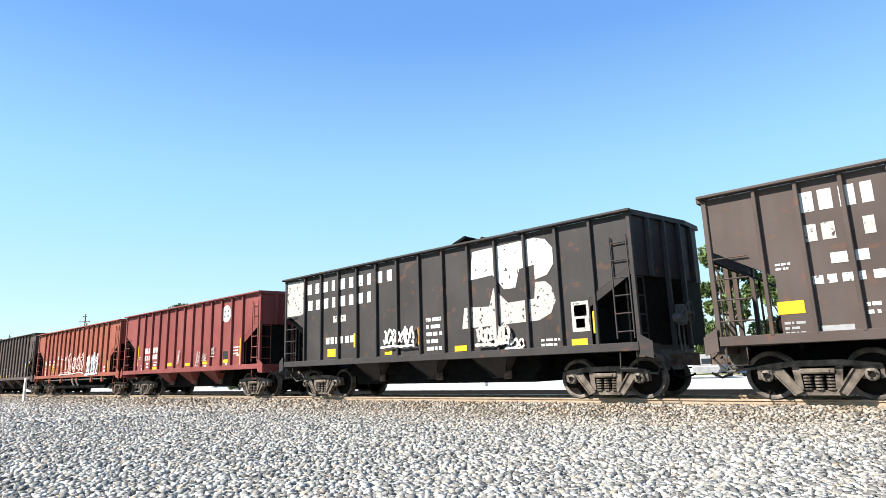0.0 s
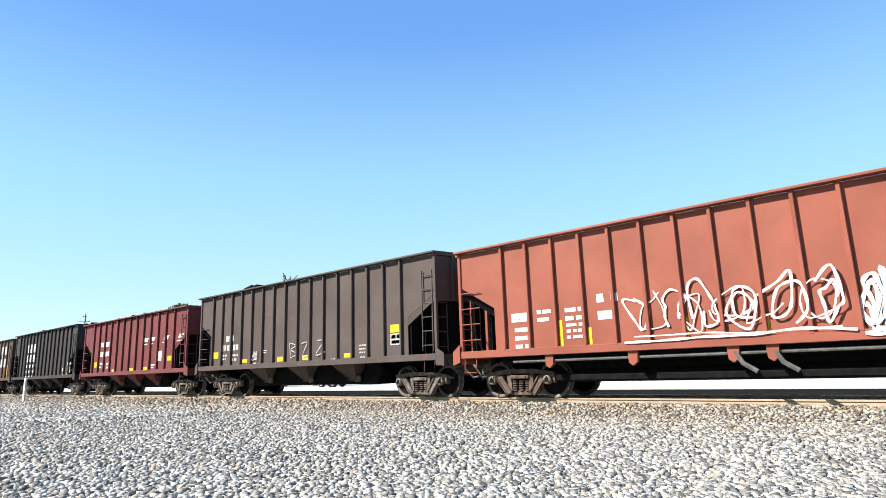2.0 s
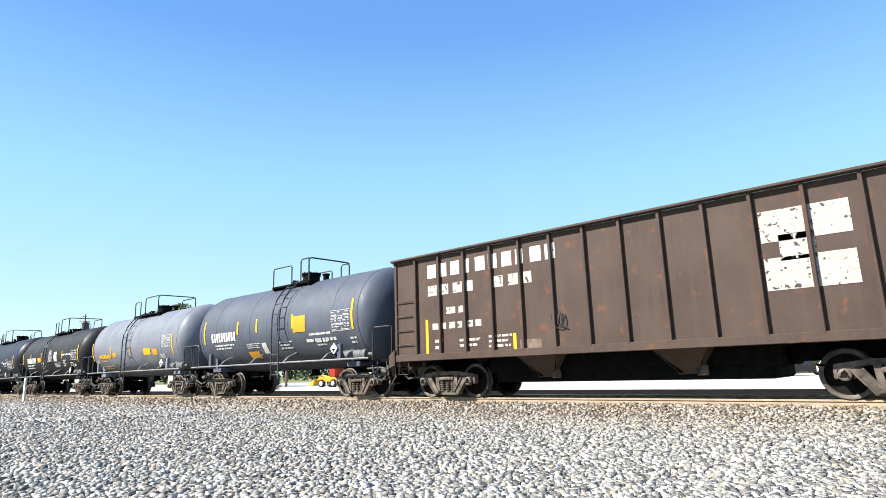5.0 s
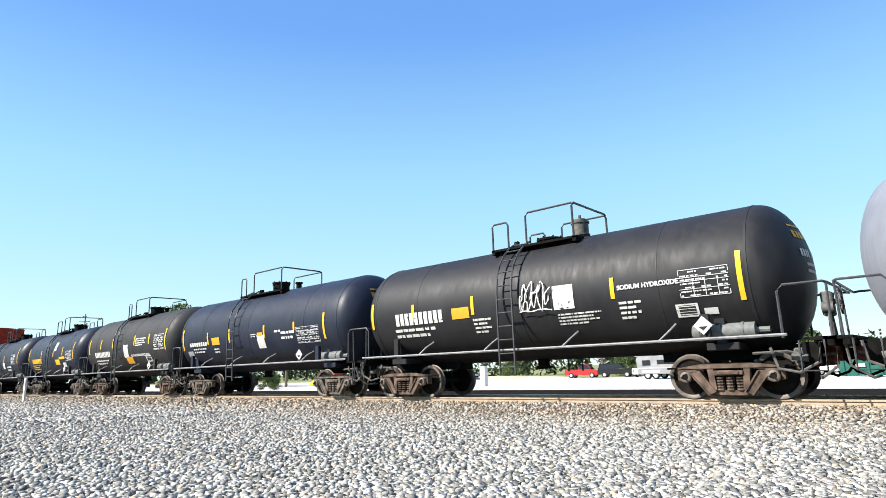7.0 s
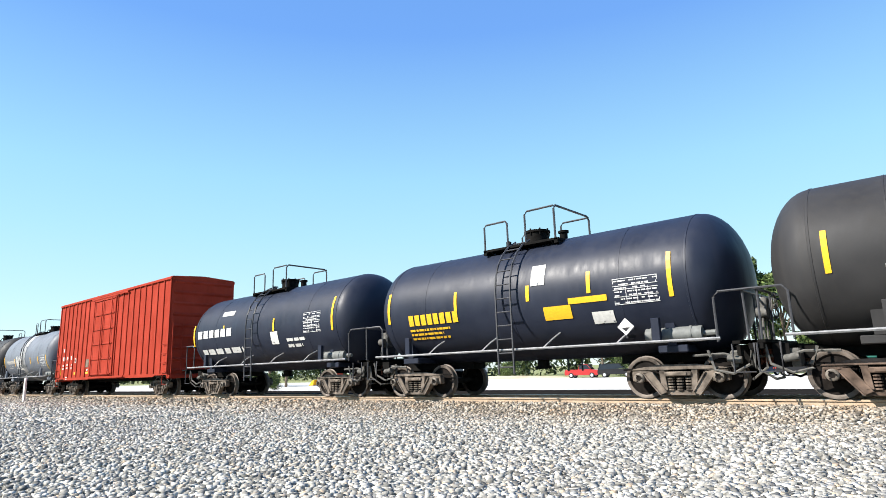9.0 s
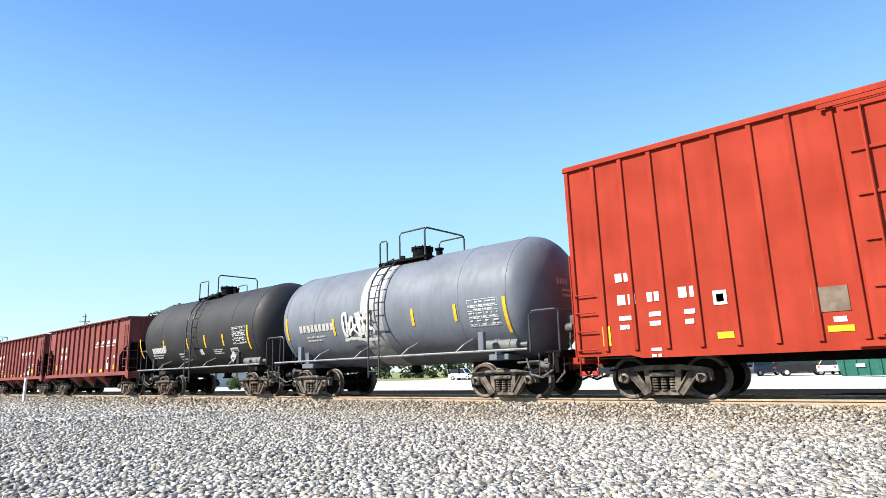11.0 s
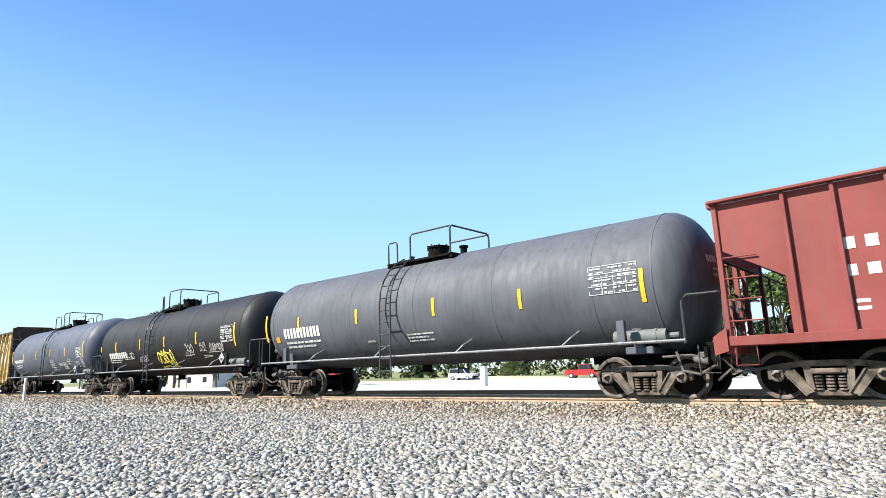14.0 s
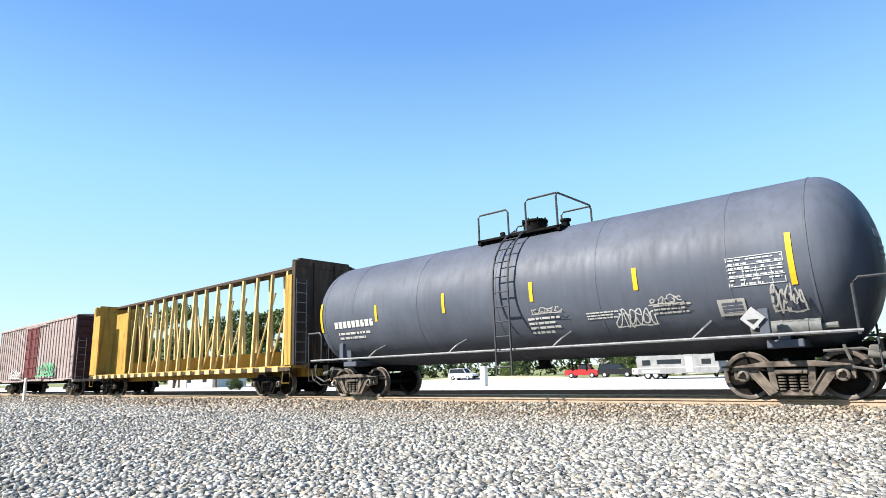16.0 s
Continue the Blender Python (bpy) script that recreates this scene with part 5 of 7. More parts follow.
def far_woods():
    """A ragged belt of bushes and low trees beyond the lot, its shade put into the leaf colour."""
    g = np.random.default_rng(77)
    vs, fs = [], []
    for i in range(150):
        cx, cy = -300 + 345 * (i + g.random()) / 150, 96 + 10 * g.random()
        hh = 3.0 + 3.4 * g.random() ** 2
        n = 90
        p = g.normal(size=(n, 3))
        p /= np.linalg.norm(p, axis=1)[:, None]
        p *= (0.5 + 0.6 * g.random(n))[:, None] * np.array([2.0, 1.2, hh * 0.55])
        q = g.normal(size=(n, 2, 3)) * 0.26
        for k in range(n):
            c = p[k] + (cx, cy, -0.6 + hh * 0.5)
            m = len(vs)
            vs += [tuple(c - q[k, 0]), tuple(c + q[k, 1]), tuple(c + q[k, 0]), tuple(c - q[k, 1])]
            fs.append((m, m + 1, m + 2, m + 3))
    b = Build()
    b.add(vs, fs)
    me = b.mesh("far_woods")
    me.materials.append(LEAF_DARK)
    tagged(new("far_woods", me), "ragged belt of green bushes beyond the lot, coloured darker for shade", kind="stuff")


far_woods()


def marker_post(x, y, h):
    e = tagged(new("marker_post"), "short weathered white post beside the track", "post")
    e.matrix_basis = pose(x, y, 0, 0, 0, 12)
    b = Build()
    b.prism([(-0.09, 0), (0.09, 0), (0.08, h - 0.04), (0.0, h), (-0.08, h - 0.04)], -0.05, 0.05)
    part("shaft", b, POST_WHITE, e)


marker_post(-43.5, 11.1, 1.45)


def utility_pole(x, y, h):
    e = tagged(new("utility_pole"), "tall wooden utility pole with a cross-arm", "utility pole")
    e.matrix_basis = pose(x, y, level(y), 0, 0, 35)
    b = Build()
    b.tube([(0, 0, 0), (0.03, 0, h * 0.5), (0, 0, h)], 0.17, 9, 0.11)
    part("shaft", b, WOODPOLE, e)
    for z, w in ((h - 1.6, 2.4), (h - 0.55, 0.9)):
        b = Build()
        b.box(-w / 2, w / 2, -0.22, -0.10, z - 0.07, z + 0.07, 0.01)
        part("cross_arm", b, WOODPOLE, e)
        for k in range(3):
            b = Build()
            px = (k - 1) * w * 0.45
            b.lathe([(0, 0.0), (0.0, 0.05), (0.16, 0.05), (0.16, 0.0)], "y", (px, -0.24, z + 0.12), 8)
            part("insulator", b, GREYPANEL, e)
    b = Build()
    b.cyl((0.32, 0, h - 2.7), (0.32, 0, h - 1.9), 0.22, 12)
    part("transformer", b, GREYPANEL, e, "grey can transformer on the pole")


utility_pole(-139.0, 45, 15.4)
for k in range(3):
    b = Build()
    zz, yy = 14.2 + 0.05 * k, 45 + (k - 1) * 0.9
    b.tube([(-139 - 12 * i, yy + 4 * i, zz - 1.3 * (1 - ((i - 3) / 3) ** 2)) for i in range(7)], 0.012, 4)
    tagged(part("overhead_wire", b, INK, None, "thin black overhead wire sagging from the pole"), category="wire", group="wires on the pole")


def wheel(parent, x, y, r, w=0.2):
    b = Build().lathe([(-w / 2, 0.0), (-w / 2, r * 0.9), (-w / 2 + 0.03, r), (w / 2 - 0.03, r), (w / 2, r * 0.9), (w / 2, 0.0)], "y", (x, y, r), 18)
    t = part("wheel", b, TYRE, parent)
    b = Build().lathe([(-w / 2 - 0.012, 0.0), (-w / 2 - 0.02, r * 0.5), (-w / 2 - 0.005, r * 0.6)], "y", (x, y, r), 14)
    part("rim", b, SILVER, t)


def parked_vehicle(x, y, turn, mat, kind, label):
    """A car, sport wagon or pickup in body, glass, lamps and wheels; it stands along its own x."""
    e = tagged(new("parked_" + kind), label, kind.replace("_", " "), "vehicles in the lot")
    e.matrix_basis = pose(x, y, level(y) + 0.012, 0, 0, turn)
    top = {"car": [(-1.9, 0.92), (-1.35, 1.42), (0.35, 1.45), (1.05, 0.98)], "wagon": [(-2.15, 1.0), (-2.0, 1.70), (0.45, 1.72), (1.05, 1.10)], "pickup": [(-0.35, 1.05), (-0.25, 1.72), (0.75, 1.74), (1.3, 1.12)]}[kind]
    low = {"car": 0.92, "wagon": 1.02, "pickup": 1.08}[kind]
    b = Build()
    prof = [(-2.25, 0.38), (2.2, 0.36), (2.3, 0.62), (2.2, low - 0.12), (1.05, low + 0.03), (-2.2, low), (-2.3, 0.7)]
    b.prism(prof, -0.86, 0.86)
    part("body", b, mat, e)
    b = Build()
    n = len(top)
    vs = [(px, -0.80 + (0.16 if pz > low + 0.2 else 0), pz) for px, pz in top] + [(px, 0.80 - (0.16 if pz > low + 0.2 else 0), pz) for px, pz in top]
    b.add(vs, [(0, 1, 2, 3), (7, 6, 5, 4), (0, 4, 5, 1), (1, 5, 6, 2), (2, 6, 7, 3), (3, 7, 4, 0)])
    part("window_band", b, GLASS_DARK, e, "dark window glass")
    b = Build()
    x0, x1, zt = top[1][0], top[2][0], top[1][1]
    b.box(x0 - 0.04, x1 + 0.04, -0.66, 0.66, zt - 0.01, zt + 0.05, 0.015)
    for px, pz in (top[0], top[3]):
        qx = x0 if px < 0 or kind == "pickup" and px < x0 else x1
        for sgn in (-1, 1):
            b.cyl((px, sgn * 0.80, pz), (qx, sgn * 0.65, zt), 0.04, 5)
    part("roof", b, mat, e)
    for wx in (-1.4, 1.42):
        for wy in (-0.80, 0.80):
            wheel(e, wx, wy, 0.34)
    for sgn in (-1, 1):
        b = Build()
        b.box(2.2, 2.31, sgn * 0.6 - 0.16, sgn * 0.6 + 0.16, 0.62, 0.76, 0.02)
        part("headlight", b, SILVER, e)
        b = Build()
        b.box(-2.31, -2.22, sgn * 0.68 - 0.1, sgn * 0.68 + 0.1, 0.66, 0.86, 0.02)
        part("tail_light", b, BOX_RED, e)
    b = Build()
    b.box(2.26, 2.38, -0.82, 0.82, 0.38, 0.54, 0.03)
    part("bumper", b, UNDER, e)


CARBLUE = plain("dark_blue_car_paint", (0.03, 0.05, 0.10), 0.25, 0.0, 0.1, 2)
CARBLACK = plain("black_car_paint", (0.02, 0.02, 0.022), 0.25, 0.0, 0.1, 2)
CARWHITE = plain("white_car_paint", (0.72, 0.72, 0.72), 0.3, 0.0, 0.05, 2)
CARRED = plain("red_car_paint", (0.35, 0.03, 0.03), 0.3, 0.0, 0.1, 2)
parked_vehicle(-12.2, 66.5, 20, CARBLACK, "wagon", "black sport wagon parked on the lot")
parked_vehicle(-16.2, 68.0, 70, CARBLUE, "wagon", "dark blue wagon parked nose out")
parked_vehicle(-19.2, 68.5, 75, CARBLACK, "car", "black saloon car parked nose out")
parked_vehicle(-9.6, 68.0, 80, CARWHITE, "car", "white saloon car parked nose out")
parked_vehicle(-38.9, 73.0, 10, CARRED, "pickup", "red pickup truck parked by the grass")
parked_vehicle(-34.4, 73.5, 15, CARBLACK, "wagon", "black wagon parked behind the pickup")
parked_vehicle(-60.0, 73.5, 5, CARWHITE, "wagon", "white wagon standing at the lot's edge")
parked_vehicle(-29.5, 72.0, 80, CARWHITE, "pickup", "white pickup truck parked nose out")


TRAILER_GREY = plain("dull_grey_trailer_skin", (0.22, 0.22, 0.22), 0.5, 0.0, 0.25, 1.5)


def box_trailer(x, y):
    e = tagged(new("travel_trailer"), "long pale grey travel trailer on tandem wheels", "trailer")
    e.matrix_basis = pose(x, y, level(y) + 0.012, 0, 0, -3)
    b = Build()
    b.prism([(-4.1, 0.55), (4.0, 0.55), (4.25, 0.9), (4.1, 2.1), (3.7, 2.35), (-3.9, 2.35), (-4.15, 2.15)], -1.15, 1.15)
    part("body", b, TRAILER_GREY, e)
    for x0, x1, z0, z1 in ((-3.5, -2.6, 1.4, 1.95), (-1.9, 0.6, 1.5, 1.95), (2.6, 3.5, 1.4, 1.9)):
        b = Build()
        b.box(x0, x1, -1.175, -1.15, z0, z1, 0.01)
        part("window", b, GLASS_DARK, e)
    b = Build()
    b.box(1.0, 1.75, -1.18, -1.15, 0.65, 2.15, 0.01)
    part("door", b, SILVER, e)
    b = Build()
    b.box(-4.1, 4.15, -1.165, -1.15, 1.08, 1.22)
    part("belt_trim", b, GREYPANEL, e)
    b = Build()
    b.tube([(4.1, -0.5, 0.55), (5.4, 0, 0.55), (4.1, 0.5, 0.55)], 0.06, 6)
    part("drawbar", b, UNDER, e)
    for wx in (-3.05, -2.2):
        for wy in (-1.0, 1.0):
            wheel(e, wx, wy, 0.40)
    b = Build()
    b.box(-3.55, -1.7, -1.19, -1.15, 0.62, 0.92, 0.01)
    part("mudguard", b, SILVER, e)


box_trailer(-22.1, 62.0)


def skip_bin(x, y, turn):
    e = tagged(new("skip_bin"), "dark green steel rubbish skip with white labels", "dumpster", "bins in the lot")
    e.matrix_basis = pose(x, y, level(y) + 0.012, 0, 0, turn)
    b = Build()
    b.prism([(-2.6, 0.12), (2.6, 0.12), (2.9, 1.55), (-2.9, 1.55)], -1.0, 1.0)
    part("bin_body", b, GREEN_STEEL, e)
    for k in range(7):
        b = Build()
        px = -2.4 + 0.8 * k
        b.box(px - 0.06, px + 0.06, -1.08, -1.0, 0.12, 1.5, 0.015)
        part("bin_rib", b, GREEN_STEEL, e)
    b = Build()
    b.box(-2.95, 2.95, -1.08, 1.08, 1.5, 1.64, 0.02)
    part("bin_rim", b, GREEN_STEEL, e)
    for px in (-1.6, 0.9):
        b = Build()
        b.box(px, px + 0.6, -1.10, -1.085, 0.8, 1.05)
        part("white_label", b, WHITE, e)


skip_bin(-5.1, 57.5, 4)
skip_bin(1.9, 57.5, 4)


def loader(x, y):
    e = tagged(new("loader"), "orange and yellow wheeled loader with a raised arm", "loader")
    e.matrix_basis = pose(x, y, level(y) + 0.012, 0, 0, 8)
    b = Build()
    b.box(-1.2, 1.1, -0.6, 0.6, 0.5, 0.95, 0.05)
    part("chassis", b, ORANGE, e)
    b = Build()
    b.box(0.1, 0.9, -0.55, 0.55, 0.95, 1.75, 0.05)
    part("cab", b, BOX_RED, e)
    b = Build()
    b.tube([(-0.2, 0, 0.9), (-1.4, 0, 1.15), (-2.0, 0, 0.6)], 0.10, 8)
    part("arm", b, YELLOW, e)
    b = Build()
    b.prism([(-2.5, 0.2), (-1.9, 0.2), (-1.8, 0.75), (-2.1, 0.6)], -0.7, 0.7)
    part("bucket", b, YELLOW, e)
    for wx in (-0.8, 0.75):
        for wy in (-0.6, 0.6):
            wheel(e, wx, wy, 0.38, 0.3)


loader(-47.0, 37.4)


def white_cabinet(x, y, h):
    e = tagged(new("signal_cabinet"), "slim white signal cabinet on the lot", "cabinet")
    e.matrix_basis = pose(x, y, level(y) + 0.012)
    b = Build()
    b.box(-0.22, 0.22, -0.2, 0.2, 0, h, 0.02)
    part("case", b, POST_WHITE, e)
    b = Build()
    b.box(-0.27, 0.27, -0.25, 0.25, h, h + 0.06, 0.015)
    part("cap", b, POST_WHITE, e)


white_cabinet(-26.7, 35.1, 1.35)

SAND = plain("pale_sandy_soil", (0.45, 0.38, 0.27), 0.95, 0.0, 0.2, 0.6)
b = Build()
for i in range(24):
    t0, t1 = i / 24, (i + 1) / 24
    f0, f1 = 0.45 * math.sin(t0 * math.pi) ** 0.6, 0.45 * math.sin(t1 * math.pi) ** 0.6
    xa, xb = -70 + 28 * t0, -70 + 28 * t1
    b.add([(xa, 74, -0.6), (xb, 74, -0.6), (xb, 76, -0.6 + f1), (xa, 76, -0.6 + f0), (xb, 79, -0.6), (xa, 79, -0.6)], [(0, 1, 2, 3), (3, 2, 4, 5)], True)
tagged(part("soil_bank", b, SAND, None, "low bank of pale sandy soil along the lot"), kind="structure")


def shed(x, y, w, d, h, mat, label):
    e = tagged(new("shed"), label, "building", "sheds behind the trees")
    e.matrix_basis = pose(x, y, level(y), 0, 0, 6)
    b = Build()
    b.box(-w / 2, w / 2, -d / 2, d / 2, 0, h)
    part("wall", b, mat, e)
    b = Build()
    b.prism([(-d / 2 - 0.3, h), (d / 2 + 0.3, h), (0, h + d * 0.16)], -w / 2 - 0.3, w / 2 + 0.3, "x")
    part("roof", b, GREYPANEL, e)
    for k in range(3):
        b = Build()
        px = -w / 2 + w * (k + 0.5) / 3
        b.box(px - 0.5, px + 0.5, -d / 2 - 0.03, -d / 2 + 0.02, h * 0.35, h * 0.75)
        part("window", b, GLASS_DARK, e)


shed(-33.0, 90, 9, 6, 2.6, POST_WHITE, "low white shed with a grey roof")
shed(-92, 48, 12, 6, 2.2, POST_WHITE, "pale shed among the trees")


# ---- the train, from its head ----
A = hopper(147.6, 13.2, 4.06, DARK_CAR, "worn brown-black steel hopper car with faded white letters", 16, -5.64, 0.72)
B = hopper(132.75, 13.2, 4.14, BLACK_CAR, "black steel hopper car with a large white emblem", 13, -5.43, 0.923, bays=3, debris=5)
C = hopper(118.2, 12.5, 3.94, RED_CAR, "oxide-red riveted hopper car with bold white letters", 13, -4.77, 0.818, bays=3, brake=3.25)
D = hopper(104.35, 13.5, 3.90, ORANGE_CAR, "faded orange-red hopper car covered in white spray lettering", 15, -5.31, 0.753, bays=0, frame_kind="rusty")
E_ = hopper(89.87, 13.6, 4.10, DARK_CAR, "charcoal hopper car with scrap showing over the rim", 16, -5.72, 0.743, debris=8, twigs=-1.1, brake=3.35)
F = hopper(75.55, 12.5, 3.92, MAROON_CAR, "dark red hopper car with slanted white letters", 13, -4.76, 0.815, debris=31)
G = hopper(61.7, 12.4, 4.12, BLACK_CAR, "black hopper car with a stacked white emblem", 15, -5.05, 0.735, debris=11)
H_ = hopper(48.0, 13.0, 4.02, BROWN_CAR, "rusty brown high-sided car with large white letters", 13, -5.65, 0.915, bays=2, cut=False)
T1 = tank(34.75, 11.6, 1.62, TANK_GREY, "slate-grey tank car with stained shell and yellow strips", 8.75, 0.75, seams=4, deck=(-1.5, 0.8))
T2 = tank(22.36, 11.4, 1.58, TANK_PALE, "pale silver-grey tank car with yellow stencils", 8.7, -0.45, deck=(-0.95, 1.8))
T3 = tank(9.37, 12.1, 1.52, TANK_BLACK, "matt black tank car marked sodium hydroxide", 9.3, -0.34, frame_kind="rusty", tall_valve=True, deck=(-0.8, 1.7))
T4 = tank(-3.26, 12.2, 1.56, TANK_BLUE, "glossy blue-black tank car with white notices", 9.2, -1.0, deck=(-0.65, 2.25))
T5 = tank(-15.2, 11.2, 1.58, TANK_CHAR, "charcoal tank car marked sodium hydroxide solution", 8.1, -0.6, frame_kind="rusty", seams=4, deck=(-0.6, 1.9))
T6 = tank(-26.8, 10.3, 1.54, TANK_BLUE, "dark blue tank car with yellow stencils", 7.8, -0.1, deck=(-1.06, 1.2))
T7 = tank(-38.5, 10.9, 1.58, TANK_BLUE, "dark blue tank car with pale patches of paint", 8.2, -0.3, deck=(-1.06, 1.2))
X1 = boxcar(-53.65, 15.3, 5.52, BOX_RED, "bright red high boxcar with a wide plug door", 23, (-1.95, 1.25))
T8 = tank(-67.95, 11.1, 1.66, TANK_HAZE, "blue-grey tank car with a pale band and white scrawl", 8.3, -0.02, wrap=0.5, deck=(-0.62, 1.4))
T9 = tank(-79.6, 10.95, 1.71, TANK_CHAR, "plain charcoal tank car with yellow strips", 7.85, -0.1, frame_kind="rusty", deck=(-1.06, 0.6))
I_ = hopper(-93.05, 12.4, 3.96, RED_CAR, "oxide-red hopper car with slanted white letters", 13, -5.0, 0.811)
J_ = hopper(-106.85, 12.6, 3.92, RED_CAR, "oxide-red hopper car with white letters and yellow tags", 13, -5.04, 0.815)
T10 = tank(-121.7, 15.8, 1.62, TANK_MID, "long dull grey tank car with oil-stained ladder", 13.1, -1.0, seams=5, rail_up=0.58, deck=(-0.68, 1.95))
T11 = tank(-138.3, 15.6, 1.60, TANK_BLACK, "long black tank car with sprayed scrawls", 12.6, -1.0, seams=5, deck=(-0.4, 1.45))
T12 = tank(-154.8, 15.7, 1.70, TANK_GREY, "long slate-grey tank car with scratched shell", 12.75, 0.28, seams=5, deck=(-1.3, 1.25))
K_ = lumber_car(-173.9, 19.4, 5.05)
X2 = boxcar(-194.3, 16.5, 4.75, BOX_FADED, "chalky faded maroon boxcar with green spray paint", 30, (-1.3, 1.3), door_mat=MAROON_CAR, end_mat=SHADED_MAROON)

# the emblem on the black hopper: two white blocks
for pts in ([(2.0, 3.15), (2.75, 3.2), (3.1, 2.78), (3.45, 2.78), (3.6, 3.25), (4.05, 3.3), (4.05, 2.92), (4.4, 3.0), (4.6, 3.25), (4.6, 3.65), (4.4, 3.9), (4.1, 3.98), (2.1, 3.92)],
            [(1.65, 1.85), (4.1, 1.9), (4.45, 2.05), (4.6, 2.35), (4.5, 2.7), (4.35, 2.84), (4.05, 2.86), (4.0, 2.45), (3.2, 2.42), (2.75, 2.85), (2.6, 2.38), (1.75, 2.42)]):
    b = Build()
    b.sheet([(u, -1.558, z) for u, z in pts], (0, -1, 0), 0.004)
    part("emblem", b, WHITE if pts[0][1] > 3 else OLDWHITE, B, "worn white emblem block")
ribbon(X2, scrawl(random.Random(71), 1.8, 1.2, 3.6, 0.95, 9), 0.10, GREENSPRAY, lambda u, v: (u, -1.63, v))
ribbon(X2, scrawl(random.Random(72), -4.6, 1.15, 2.8, 0.6, 7), 0.07, WHITE, lambda u, v: (u, -1.63, v))

for e, zt in ((T1, 3.05), (T3, 3.1), (T4, 3.2)):
    if e is T1:
        head_mark(e, -0.62, 0.04, zt + 0.02, zt + 0.52, YELLOW, "orange_notice")
        for k in range(5):
            head_mark(e, -0.56, -0.04 - 0.03 * (k % 2), zt + 0.07 + 0.085 * k, zt + 0.11 + 0.085 * k, DRAFT_RED, "notice_line").location.x = 0.008
        continue
    for k in range(4):
        head_mark(e, -0.65 + 0.16 * k, -0.53 + 0.16 * k, zt + 0.08, zt + 0.24, ORANGE, "orange_notice")
    head_mark(e, -0.65, -0.05, zt + 0.34, zt + 0.38, ORANGE, "orange_line")
for e, zt in ((T1, 3.0), (T3, 2.95), (T4, 3.05), (T5, 3.1), (T8, 3.05), (T9, 3.1), (T10, 3.1), (T11, 3.1), (T12, 3.15)):
    for k in range(6):
        head_mark(e, -0.62 + 0.12 * k + (0.1 if k > 3 else 0), -0.54 + 0.12 * k + (0.1 if k > 3 else 0), zt - 0.16, zt, WHITE if e is not T8 else OLDWHITE, "lettering")
    for k in range(2):
        head_mark(e, -0.45, 0.1, zt - 0.34 - 0.14 * k, zt - 0.28 - 0.14 * k, OLDWHITE)
for z0 in (3.28, 2.35):
    flat_mark(H_, 3.6, z0 - 0.3, 1.5, 0.62, OLDWHITE, name="emblem")
flat_mark(H_, 3.9, 2.6, 0.6, 0.5, OLDWHITE, name="emblem")
flat_mark(H_, 5.5, 1.3, 0.1, 0.9, YELLOW, name="reflective_strip")
for e, px in ((T9, 3.5), (T11, 5.9), (T12, 6.0)):
    placard(e, px, 1.55, 0.22, GREYPANEL)

# painted marks on the cars
letter_bars(A, -4.92, 3.39, 4, 0.25, 0.49, 0.08, WHITE, skip=())
letter_bars(A, -4.93, 2.84, 4, 0.24, 0.41, 0.08, OLDWHITE, skip=(2,))
letter_bars(A, -4.54, 2.41, 2, 0.26, 0.25, 0.09, WHITE, skip=())
letter_bars(A, -4.87, 2.07, 5, 0.17, 0.2, 0.06, WHITE, skip=())
flat_mark(A, -5.51, 1.59, 0.45, 0.24, YELLOW, name="yellow_panel")
line_bars(A, -5.45, 2.51, [0.26, 0.22], 0.053, 0.032, WHITE)
flat_mark(A, -4.85, 1.21, 0.5, 0.13, GREYPANEL, name="panel")
line_bars(A, -5.43, 1.4, [0.35, 0.28, 0.33], 0.059, 0.035, GREYPANEL)
line_bars(A, -4.13, 1.63, [0.24, 0.19], 0.085, 0.051, WHITE)
letter_bars(B, -5.33, 3.46, 10, 0.24, 0.46, 0.21, WHITE, skip=())
letter_bars(B, -5.28, 2.9, 8, 0.24, 0.44, 0.2, WHITE, skip=())
letter_bars(B, -3.9, 2.41, 2, 0.3, 0.28, 0.1, OLDWHITE, skip=())
letter_bars(B, -4.28, 1.71, 6, 0.19, 0.28, 0.06, WHITE, skip=())
flat_mark(B, -5.56, 1.38, 0.1, 0.62, YELLOW, name="reflective_strip")
flat_mark(B, -2.86, 1.58, 0.1, 0.45, YELLOW, name="reflective_strip")
flat_mark(B, -0.02, 1.52, 0.1, 0.49, YELLOW, name="reflective_strip")
flat_mark(B, 5.53, 1.49, 0.1, 0.51, YELLOW, name="reflective_strip")
flat_mark(B, -6.69, 2.84, 1.14, 1.23, OLDWHITE, name="panel")
line_bars(B, 0.32, 2.15, [0.64, 0.53, 0.6, 0.45, 0.58], 0.128, 0.077, WHITE)
flat_mark(B, 1.36, 1.26, 0.42, 0.15, YELLOW, name="panel")
flat_mark(B, -4.19, 1.32, 0.42, 0.26, YELLOW, name="panel")
flat_mark(B, -1.42, 1.28, 0.32, 0.13, YELLOW, name="panel")
flat_mark(B, 5.0, 1.55, 0.45, 0.71, OLDWHITE, name="white_panel")
flat_mark(B, 5.07, 1.91, 0.32, 0.26, INK, name="panel_mark")
flat_mark(B, 5.1, 1.64, 0.23, 0.21, INK, name="panel_mark")
flat_mark(B, 4.95, 1.23, 0.41, 0.16, YELLOW, name="panel")
line_bars(B, 4.12, 1.38, [0.53, 0.44], 0.072, 0.043, WHITE)
ribbon(B, scrawl(random.Random(3), -1.49, 1.48, 1.43, 0.62, 7), 0.07, WHITE, on_side)
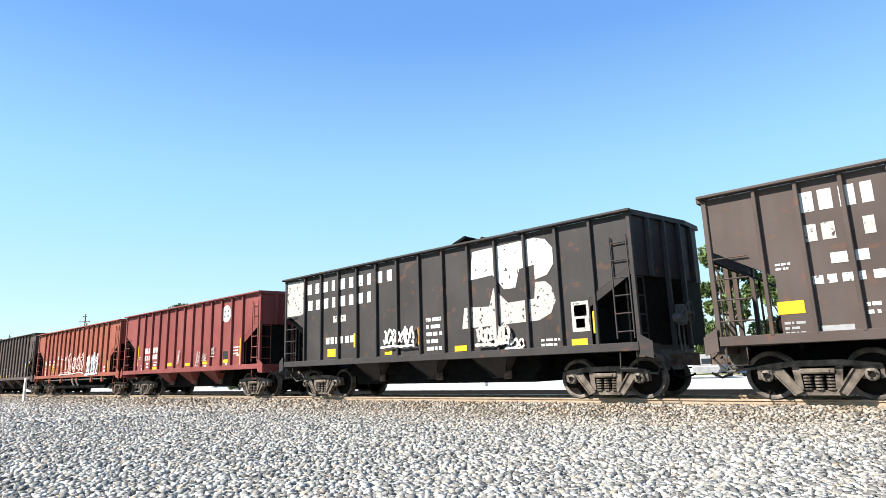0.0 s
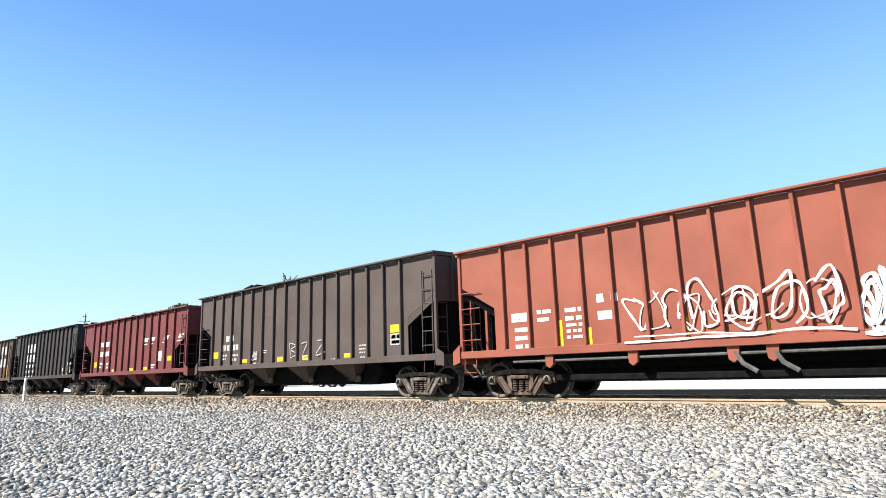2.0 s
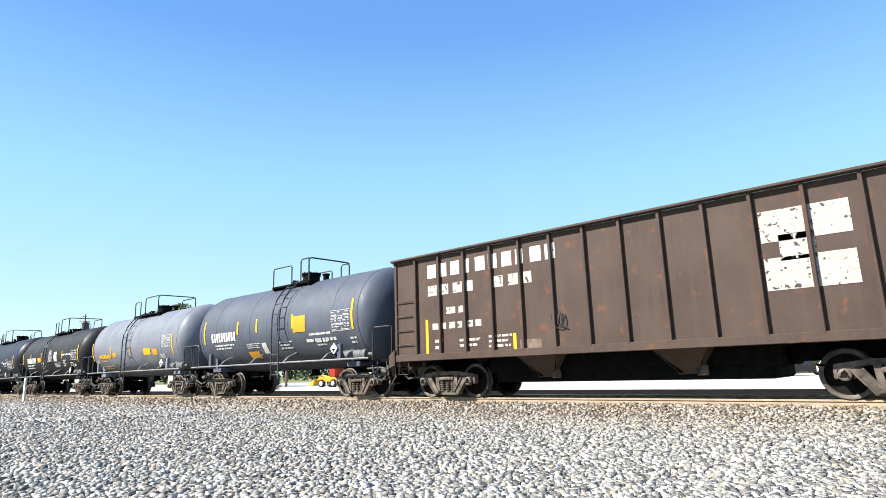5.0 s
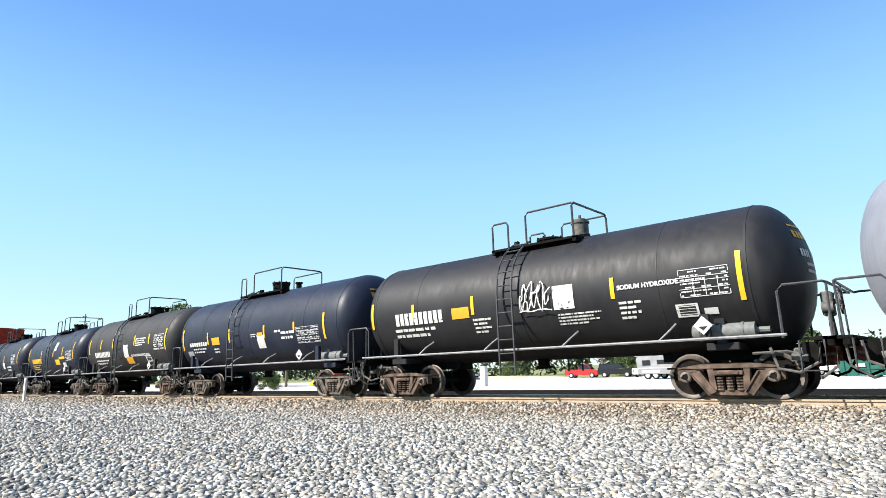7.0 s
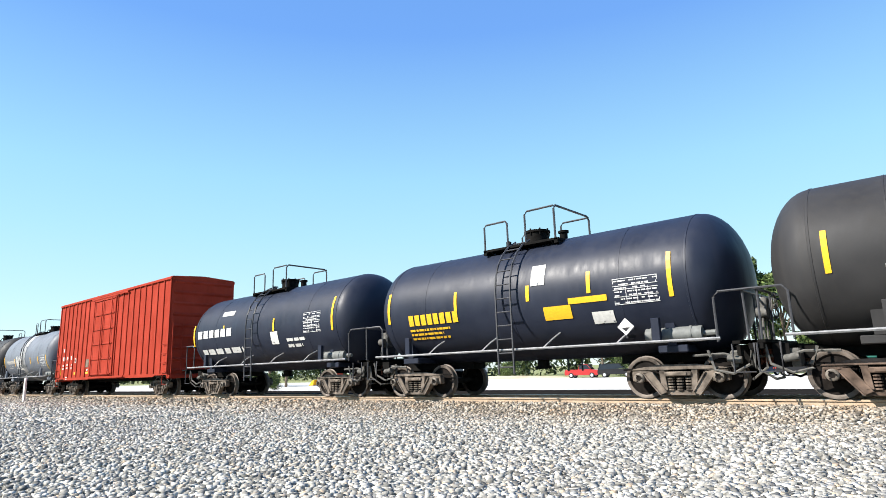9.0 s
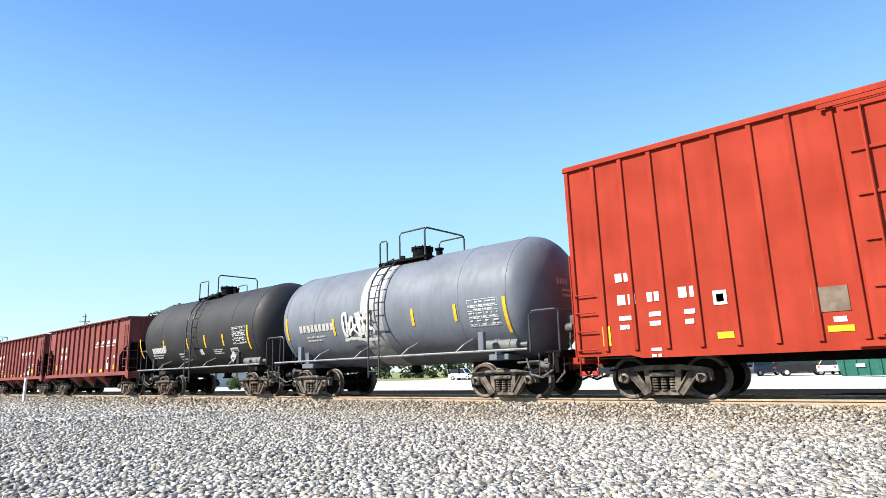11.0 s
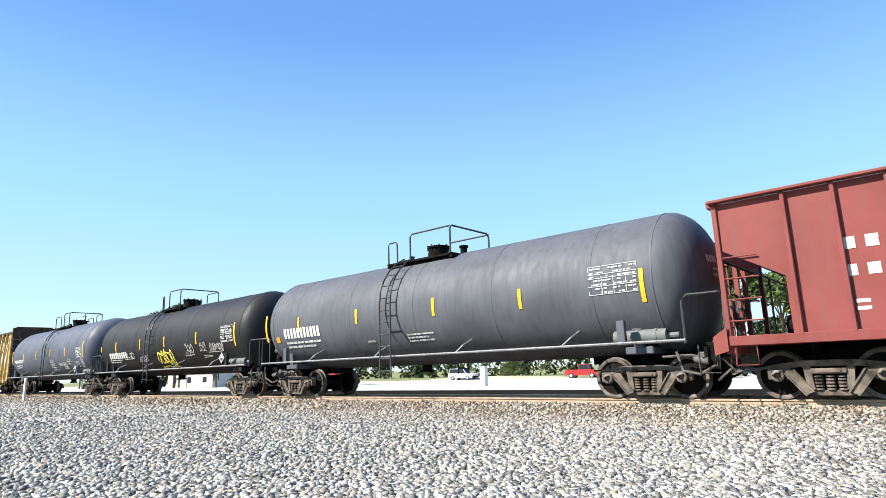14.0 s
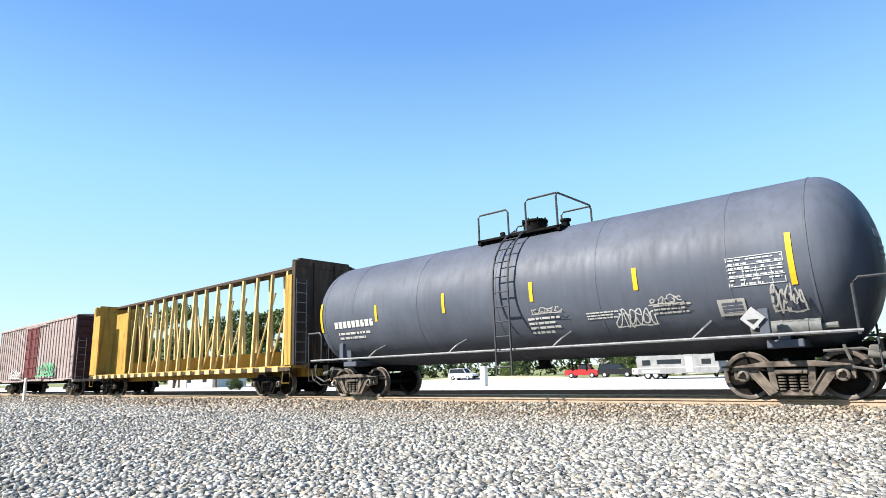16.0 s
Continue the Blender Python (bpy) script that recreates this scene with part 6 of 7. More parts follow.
ribbon(B, scrawl(random.Random(4), 2.16, 1.35, 1.09, 0.58, 7), 0.09, OLDWHITE, on_side)
ribbon(B, scrawl(random.Random(5), 3.06, 1.24, 0.56, 0.28, 3), 0.05, WHITE, on_side)
letter_bars(C, -3.86, 1.98, 2, 0.27, 0.32, 0.09, WHITE, skip=())
letter_bars(C, -2.97, 1.99, 2, 0.22, 0.31, 0.07, WHITE, skip=())
letter_bars(C, -3.86, 1.66, 3, 0.16, 0.27, 0.05, WHITE, skip=())
letter_bars(C, -3.01, 1.69, 3, 0.15, 0.29, 0.05, WHITE, skip=())
flat_mark(C, -4.73, 1.44, 0.1, 1.02, YELLOW, name="reflective_strip")
line_bars(C, -3.69, 1.49, [0.32, 0.26], 0.097, 0.058, WHITE)
line_bars(C, -2.87, 1.54, [0.39, 0.32], 0.077, 0.046, WHITE)
flat_mark(C, -2.95, 1.22, 0.41, 0.15, YELLOW, name="panel")
flat_mark(C, -2.54, 1.22, 0.22, 0.13, WHITE, name="panel")
line_bars(C, -4.55, 1.84, [0.27, 0.22], 0.051, 0.031, OLDWHITE)
line_bars(C, -4.33, 1.47, [0.28, 0.23], 0.042, 0.025, OLDWHITE)
flat_mark(C, -4.24, 1.22, 0.25, 0.14, WHITE, name="panel")
flat_mark(D, -5.1, 1.9, 0.57, 0.22, WHITE, name="panel")
line_bars(D, -5.02, 1.65, [0.46, 0.38, 0.43], 0.13, 0.078, WHITE)
line_bars(D, -4.34, 2.05, [0.41, 0.34], 0.119, 0.071, WHITE)
line_bars(D, -3.56, 2.03, [0.54, 0.45], 0.123, 0.074, WHITE)
line_bars(D, -3.55, 1.69, [0.48, 0.4, 0.45], 0.089, 0.053, WHITE)
line_bars(D, -2.72, 2.18, [0.52, 0.42], 0.247, 0.148, WHITE)
flat_mark(D, -3.75, 1.19, 0.1, 0.66, YELLOW, name="reflective_strip")
flat_mark(D, -3.0, 1.17, 0.1, 0.46, YELLOW, name="reflective_strip")
flat_mark(D, -0.82, 1.1, 0.1, 0.6, YELLOW, name="reflective_strip")
flat_mark(D, 0.69, 1.05, 0.1, 0.56, YELLOW, name="reflective_strip")
flat_mark(D, 5.27, 1.09, 0.1, 0.81, YELLOW, name="reflective_strip")
line_bars(D, 4.79, 1.48, [0.43, 0.35], 0.126, 0.075, WHITE)
ribbon(D, scrawl(random.Random(7), -2.09, 1.2, 4.25, 1.3, 6), 0.05, PINK, on_side)
ribbon(D, scrawl(random.Random(8), -1.87, 1.25, 3.82, 1.1, 5), 0.03, PINK, on_side)
ribbon(D, scrawl(random.Random(9), 2.26, 1.11, 1.96, 1.33, 6), 0.08, WHITE, on_side)
flat_mark(D, 2.55, 1.18, 1.22, 0.96, BLUEPAINT, name="spray_fill")
ribbon(D, scrawl(random.Random(19), 2.36, 1.14, 1.77, 1.15, 4), 0.07, WHITE, on_side)
letter_bars(E_, -4.69, 2.14, 2, 0.26, 0.3, 0.09, OLDWHITE, skip=())
letter_bars(E_, -5.04, 1.78, 6, 0.17, 0.29, 0.06, OLDWHITE, skip=())
flat_mark(E_, -5.72, 1.54, 0.45, 0.25, YELLOW, name="panel")
flat_mark(E_, -3.49, 1.3, 0.43, 0.13, YELLOW, name="panel")
line_bars(E_, -4.99, 1.6, [0.4, 0.33], 0.091, 0.055, OLDWHITE)
line_bars(E_, -4.24, 1.58, [0.48, 0.39], 0.11, 0.066, OLDWHITE)
line_bars(E_, -2.02, 1.69, [0.33, 0.27], 0.047, 0.028, WHITE)
ribbon(E_, scrawl(random.Random(11), -2.66, 1.37, 0.38, 0.37, 3), 0.03, OLDWHITE, on_side)
flat_mark(E_, -2.64, 1.17, 0.19, 0.11, OLDWHITE, name="panel")
letter_bars(F, 1.72, 2.57, 6, 0.55, 0.23, 0.18, WHITE, slant=0.16, skip=(2, 4))
letter_bars(F, 1.62, 2.45, 6, 0.55, 0.06, 0.18, WHITE, skip=(2, 4))
letter_bars(F, -3.79, 2.57, 2, 0.53, 0.32, 0.18, WHITE, skip=())
letter_bars(F, -3.77, 2.05, 2, 0.53, 0.32, 0.18, WHITE, skip=())
line_bars(F, -3.76, 1.67, [0.44, 0.36], 0.122, 0.073, WHITE)
line_bars(F, -2.85, 1.63, [0.39, 0.32], 0.119, 0.071, WHITE)
flat_mark(F, -4.57, 1.53, 0.46, 0.28, YELLOW, name="panel")
flat_mark(F, -2.03, 1.22, 0.45, 0.15, YELLOW, name="panel")
flat_mark(F, 0.25, 1.23, 0.42, 0.14, YELLOW, name="panel")
flat_mark(F, 1.9, 1.23, 0.42, 0.16, YELLOW, name="panel")
line_bars(F, 2.72, 1.43, [0.43, 0.36], 0.073, 0.044, WHITE)
flat_mark(F, 3.39, 1.62, 0.42, 0.47, WHITE, name="panel")
flat_mark(F, 4.43, 1.61, 0.44, 0.21, YELLOW, name="panel")
flat_mark(G, -3.37, 2.85, 1.86, 0.56, WHITE, name="emblem_block")
flat_mark(G, -3.39, 2.22, 1.72, 0.48, WHITE, name="emblem_block")
line_bars(G, -3.38, 1.85, [2.09, 1.71, 1.96], 0.229, 0.137, WHITE)
line_bars(G, 4.9, 1.8, [0.55, 0.45, 0.51], 0.191, 0.115, WHITE)
line_bars(G, 4.07, 1.45, [0.38, 0.31], 0.225, 0.135, WHITE)
flat_mark(G, 5.31, 1.14, 0.1, 0.61, YELLOW, name="reflective_strip")
letter_bars(H_, -5.2, 3.32, 10, 0.33, 0.5, 0.11, WHITE, skip=())
letter_bars(H_, -5.2, 2.82, 8, 0.35, 0.38, 0.12, OLDWHITE, skip=(4,))
letter_bars(H_, -4.53, 2.28, 2, 0.34, 0.24, 0.11, OLDWHITE, skip=())
letter_bars(H_, -5.06, 1.87, 6, 0.23, 0.23, 0.08, OLDWHITE, skip=())
flat_mark(H_, -5.32, 1.2, 0.1, 1.0, YELLOW, name="reflective_strip")
flat_mark(H_, -2.32, 1.12, 0.1, 0.52, YELLOW, name="reflective_strip")
line_bars(H_, -4.98, 1.53, [0.29, 0.24], 0.109, 0.066, OLDWHITE)
line_bars(H_, -4.08, 1.52, [0.73, 0.6], 0.09, 0.054, OLDWHITE)
line_bars(H_, -3.09, 1.57, [0.74, 0.61, 0.69], 0.079, 0.048, OLDWHITE)
flat_mark(H_, -2.11, 1.17, 0.62, 0.29, TIE, name="rust_patch")
ribbon(H_, scrawl(random.Random(17), -1.14, 1.66, 0.39, 0.46, 3), 0.03, INK, on_side)
shell_mark(T1, -4.81, 0.1, 2.13, 3.1, YELLOW, "reflective_strip")
shell_mark(T1, -2.17, 0.1, 2.4, 2.91, YELLOW, "reflective_strip")
shell_mark(T1, -0.81, 0.1, 2.4, 2.91, YELLOW, "reflective_strip")
shell_mark(T1, 1.49, 0.1, 2.4, 2.91, YELLOW, "reflective_strip")
shell_mark(T1, 4.75, 0.1, 2.16, 3.16, YELLOW, "reflective_strip")
shell_letters(T1, -4.16, 2.18, 10, 0.14, 0.36, 0.05, WHITE, ())
shell_lines(T1, -3.96, 2.01, [1.5, 1.23], 0.077, 0.046, WHITE)
chart(T1, 3.73, 2.15, 0.95, 0.67)
shell_mark(T1, 1.58, 0.73, 2.25, 2.82, ORANGE, "orange_notice")
shell_lines(T1, 2.47, 2.09, [1.16], 0.093, 0.056, WHITE)
shell_lines(T1, 0.6, 1.93, [0.77, 0.63, 0.72], 0.068, 0.041, WHITE)
shell_lines(T1, 2.24, 1.87, [1.62], 0.131, 0.079, WHITE)
shell_lines(T1, 2.76, 1.84, [0.61, 0.5], 0.065, 0.039, WHITE)
placard(T1, 3.98, 1.58)
shell_mark(T1, -1.67, 0.71, 1.45, 1.71, ORANGE, "orange_notice")
shell_lines(T1, -1.59, 1.98, [0.91, 0.74, 0.85], 0.044, 0.027, WHITE)
shell_mark(T1, -0.56, 0.3, 1.6, 2.0, WHITE, "notice")
shell_lines(T1, 4.56, 1.86, [0.3, 0.25], 0.084, 0.05, WHITE)
shell_mark(T2, -5.2, 0.1, 1.88, 2.85, YELLOW, "reflective_strip")
shell_mark(T2, -2.66, 0.1, 2.1, 2.57, YELLOW, "reflective_strip")
shell_mark(T2, -0.16, 0.1, 2.06, 2.54, YELLOW, "reflective_strip")
shell_letters(T2, -4.24, 1.96, 8, 0.15, 0.2, 0.05, YELLOW, ())
shell_mark(T2, -2.41, 0.44, 2.0, 2.23, ORANGE, "orange_notice")
shell_lines(T2, -4.08, 1.53, [1.29, 1.05], 0.077, 0.046, YELLOW)
shell_lines(T2, -4.16, 1.8, [0.83], 0.068, 0.041, YELLOW)
shell_mark(T2, -4.8, 0.39, 1.58, 1.9, GREYPANEL, "panel")
shell_mark(T3, -5.53, 0.1, 2.07, 2.86, YELLOW, "reflective_strip")
shell_mark(T3, -3.78, 0.1, 2.2, 2.69, YELLOW, "reflective_strip")
shell_mark(T3, -1.56, 0.1, 2.21, 2.71, YELLOW, "reflective_strip")
shell_mark(T3, 2.48, 0.1, 2.23, 2.71, YELLOW, "reflective_strip")
shell_mark(T3, 5.17, 0.1, 1.94, 2.93, YELLOW, "reflective_strip")
shell_letters(T3, -4.46, 2.1, 10, 0.14, 0.35, 0.05, WHITE, ())
shell_lines(T3, -4.54, 1.92, [1.62, 1.33], 0.103, 0.062, WHITE)
shell_mark(T3, -2.25, 0.61, 2.14, 2.44, ORANGE, "orange_notice")
shell_lines(T3, -1.54, 2.04, [0.59, 0.48, 0.55, 0.41], 0.067, 0.04, WHITE)
ribbon(T3, scrawl(random.Random(21), 0.04, 2.08, 0.94, 0.8, 5), 0.03, WHITE, shell_point(T3))
shell_mark(T3, 0.98, 0.56, 2.11, 2.69, WHITE, "white_notice")
shell_lines(T3, 1.05, 1.97, [1.13, 0.92, 1.06, 0.79], 0.046, 0.028, WHITE)
shell_text(T3, 2.65, 2.41, "SODIUM HYDROXIDE", 0.14)
chart(T3, 4.02, 2.09, 1.0, 0.57)
shell_lines(T3, 2.64, 2.09, [0.51, 0.42, 0.48, 0.36], 0.068, 0.041, WHITE)
shell_mark(T3, 3.87, 0.46, 1.7, 1.97, WHITE, "frame_panel")
shell_mark(T3, 3.93, 0.35, 1.73, 1.94, INK, "panel_field")
shell_mark(T3, 4.43, 0.27, 1.72, 1.85, WHITE, "panel")
placard(T3, 4.43, 1.49)
shell_mark(T4, -5.37, 0.1, 1.98, 2.9, YELLOW, "reflective_strip")
shell_mark(T4, -3.19, 0.1, 2.15, 2.64, YELLOW, "reflective_strip")
shell_mark(T4, -1.46, 0.1, 2.14, 2.67, YELLOW, "reflective_strip")
shell_mark(T4, 1.06, 0.1, 2.17, 2.65, YELLOW, "reflective_strip")
shell_letters(T4, -4.72, 2.11, 8, 0.14, 0.16, 0.05, WHITE, ())
shell_lines(T4, -4.48, 1.96, [1.1, 0.9], 0.079, 0.047, WHITE)
shell_mark(T4, -2.81, 0.61, 2.1, 2.4, ORANGE, "orange_notice")
shell_lines(T4, -2.75, 1.9, [0.45, 0.37], 0.074, 0.044, WHITE)
shell_mark(T4, 0.61, 0.48, 1.81, 2.32, WHITE, "white_notice")
shell_mark(T4, 0.64, 0.36, 2.27, 2.4, ORANGE, "notice_head")
shell_lines(T4, 0.2, 2.33, [0.37, 0.31], 0.049, 0.029, WHITE)
shell_lines(T4, 1.8, 2.34, [0.38], 0.097, 0.058, WHITE)
shell_mark(T4, -5.05, 0.47, 1.6, 1.93, GREYPANEL, "panel")
shell_mark(T5, -4.68, 0.1, 2.26, 3.06, YELLOW, "reflective_strip")
shell_mark(T5, -3.03, 0.1, 2.49, 2.98, YELLOW, "reflective_strip")
shell_mark(T5, -1.4, 0.1, 2.47, 2.96, YELLOW, "reflective_strip")
shell_mark(T5, 1.34, 0.1, 2.49, 2.99, YELLOW, "reflective_strip")
shell_mark(T5, 3.02, 0.1, 2.48, 2.97, YELLOW, "reflective_strip")
shell_mark(T5, 4.77, 0.1, 2.12, 3.11, YELLOW, "reflective_strip")
shell_letters(T5, -3.79, 2.04, 11, 0.14, 0.28, 0.05, WHITE, ())
shell_lines(T5, -3.79, 1.83, [1.68, 1.38], 0.092, 0.055, WHITE)
shell_text(T5, 0.94, 1.95, "SODIUM HYDROXIDE SOLUTION", 0.14)
chart(T5, 3.6, 2.17, 1.05, 0.71)
shell_mark(T5, 0.08, 0.54, 1.92, 2.57, WHITE, "white_notice")
shell_mark(T5, 0.23, 0.78, 1.61, 1.95, ORANGE, "orange_notice")
shell_lines(T5, 1.53, 2.77, [1.2, 0.98, 1.13, 0.84], 0.065, 0.039, WHITE)
shell_mark(T5, 2.52, 0.59, 1.64, 1.96, WHITE, "frame_panel")
shell_mark(T5, 2.6, 0.46, 1.69, 1.9, INK, "panel_field")
placard(T5, 3.41, 1.45)
shell_mark(T6, -4.51, 0.1, 2.18, 3.1, YELLOW, "reflective_strip")
shell_mark(T6, -1.87, 0.1, 2.35, 2.88, YELLOW, "reflective_strip")
shell_mark(T6, 0.49, 0.1, 2.39, 2.79, YELLOW, "reflective_strip")
shell_mark(T6, 2.17, 0.1, 2.42, 2.94, YELLOW, "reflective_strip")
shell_mark(T6, 4.06, 0.1, 2.15, 3.13, YELLOW, "reflective_strip")
shell_letters(T6, -3.64, 2.06, 8, 0.18, 0.3, 0.06, YELLOW, ())
shell_lines(T6, -3.66, 1.9, [1.53, 1.25, 1.44], 0.074, 0.045, YELLOW)
shell_mark(T6, 0.64, 0.4, 2.76, 3.28, WHITE, "notice")
shell_mark(T6, 1.66, 0.99, 2.21, 2.35, YELLOW, "panel")
shell_mark(T6, 0.95, 0.75, 1.88, 2.2, YELLOW, "panel")
chart(T6, 2.82, 2.08, 1.03, 0.57)
placard(T6, 3.07, 1.58)
shell_mark(T6, 2.21, 0.53, 1.71, 1.98, WHITE, "panel")
shell_mark(T7, -5.0, 0.1, 2.1, 3.0, YELLOW, "reflective_strip")
shell_mark(T7, -2.53, 0.1, 2.42, 2.85, YELLOW, "reflective_strip")
shell_mark(T7, 1.06, 0.1, 2.38, 2.86, YELLOW, "reflective_strip")
shell_mark(T7, 4.48, 0.1, 2.2, 3.34, YELLOW, "reflective_strip")
shell_letters(T7, -4.58, 2.4, 6, 0.35, 0.32, 0.12, WHITE, ())
chart(T7, 2.93, 2.21, 0.96, 0.68)
shell_lines(T7, -4.36, 1.72, [3.2], 0.274, 0.165, WHITE)
shell_mark(T7, 0.89, 0.46, 1.91, 2.37, WHITE, "panel")
shell_lines(T7, 1.85, 1.97, [1.07, 0.87], 0.132, 0.079, WHITE)
shell_mark(T7, -2.85, 0.92, 3.24, 3.43, WHITE, "panel")
shell_mark(T8, -4.83, 0.1, 1.97, 2.76, YELLOW, "reflective_strip")
shell_mark(T8, -2.22, 0.1, 2.01, 2.55, YELLOW, "reflective_strip")
shell_mark(T8, 1.4, 0.1, 2.07, 2.56, YELLOW, "reflective_strip")
shell_mark(T8, 3.02, 0.1, 2.07, 2.53, YELLOW, "reflective_strip")
shell_mark(T8, 4.68, 0.1, 1.67, 2.58, YELLOW, "reflective_strip")
shell_letters(T8, -4.03, 2.19, 9, 0.16, 0.24, 0.05, OLDWHITE, ())
shell_lines(T8, -3.7, 1.99, [1.0, 0.82], 0.071, 0.043, OLDWHITE)
ribbon(T8, scrawl(random.Random(33), -1.66, 1.76, 1.54, 1.05, 6), 0.09, WHITE, shell_point(T8))
chart(T8, 3.51, 1.89, 1.01, 0.69)
shell_mark(T9, -2.91, 0.1, 1.98, 2.52, YELLOW, "reflective_strip")
shell_mark(T9, -0.66, 0.1, 2.03, 2.52, YELLOW, "reflective_strip")
shell_mark(T9, 0.89, 0.1, 2.03, 2.54, YELLOW, "reflective_strip")
shell_mark(T9, 2.37, 0.1, 2.03, 2.5, YELLOW, "reflective_strip")
shell_mark(T9, 4.25, 0.1, 1.82, 2.74, YELLOW, "reflective_strip")
shell_letters(T9, -4.13, 1.95, 8, 0.12, 0.26, 0.04, WHITE, ())
shell_lines(T9, -4.21, 1.84, [1.09, 0.9], 0.067, 0.04, WHITE)
shell_lines(T9, -1.61, 1.82, [0.54, 0.45, 0.51], 0.072, 0.043, WHITE)
shell_mark(T9, 0.32, 0.29, 1.75, 1.97, WHITE, "panel")
shell_lines(T9, 1.47, 1.88, [0.77, 0.63, 0.73], 0.046, 0.027, WHITE)
chart(T9, 3.16, 2.05, 0.99, 0.65)
shell_mark(T9, 2.8, 0.56, 1.62, 1.92, WHITE, "frame_panel")
shell_mark(T9, 2.86, 0.45, 1.67, 1.88, INK, "panel_field")
shell_mark(T9, -2.99, 0.3, 2.04, 2.28, OLDWHITE, "panel")
shell_mark(T10, -7.64, 0.1, 1.99, 2.96, YELLOW, "reflective_strip")
shell_mark(T10, -5.63, 0.1, 2.3, 2.77, YELLOW, "reflective_strip")
shell_mark(T10, -2.55, 0.1, 2.3, 2.77, YELLOW, "reflective_strip")
shell_mark(T10, 0.76, 0.1, 2.28, 2.8, YELLOW, "reflective_strip")
shell_letters(T10, -6.49, 2.05, 11, 0.14, 0.35, 0.05, WHITE, ())
shell_lines(T10, -6.45, 1.86, [2.02, 1.66], 0.089, 0.054, WHITE)
shell_lines(T10, -0.4, 1.81, [1.05, 0.86, 0.99], 0.057, 0.034, WHITE)
shell_lines(T10, -2.2, 1.7, [0.34], 0.07, 0.042, OLDWHITE)
shell_mark(T10, -7.02, 0.21, 1.94, 2.14, ORANGE, "panel")
shell_mark(T11, -5.19, 0.1, 2.1, 2.75, YELLOW, "reflective_strip")
shell_mark(T11, -2.25, 0.1, 2.25, 2.75, YELLOW, "reflective_strip")
shell_mark(T11, 0.41, 0.1, 2.24, 2.73, YELLOW, "reflective_strip")
shell_mark(T11, 3.47, 0.1, 2.24, 2.75, YELLOW, "reflective_strip")
shell_mark(T11, 6.62, 0.1, 1.98, 2.92, YELLOW, "reflective_strip")
shell_letters(T11, -6.09, 1.9, 9, 0.19, 0.3, 0.06, WHITE, ())
shell_lines(T11, -6.18, 1.8, [1.58, 1.3], 0.062, 0.037, WHITE)
ribbon(T11, scrawl(random.Random(41), -4.08, 1.82, 1.18, 0.34, 4), 0.03, WHITE, shell_point(T11))
ribbon(T11, scrawl(random.Random(42), -2.54, 1.65, 1.14, 0.32, 5), 0.03, OLDWHITE, shell_point(T11))
ribbon(T11, scrawl(random.Random(43), -0.5, 1.3, 1.81, 0.88, 5), 0.06, YELLOWSPRAY, shell_point(T11))
ribbon(T11, scrawl(random.Random(44), 2.37, 1.74, 0.87, 0.6, 3), 0.035, OLDWHITE, shell_point(T11))
ribbon(T11, scrawl(random.Random(45), 3.81, 1.9, 0.57, 0.38, 2), 0.03, OLDWHITE, shell_point(T11))
ribbon(T11, scrawl(random.Random(46), 4.66, 1.81, 1.26, 0.42, 7), 0.03, OLDWHITE, shell_point(T11))
shell_lines(T11, 3.88, 1.69, [0.76, 0.62], 0.038, 0.023, WHITE)
chart(T11, 5.59, 2.19, 0.93, 0.64)
shell_mark(T12, -7.28, 0.1, 2.13, 3.08, YELLOW, "reflective_strip")
shell_mark(T12, -4.6, 0.1, 2.3, 2.81, YELLOW, "reflective_strip")
shell_mark(T12, -1.85, 0.1, 2.32, 2.87, YELLOW, "reflective_strip")
shell_mark(T12, 1.03, 0.1, 2.36, 2.84, YELLOW, "reflective_strip")
shell_mark(T12, 3.7, 0.1, 2.34, 2.83, YELLOW, "reflective_strip")
shell_mark(T12, 6.71, 0.1, 2.12, 3.1, YELLOW, "reflective_strip")
shell_letters(T12, -6.56, 2.2, 9, 0.16, 0.21, 0.05, WHITE, ())
shell_lines(T12, -6.45, 1.99, [1.51, 1.24], 0.086, 0.052, WHITE)
shell_lines(T12, 0.85, 1.91, [0.9, 0.74, 0.85, 0.63], 0.068, 0.041, WHITE)
shell_lines(T12, 2.45, 1.93, [0.79, 0.64, 0.74], 0.038, 0.023, WHITE)
shell_lines(T12, 4.04, 1.95, [0.81, 0.67, 0.76], 0.048, 0.029, OLDWHITE)
ribbon(T12, scrawl(random.Random(51), 3.15, 1.57, 0.94, 0.41, 6), 0.025, WHITE, shell_point(T12))
ribbon(T12, scrawl(random.Random(52), 3.97, 1.98, 0.76, 0.21, 4), 0.02, OLDWHITE, shell_point(T12))
ribbon(T12, scrawl(random.Random(53), 1.04, 2.03, 0.85, 0.17, 4), 0.02, OLDWHITE, shell_point(T12))
chart(T12, 5.63, 2.19, 1.01, 0.55)
shell_mark(T12, 5.34, 0.51, 1.65, 1.97, OLDWHITE, "frame_panel")
shell_mark(T12, 5.41, 0.39, 1.7, 1.91, TANK_GREY, "panel_field")
ribbon(T12, scrawl(random.Random(54), 6.33, 1.62, 0.57, 0.55, 5), 0.03, OLDWHITE, shell_point(T12))
letter_bars(X1, -6.57, 2.55, 2, 0.16, 0.25, 0.05, WHITE, skip=(), y=-1.578)
letter_bars(X1, -6.56, 2.03, 2, 0.19, 0.29, 0.06, WHITE, skip=(), y=-1.578)
letter_bars(X1, -5.88, 2.05, 2, 0.12, 0.26, 0.04, WHITE, skip=(), y=-1.578)
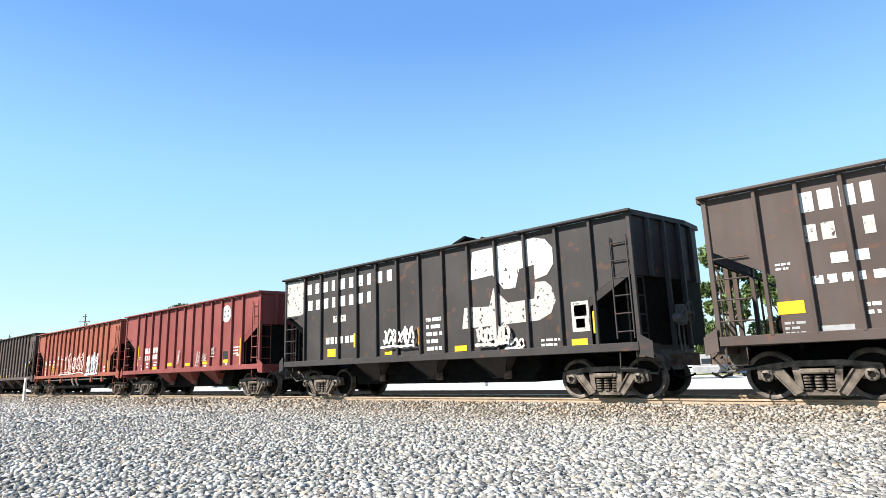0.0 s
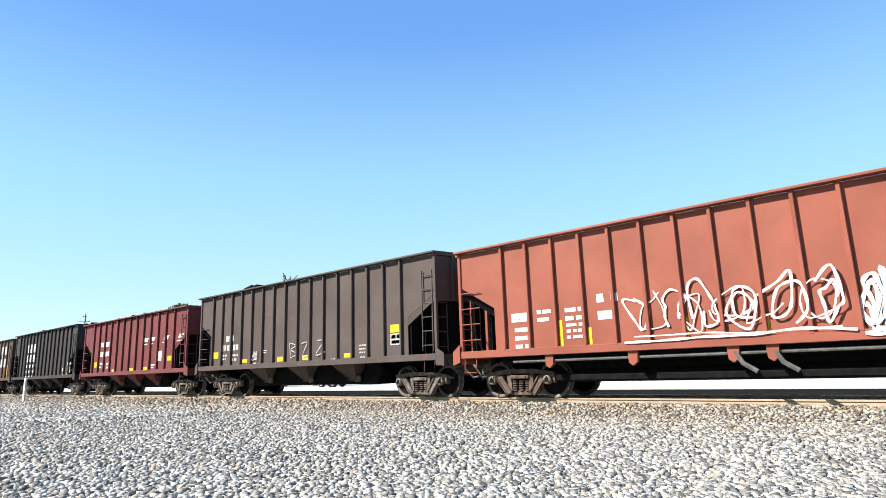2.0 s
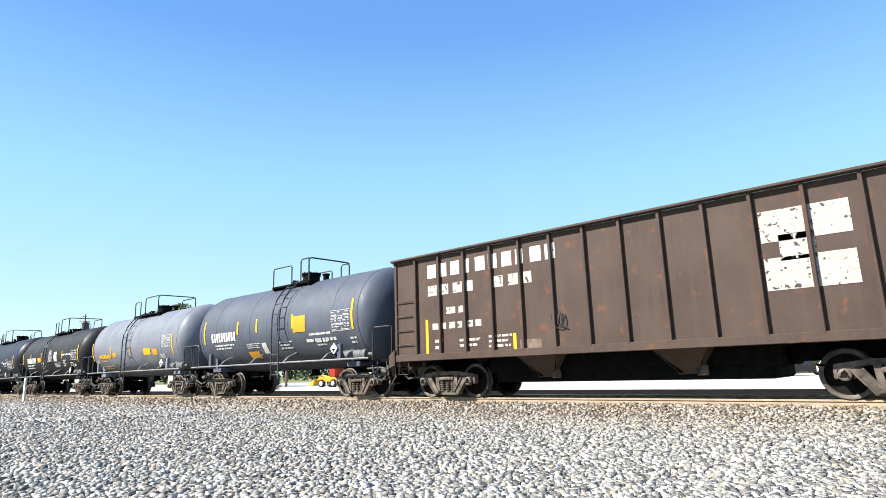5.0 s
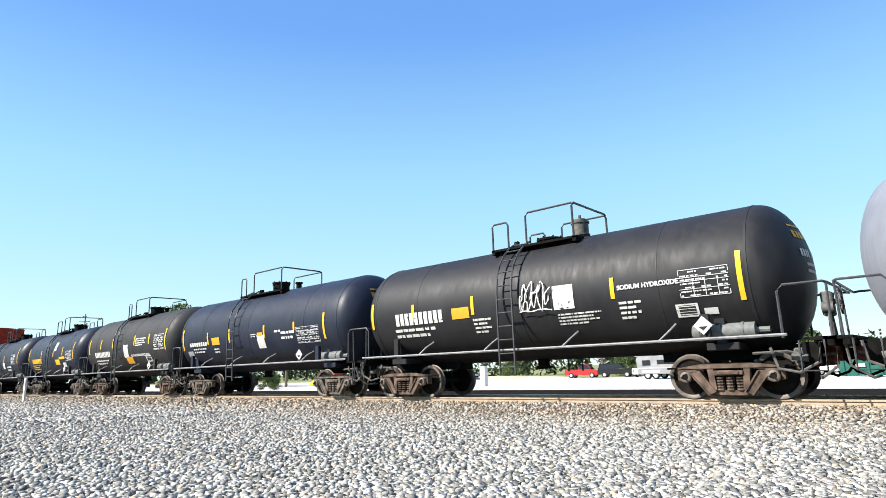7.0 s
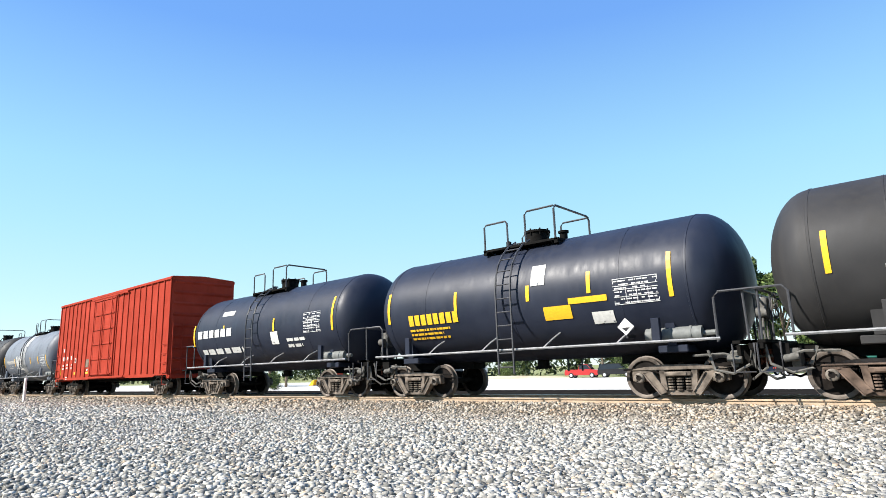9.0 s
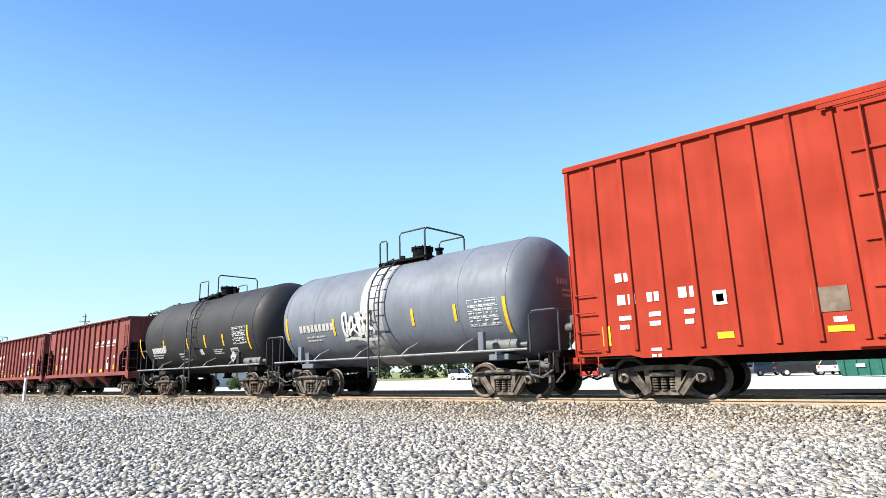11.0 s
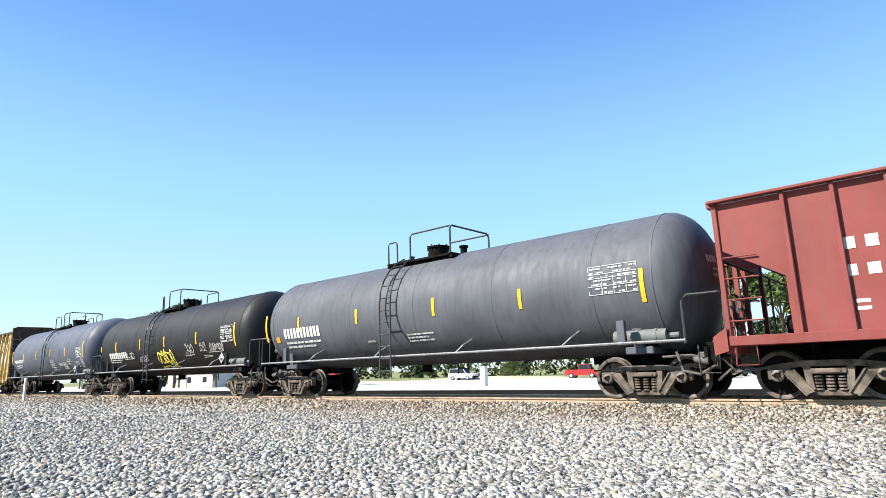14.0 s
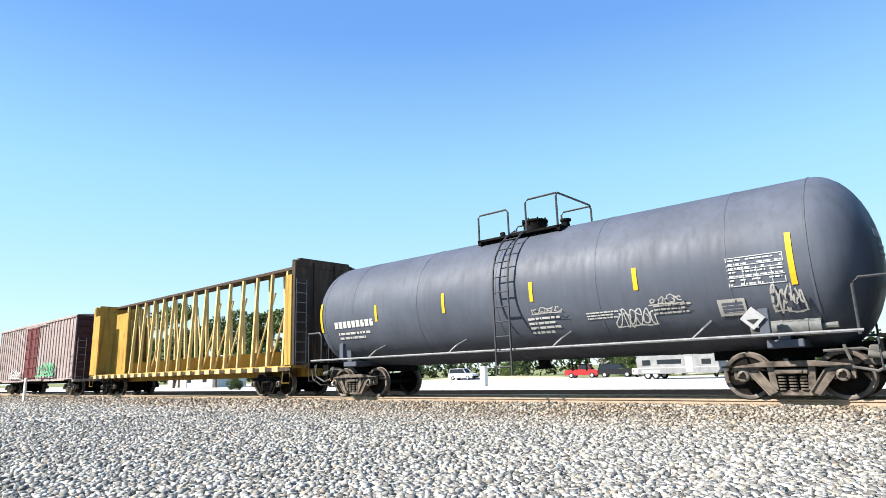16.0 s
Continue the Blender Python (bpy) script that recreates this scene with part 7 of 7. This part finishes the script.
letter_bars(X1, -5.2, 2.06, 2, 0.17, 0.29, 0.06, WHITE, skip=(), y=-1.578)
line_bars(X1, -6.55, 1.72, [0.41, 0.34], 0.122, 0.073, WHITE, y=-1.578)
line_bars(X1, -5.87, 1.76, [0.29, 0.24], 0.125, 0.075, WHITE, y=-1.578)
line_bars(X1, -5.12, 1.75, [0.22, 0.18], 0.126, 0.076, WHITE, y=-1.578)
flat_mark(X1, -4.52, 1.88, 0.26, 0.29, WHITE, name="square_mark", y=-1.578)
flat_mark(X1, -4.46, 1.94, 0.14, 0.16, BOX_RED, name="square_mark_field", y=-1.578)
flat_mark(X1, -2.82, 1.58, 0.57, 0.45, TIE, name="door_sign", y=-1.578)
flat_mark(X1, -6.98, 1.18, 0.19, 0.44, YELLOW, name="panel", y=-1.578)
flat_mark(X1, -4.52, 1.21, 0.31, 0.13, YELLOW, name="panel", y=-1.578)
flat_mark(X1, -2.64, 1.22, 0.4, 0.11, YELLOW, name="panel", y=-1.578)
line_bars(X1, -2.53, 1.39, [0.25], 0.12, 0.072, WHITE, y=-1.578)
line_bars(X1, -5.89, 1.03, [0.25, 0.21], 0.08, 0.048, WHITE, y=-1.578)
line_bars(X1, -0.12, 3.52, [0.72, 0.59, 0.68], 0.066, 0.039, WHITE, y=-1.578)
line_bars(X1, -1.79, 3.44, [0.32, 0.26], 0.061, 0.036, WHITE, y=-1.578)
line_bars(X1, 0.77, 2.0, [0.41, 0.33], 0.059, 0.035, WHITE, y=-1.578)
line_bars(X1, -0.6, 2.55, [0.53], 0.089, 0.053, WHITE, y=-1.578)
letter_bars(I_, 1.72, 2.74, 4, 0.58, 0.22, 0.19, WHITE, slant=0.16, skip=())
letter_bars(I_, 1.62, 2.62, 4, 0.58, 0.06, 0.19, WHITE, skip=())
letter_bars(I_, -3.92, 2.53, 4, 0.22, 0.36, 0.15, WHITE, skip=())
letter_bars(I_, -3.92, 2.08, 4, 0.22, 0.32, 0.15, WHITE, skip=())
line_bars(I_, -3.81, 1.73, [0.44, 0.36], 0.103, 0.062, WHITE)
line_bars(I_, -2.9, 1.71, [0.38, 0.31], 0.08, 0.048, WHITE)
flat_mark(I_, -4.69, 1.52, 0.4, 0.31, YELLOW, name="panel")
flat_mark(I_, -1.27, 1.27, 0.41, 0.15, YELLOW, name="panel")
flat_mark(I_, 0.94, 1.27, 0.38, 0.18, YELLOW, name="panel")
flat_mark(I_, 2.54, 1.28, 0.41, 0.15, YELLOW, name="panel")
flat_mark(I_, 3.43, 1.42, 0.46, 0.6, WHITE, name="white_panel")
flat_mark(I_, 3.5, 1.73, 0.32, 0.23, INK, name="panel_mark")
flat_mark(I_, 4.31, 1.39, 0.44, 0.23, YELLOW, name="panel")
line_bars(I_, 4.33, 1.98, [0.43], 0.156, 0.094, WHITE)
letter_bars(J_, 1.38, 2.67, 4, 0.57, 0.26, 0.19, WHITE, slant=0.16, skip=())
letter_bars(J_, 1.28, 2.55, 4, 0.57, 0.06, 0.19, WHITE, skip=())
letter_bars(J_, -4.24, 2.63, 4, 0.22, 0.28, 0.15, WHITE, skip=())
letter_bars(J_, -4.27, 2.15, 4, 0.22, 0.26, 0.15, WHITE, skip=())
line_bars(J_, -4.15, 1.7, [0.26, 0.21], 0.082, 0.049, WHITE)
line_bars(J_, -3.35, 1.7, [0.37, 0.31], 0.096, 0.058, WHITE)
flat_mark(J_, -2.61, 1.29, 0.44, 0.14, YELLOW, name="panel")
flat_mark(J_, -0.64, 1.3, 0.26, 0.12, YELLOW, name="panel")
flat_mark(J_, -0.23, 1.29, 0.2, 0.12, YELLOW, name="panel")
flat_mark(J_, 1.52, 1.28, 0.44, 0.11, YELLOW, name="panel")
flat_mark(J_, 3.09, 1.37, 0.5, 0.56, WHITE, name="white_panel")
flat_mark(J_, 3.16, 1.64, 0.35, 0.24, INK, name="panel_mark")
flat_mark(J_, 4.02, 1.46, 0.36, 0.25, YELLOW, name="panel")
line_bars(J_, 3.93, 2.01, [0.46, 0.37], 0.068, 0.041, WHITE)
line_bars(J_, 2.2, 1.47, [0.49, 0.4], 0.07, 0.042, WHITE)
shell_mark(T9, -5.4, 0.1, 1.79, 2.71, YELLOW, "reflective_strip")
chart(T10, 5.66, 2.34, 1.18, 0.65)
shell_mark(T10, 6.88, 0.1, 2.08, 2.82, YELLOW, "reflective_strip")
shell_mark(T10, 3.7, 0.1, 2.22, 2.72, YELLOW, "reflective_strip")
shell_mark(T2, 4.46, 0.1, 1.87, 2.8, YELLOW, "reflective_strip")
chart(T2, 3.45, 2.26, 0.9, 0.52)
shell_mark(T2, 1.41, 0.76, 1.97, 2.29, YELLOW, "yellow_notice")
shell_mark(T2, 2.4, 0.51, 1.94, 2.22, ORANGE, "orange_notice")
shell_mark(T2, 3.1, 0.54, 1.74, 1.96, GREYPANEL, "notice")
placard(T2, 3.69, 1.53)
shell_mark(T4, 4.67, 0.1, 1.95, 2.83, YELLOW, "reflective_strip")
chart(T4, 3.12, 1.87, 1.3, 0.55)
shell_mark(T4, 2.97, 0.1, 2.34, 2.64, YELLOW, "reflective_strip")
shell_lines(T4, 2.2, 2.25, [0.85, 0.7], 0.114, 0.068, WHITE)
placard(T4, 3.46, 1.46)
shell_mark(T11, -7.18, 0.1, 2.32, 2.6, YELLOW, "reflective_strip")
flat_mark(E_, 4.93, 1.93, 0.46, 0.24, YELLOW, name="panel")
flat_mark(E_, 4.93, 1.56, 0.48, 0.34, OLDWHITE, name="white_panel")
flat_mark(E_, 4.98, 1.75, 0.18, 0.11, INK, name="panel_mark")
flat_mark(E_, 5.20, 1.75, 0.16, 0.11, INK, name="panel_mark")
flat_mark(E_, 4.98, 1.60, 0.33, 0.10, INK, name="panel_mark")
flat_mark(E_, -1.03, 1.27, 0.46, 0.17, YELLOW, name="panel")
flat_mark(E_, 0.51, 1.27, 0.45, 0.16, YELLOW, name="panel")
flat_mark(E_, 2.75, 1.27, 0.44, 0.14, YELLOW, name="panel")
flat_mark(E_, 2.11, 1.16, 0.22, 0.11, OLDWHITE, name="panel")
flat_mark(E_, 4.87, 1.15, 0.34, 0.09, OLDWHITE, name="panel")
flat_mark(E_, 3.56, 1.17, 0.22, 0.11, OLDWHITE, name="panel")
line_bars(E_, 3.49, 1.6, [0.42, 0.34, 0.4], 0.06, 0.05, OLDWHITE)
ribbon(E_, [[(-0.24, 1.92), (-0.17, 1.36)], [(-0.24, 1.9), (0.16, 1.8), (-0.14, 1.66), (0.21, 1.5), (-0.17, 1.37)], [(0.46, 1.84), (0.81, 1.86), (0.56, 1.42), (1.01, 1.46)], [(1.36, 1.9), (1.71, 1.86), (1.31, 1.42), (1.81, 1.5)]], 0.03, OLDWHITE, on_side)
flat_mark(C, 4.82, 1.25, 0.12, 1.04, YELLOW, name="reflective_strip")
flat_mark(C, 3.54, 1.48, 0.39, 0.33, INK, name="dark_panel")
flat_mark(C, 3.57, 1.35, 0.39, 0.13, YELLOW, name="panel")
flat_mark(C, -1.41, 1.35, 0.44, 0.15, YELLOW, name="panel")
flat_mark(C, 0.32, 1.32, 0.43, 0.12, YELLOW, name="panel")
flat_mark(C, 1.87, 1.34, 0.43, 0.14, YELLOW, name="panel")
flat_mark(C, 3.71, 1.25, 0.21, 0.09, OLDWHITE, name="panel")
flat_mark(C, 1.97, 1.21, 0.25, 0.11, OLDWHITE, name="panel")
flat_mark(C, 4.60, 1.58, 0.19, 0.09, OLDWHITE, name="panel")
line_bars(C, 4.36, 1.91, [0.45, 0.40, 0.34], 0.06, 0.06, WHITE)
ribbon(C, scrawl(random.Random(40), -0.41, 1.42, 0.22, 0.64, 3), 0.025, OLDWHITE, on_side)
ribbon(C, scrawl(random.Random(41), 1.31, 1.26, 0.35, 0.72, 3), 0.025, OLDWHITE, on_side)
ribbon(C, scrawl(random.Random(42), 1.79, 1.48, 0.49, 0.38, 3), 0.025, OLDWHITE, on_side)
ribbon(C, scrawl(random.Random(43), 2.54, 1.62, 0.41, 0.43, 3), 0.025, OLDWHITE, on_side)
disc_mark(C, 3.72, 3.33, 0.35)


def motions():
    times = sorted({i * 0.5 for i in range(33)} | set(STEPS))
    for e, x in TRAIN:
        walk(e, [(t, pose(x + run(t), TRACK, RAIL)) for t in times])
    turns = [i / 30 for i in range(481)]
    rolled = [(t, -math.degrees(run(t) / 0.457) % 360) for t in turns]
    for w, wx in WHEELSETS:
        walk(w, [(t, pose(wx, 0, 0.46, 0, -a, 0)) for t, a in rolled])


motions()
